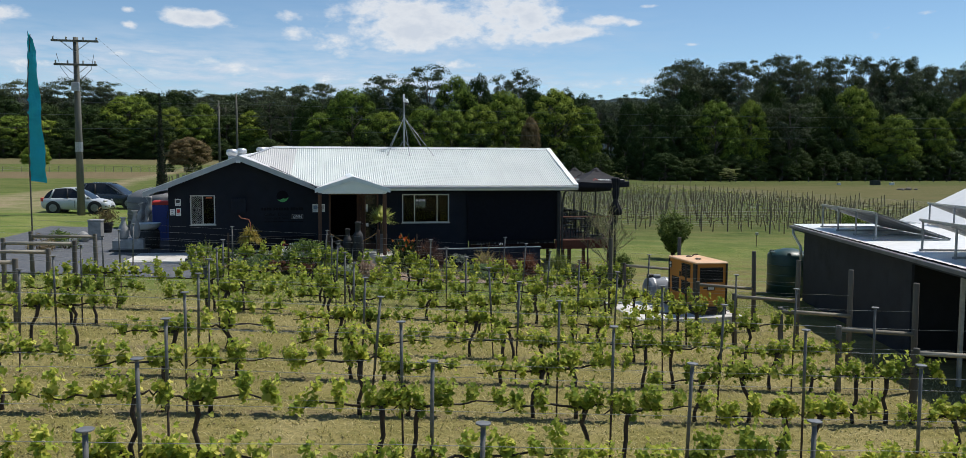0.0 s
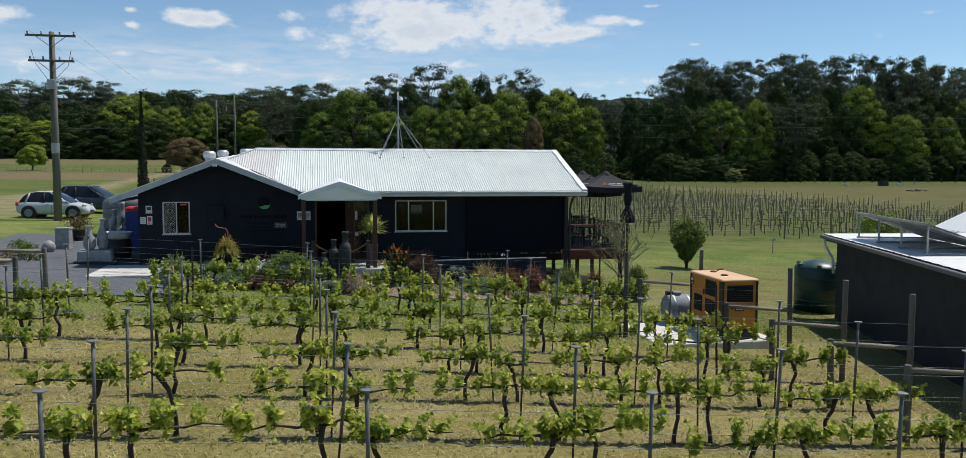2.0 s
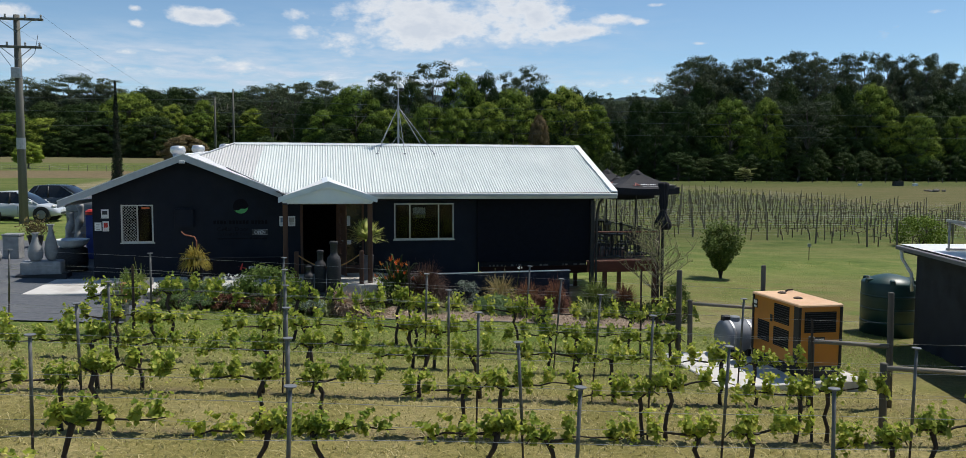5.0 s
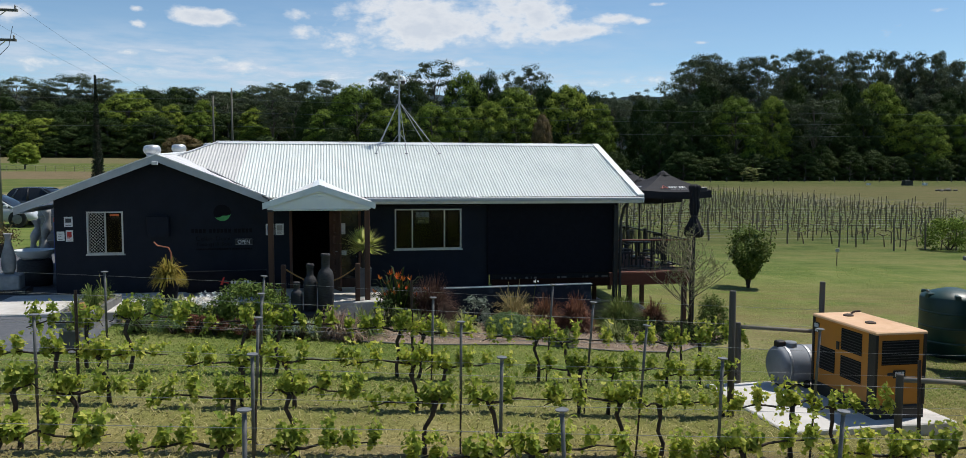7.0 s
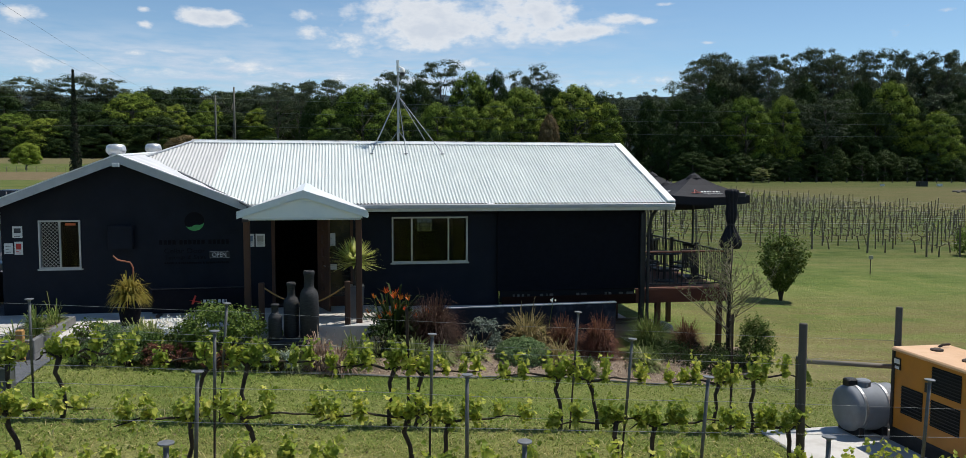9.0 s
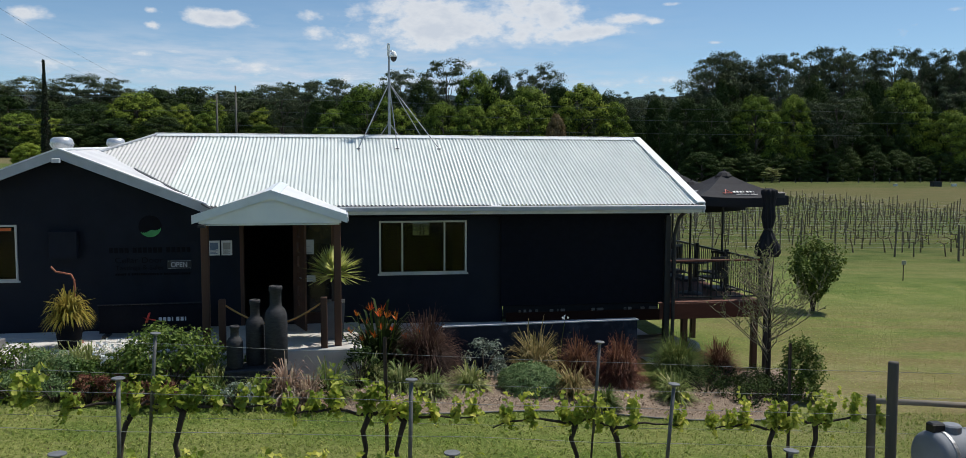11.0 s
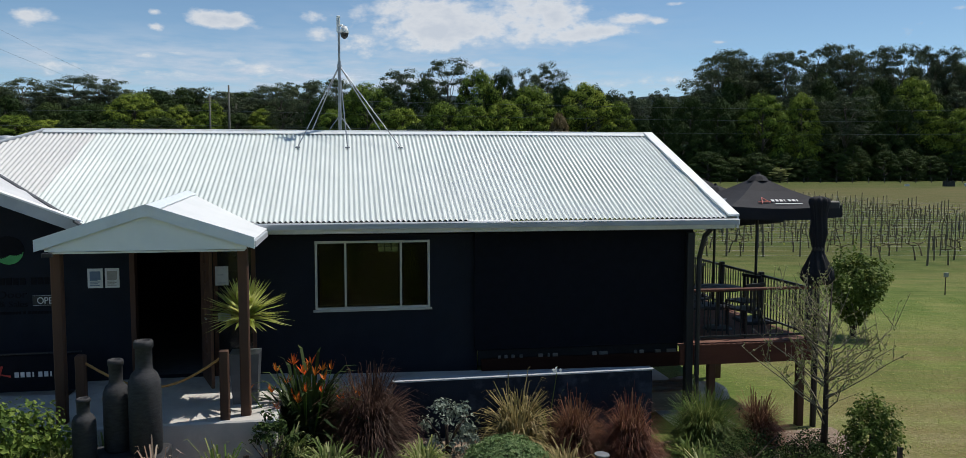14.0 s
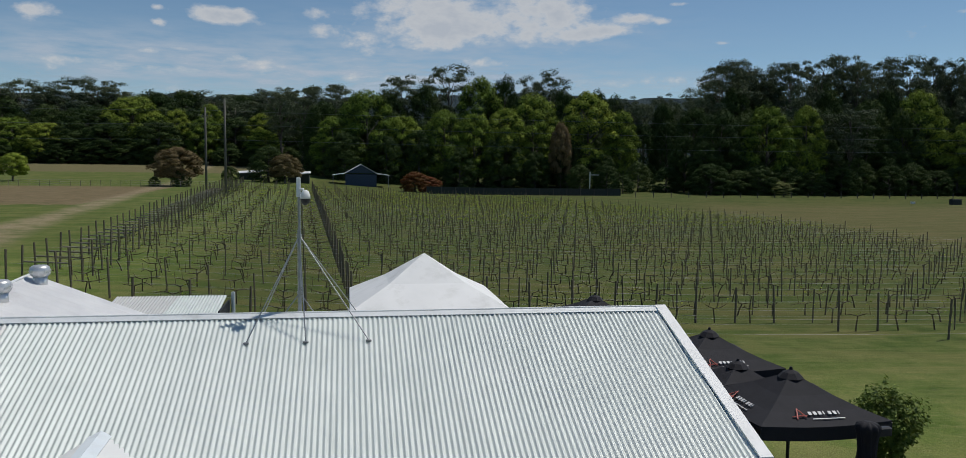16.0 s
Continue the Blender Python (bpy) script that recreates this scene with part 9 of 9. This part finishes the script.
for i in range(4):
    part("plank", Geo().soft_box(-0.5, 0.7, -0.3 + 0.16 * i, -0.16 + 0.16 * i, 0, 0.35 + 0.04 * (i % 2), 0.01), M_RAIL, st)

# ---- shed at the right ----
SH = Matrix(((0.955, 0.296, 0, 12.9), (-0.296, 0.955, 0, -4.4), (0, 0, 1, 0), (0, 0, 0, 1)))
shed = thing("shed", "dark steel shed with a flat white roof and an open bay", "shed", SH)
ROOF_Z, GZ = 1.27, -1.7
part("side_wall", Geo().box(0.30, 0.36, -9.2, -0.4, GZ, ROOF_Z - 0.12), M_SHEDW, shed, "smooth dark blue-grey steel wall")
part("back_wall", Geo().box(0.36, 8.5, -0.46, -0.4, GZ, ROOF_Z - 0.12), M_SHEDW, shed)
# near-black: the gloom of the open bay is put into this wall's colour
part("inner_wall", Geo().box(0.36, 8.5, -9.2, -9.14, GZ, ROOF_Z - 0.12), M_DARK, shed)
part("end_wall", Geo().box(8.44, 8.5, -14.5, -0.46, GZ, ROOF_Z - 0.12), M_SHEDW, shed)
g, v = Geo(), []
for i in range(0, 15 * 8 + 1):
    y = -14.6 + 14.6 * i / 120
    hgt = 0.007 if i % 4 in (1, 2) else 0.0
    v += [(0.0, y, ROOF_Z + hgt), (8.6, y, ROOF_Z + 0.12 + hgt)]
g.add(v, [(2 * i, 2 * i + 1, 2 * i + 3, 2 * i + 2) for i in range(120)])
part("roof", g, M_ROOFW, shed, "bright pale steel roof under the solar racks")
# lining in the same near-black, painted as the shade under the roof
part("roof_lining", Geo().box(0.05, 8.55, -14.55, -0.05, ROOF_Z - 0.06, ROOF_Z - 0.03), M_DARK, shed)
part("gutter", Geo().soft_box(-0.10, 0.02, -14.6, 0.0, ROOF_Z - 0.13, ROOF_Z - 0.035, 0.015), M_GUTSHADE, shed, "dull grey gutter along the roof edge")
part("fascia", Geo().box(0.022, 0.05, -14.6, 0.0, ROOF_Z - 0.2, ROOF_Z - 0.03), M_SHEDW, shed)
for y in (-12.0, -14.4):
    part("bay_post", Geo().soft_box(0.12, 0.20, y - 0.04, y + 0.04, GZ, ROOF_Z - 0.1, 0.01), M_GALV, shed)
part("downpipe", Geo().tube([(-0.04, -0.25, ROOF_Z - 0.1), (0.0, -0.2, ROOF_Z - 0.35), (0.2, -0.35, ROOF_Z - 0.75), (0.24, -0.32, ROOF_Z - 1.2)], 0.045, 8), M_TRIM, shed, "pale downpipe to the tank", smooth=True)
part("slab", Geo().box(0.36, 8.4, -14.5, -9.2, GZ, -1.36), M_CONC, shed)


def panel_array(y0, y1, xh, zh, xl, zl, legs):
    """A rack of solar panels tilted up at its outer edge."""
    a = thing("solar_array", "solar panels on a tilted steel rack on the shed roof", "solar panel", SH, "solar arrays")
    n = max(1, round((y1 - y0) / 1.05))
    for i in range(n):
        p0, p1 = y0 + (y1 - y0) * i / n + 0.01, y0 + (y1 - y0) * (i + 1) / n - 0.01
        pan = part("panel", Geo().plate([(xh, p0, zh), (xl, p0, zl), (xl, p1, zl), (xh, p1, zh)], 0.035), M_PANEL, a)
        part("backsheet", Geo().plate([(xh + 0.03, p0 + 0.03, zh - 0.045), (xl - 0.03, p0 + 0.03, zl - 0.035), (xl - 0.03, p1 - 0.03, zl - 0.035), (xh + 0.03, p1 - 0.03, zh - 0.045)], 0.004), M_PANELBACK, pan)
        for q in (p0, p1 - 0.03):
            part("edge", Geo().plate([(xh, q, zh + 0.006), (xl, q, zl + 0.006), (xl, q + 0.03, zl + 0.006), (xh, q + 0.03, zh + 0.006)], 0.05), M_ALU, pan)
        part("edge", Geo().box(xh - 0.012, xh + 0.02, p0, p1, zh - 0.045, zh + 0.008), M_ALU, pan)
    for i in range(legs):
        y = y0 + 0.05 + (y1 - y0 - 0.1) * i / (legs - 1)
        part("leg", Geo().tube([(xh + 0.06, y, ROOF_Z + 0.01), (xh + 0.06, y, zh - 0.05)], 0.028, 8), M_GALV, a)
        part("foot_rail", Geo().soft_box(xh, xl, y - 0.025, y + 0.025, ROOF_Z + 0.02, ROOF_Z + 0.07, 0.005), M_GALV, a)
    part("beam", Geo().tube([(xh + 0.06, y0, zh - 0.06), (xh + 0.06, y1, zh - 0.06)], 0.025, 8), M_GALV, a)


panel_array(-6.4, -1.7, 0.42, 2.03, 2.35, 1.36, 4)
panel_array(-14.2, -9.1, 0.46, 2.03, 2.4, 1.36, 4)
panel_array(-4.0, -0.4, 4.2, 2.05, 5.8, 1.42, 3)
# white gabled roof beyond
big = thing("marquee_shed", "long white-roofed building beyond the shed", "building", (21.7, 1.4, 0, 0, 0, -17))
part("roof", Geo().plate([(-0.1, -13, 0.95), (6, -13, 4.1), (6, 0, 4.1), (-0.1, 0, 0.95)], 0.05), M_ROOFW, big, "bright white roof slope")
part("roof", Geo().plate([(6, -13, 4.1), (12.1, -13, 0.95), (12.1, 0, 0.95), (6, 0, 4.1)], 0.05), M_ROOFW, big)
part("wall", Geo().box(0.2, 11.8, -12.8, -0.2, -2.2, 0.98), M_SHEDW, big)
part("gutter", Geo().box(-0.2, -0.1, -13, 0, 0.84, 0.93), M_TRIM, big)

# odds and ends inside the open bay
for x, y, h, m, nm, lab in ((2.2, -9.8, 0.9, M_RED, "drum", "red drum in the shed bay"), (2.9, -10.4, 0.8, M_TRIM, "drum", "white drum in the shed bay"), (1.8, -11.3, 0.85, M_TRIM, "drum", "white drum in the shed bay")):
    p_ = SH @ Vector((x, y, 0))
    d_ = thing(nm, lab, "drum", (p_.x, p_.y, -1.36), "drums")
    part("body", Geo().lathe([(0.27, 0), (0.29, 0.03), (0.29, h * 0.33), (0.305, h * 0.36), (0.29, h * 0.39), (0.29, h * 0.66), (0.305, h * 0.69), (0.29, h * 0.72), (0.29, h), (0.26, h - 0.02)], seg=24), m, d_, smooth=True)
    part("lid", Geo().lathe([(0.26, h - 0.02), (0.02, h - 0.015)], seg=24), m, d_)

# green tank by the shed
t = thing("water_tank", "dark green round polyethylene water tank by the shed", "water tank", (13.42, -3.4, land(13.42, -3.4)))
t.scale = (0.88, 0.88, 1.0)
part("shell", Geo().lathe([(0.82, 0.0), (0.82, 1.42), (0.79, 1.48), (0.45, 1.60), (0.2, 1.66), (0.02, 1.67)], seg=36), M_TANKG, t, smooth=True)
for k in range(3):
    part("band", Geo().lathe([(0.82, 0.35 + 0.36 * k), (0.835, 0.38 + 0.36 * k), (0.82, 0.41 + 0.36 * k)], seg=36), M_TANKG, t, smooth=True)
for k in range(6):
    a = k * math.pi / 3
    part("lug", Geo().soft_box(0.60, 0.82, -0.07, 0.07, 1.44, 1.56, 0.02, Matrix.Rotation(a, 4, 'Z')), M_TANKG, t)
part("inlet", Geo().tube([(-0.65, 0.1, 1.52), (-0.72, 0.1, 1.58), (-0.72, 0.1, 1.50)], 0.05, 8), M_RAIL, t)

# ---- behind the house ----
tent = thing("white_marquee", "white peaked marquee behind the house", "marquee", (4.0, 21.0, land(4, 21)))
h0 = 1.15 - land(4, 21)
hp = 2.86 - land(4, 21)
cor = [(-2.8, -2.8), (2.8, -2.8), (2.8, 2.8), (-2.8, 2.8)]
g = Geo()
for i in range(4):
    (ax, ay), (bx_, by_) = cor[i], cor[(i + 1) % 4]
    for s0, s1 in ((0.0, 0.5), (0.5, 1.0)):
        def rp(px, py, s):
            return (px * s, py * s, hp + (h0 - hp) * s - 0.12 * math.sin(math.pi * s))
        g.add([rp(ax, ay, s0), rp(ax, ay, s1), rp(bx_, by_, s1), rp(bx_, by_, s0)], [(0, 1, 2, 3)])
part("roof", g, M_WHITE, tent)
for i in range(4):
    (ax, ay), (bx_, by_) = cor[i], cor[(i + 1) % 4]
    part("valance", Geo().add([(ax, ay, h0), (bx_, by_, h0), (bx_ * 1.01, by_ * 1.01, h0 - 0.35), (ax * 1.01, ay * 1.01, h0 - 0.35)], [(0, 1, 2, 3)]), M_WHITE, tent)
    part("leg", Geo().tube([(ax * 0.97, ay * 0.97, 0), (ax * 0.97, ay * 0.97, h0)], 0.04, 8), M_ALU, tent)
lean_to = thing("lean_to", "small lean-to with a pale corrugated roof", "lean-to")
g, v = Geo(), []
xs_ = np.arange(-4.6, -1.9, 0.0762 / 4)
for x in xs_:
    v += [(x, 9.9, 2.62 + wave(x)), (x, 11.6, 2.84 + wave(x))]
g.add(v, [(2 * i, 2 * i + 2, 2 * i + 3, 2 * i + 1) for i in range(len(xs_) - 1)])
part("roof", g, M_ROOF, lean_to)
part("fascia", Geo().box(-1.9, -1.86, 9.9, 11.6, 2.42, 2.72), M_SHEDW, lean_to)
for x, y in ((-4.5, 10.0), (-1.95, 10.0), (-4.5, 11.5), (-1.95, 11.5)):
    part("post", Geo().box(x - 0.04, x + 0.04, y - 0.04, y + 0.04, land(x, y) - 0.1, 2.61), M_GALV, lean_to)
part("pipe", Geo().tube([(-1.75, 11.4, land(-1.75, 11.4)), (-1.75, 11.4, 2.95)], 0.05, 8), M_TRIM, lean_to)

# far sheds, screen fence and paddock fence
hut = thing("farm_shed", "distant blue gabled shed with a pale roof", "farm shed", (4.3, 184, land(4.3, 184), 0, 0, 0))
part("wall", Geo().box(-3.6, 3.6, 0, 8, -0.3, 2.7), M_HUTWALL, hut)
part("gable", Geo().plate([(-3.6, 0, 3.0), (3.6, 0, 3.0), (0, 0, 5.0)], 0.1), M_HUTWALL, hut)
for s in (-1, 1):
    part("roof", Geo().plate([(0, -0.4, 5.1), (s * 4.2, -0.4, 2.75), (s * 4.2, 8.4, 2.75), (0, 8.4, 5.1)][::s], 0.12), M_ROOFW, hut)
    part("awning", Geo().plate([(s * 3.6, -0.3, 3.0), (s * 6.6, -0.3, 2.55), (s * 6.6, 8, 2.55), (s * 3.6, 8, 3.0)][::s], 0.1), M_ROOFW, hut)
    part("awning_post", Geo().box(s * 6.4 - 0.06, s * 6.4 + 0.06, 0, 0.12, -0.3, 2.5), M_GALV, hut)
for x, y, w, h in ((-9.5, 176, 4.6, 2.3), (-20.5, 180, 4.8, 1.9)):
    o = thing("farm_shed", "distant low shed with a white roof", "farm shed", (x, y, land(x, y)), "far sheds")
    part("wall", Geo().box(-w / 2, w / 2, 0, 4, -0.2, h - 0.5), M_FENCEDARK, o)
    part("roof", Geo().plate([(-w / 2 - 0.3, -0.3, h - 0.4), (w / 2 + 0.3, -0.3, h - 0.1), (w / 2 + 0.3, 4.3, h + 0.3), (-w / 2 - 0.3, 4.3, h)], 0.1), M_ROOFW, o)
fe = thing("screen_fence", "long dark screen fence beyond the vineyard", "fence")
for i in range(14):
    x = 18 + i * 3.1
    z = land(x, 166)
    part("panel", Geo().box(x, x + 3.06, 166, 166.08, z - 0.1, z + 1.55), M_FENCEDARK, fe)
    part("post", Geo().box(x - 0.06, x + 0.06, 165.9, 166.1, z - 0.2, z + 1.65), M_WOODGREY, fe)
lp = thing("light_pole", "white light pole beyond the vineyard", "light pole", (56, 172, land(56, 172)))
part("pole", Geo().tube([(0, 0, 0), (0, 0, 5.2)], 0.10, 8), M_TRIM, lp)
part("arm", Geo().box(-0.2, 2.2, -0.08, 0.08, 4.4, 4.55), M_TRIM, lp)
pf = thing("paddock_fence", "thin post-and-wire paddock fence", "fence")
for i in range(40):
    x = -75 + i * 1.6 * 1.0
    yy = 137
    part("post", Geo().box(x - 0.03, x + 0.03, yy, yy + 0.06, land(x, yy) - 0.1, land(x, yy) + 1.0), M_RAIL, pf)
for z in (0.4, 0.75, 1.05):
    part("wire", Geo().tube([(x, 137.05, land(x, 137) + z) for x in np.linspace(-75, -12, 20)], 0.012, 3), M_WIRE, pf)
ff_ = thing("field_fence", "thin post-and-wire fence along the wood", "fence")
for i in range(36):
    x = 62 + i * 4
    part("post", Geo().box(x - 0.07, x + 0.07, 158, 158.14, land(x, 158) - 0.1, land(x, 158) + 1.2), M_WOODGREY, ff_)
for x, y, m, s in ((119, 134, M_FENCEDARK, 1.0), (124, 135, M_TRIM, 0.5), (112, 137, M_TRIM, 0.4)):
    o = thing("feed_trough", "small farm trough on the far field", "trough", (x, y, land(x, y)), "far troughs")
    part("bin", Geo().soft_box(-1.0 * s, 1.0 * s, -0.6 * s, 0.6 * s, 0, 1.0 * s, 0.1 * s), m, o)
    part("rim", Geo().box(-1.05 * s, 1.05 * s, -0.65 * s, 0.65 * s, 1.0 * s, 1.08 * s), m, o)
rk = np.random.default_rng(6)
rp_ = thing("rock_pile", "low pile of rocks on the far field", "rock pile", (104, 105, land(104, 105)))
for i in range(16):
    x, y, s = rk.normal() * 1.1, rk.normal() * 0.7, rk.uniform(0.25, 0.6)
    part("rock", Geo().lathe([(s * 0.7, -0.1), (s, s * 0.3), (s * 0.8, s * 0.65), (s * 0.2, s * 0.85)], (x, y, 0), 7, 0.12), M_ROCK, rp_)
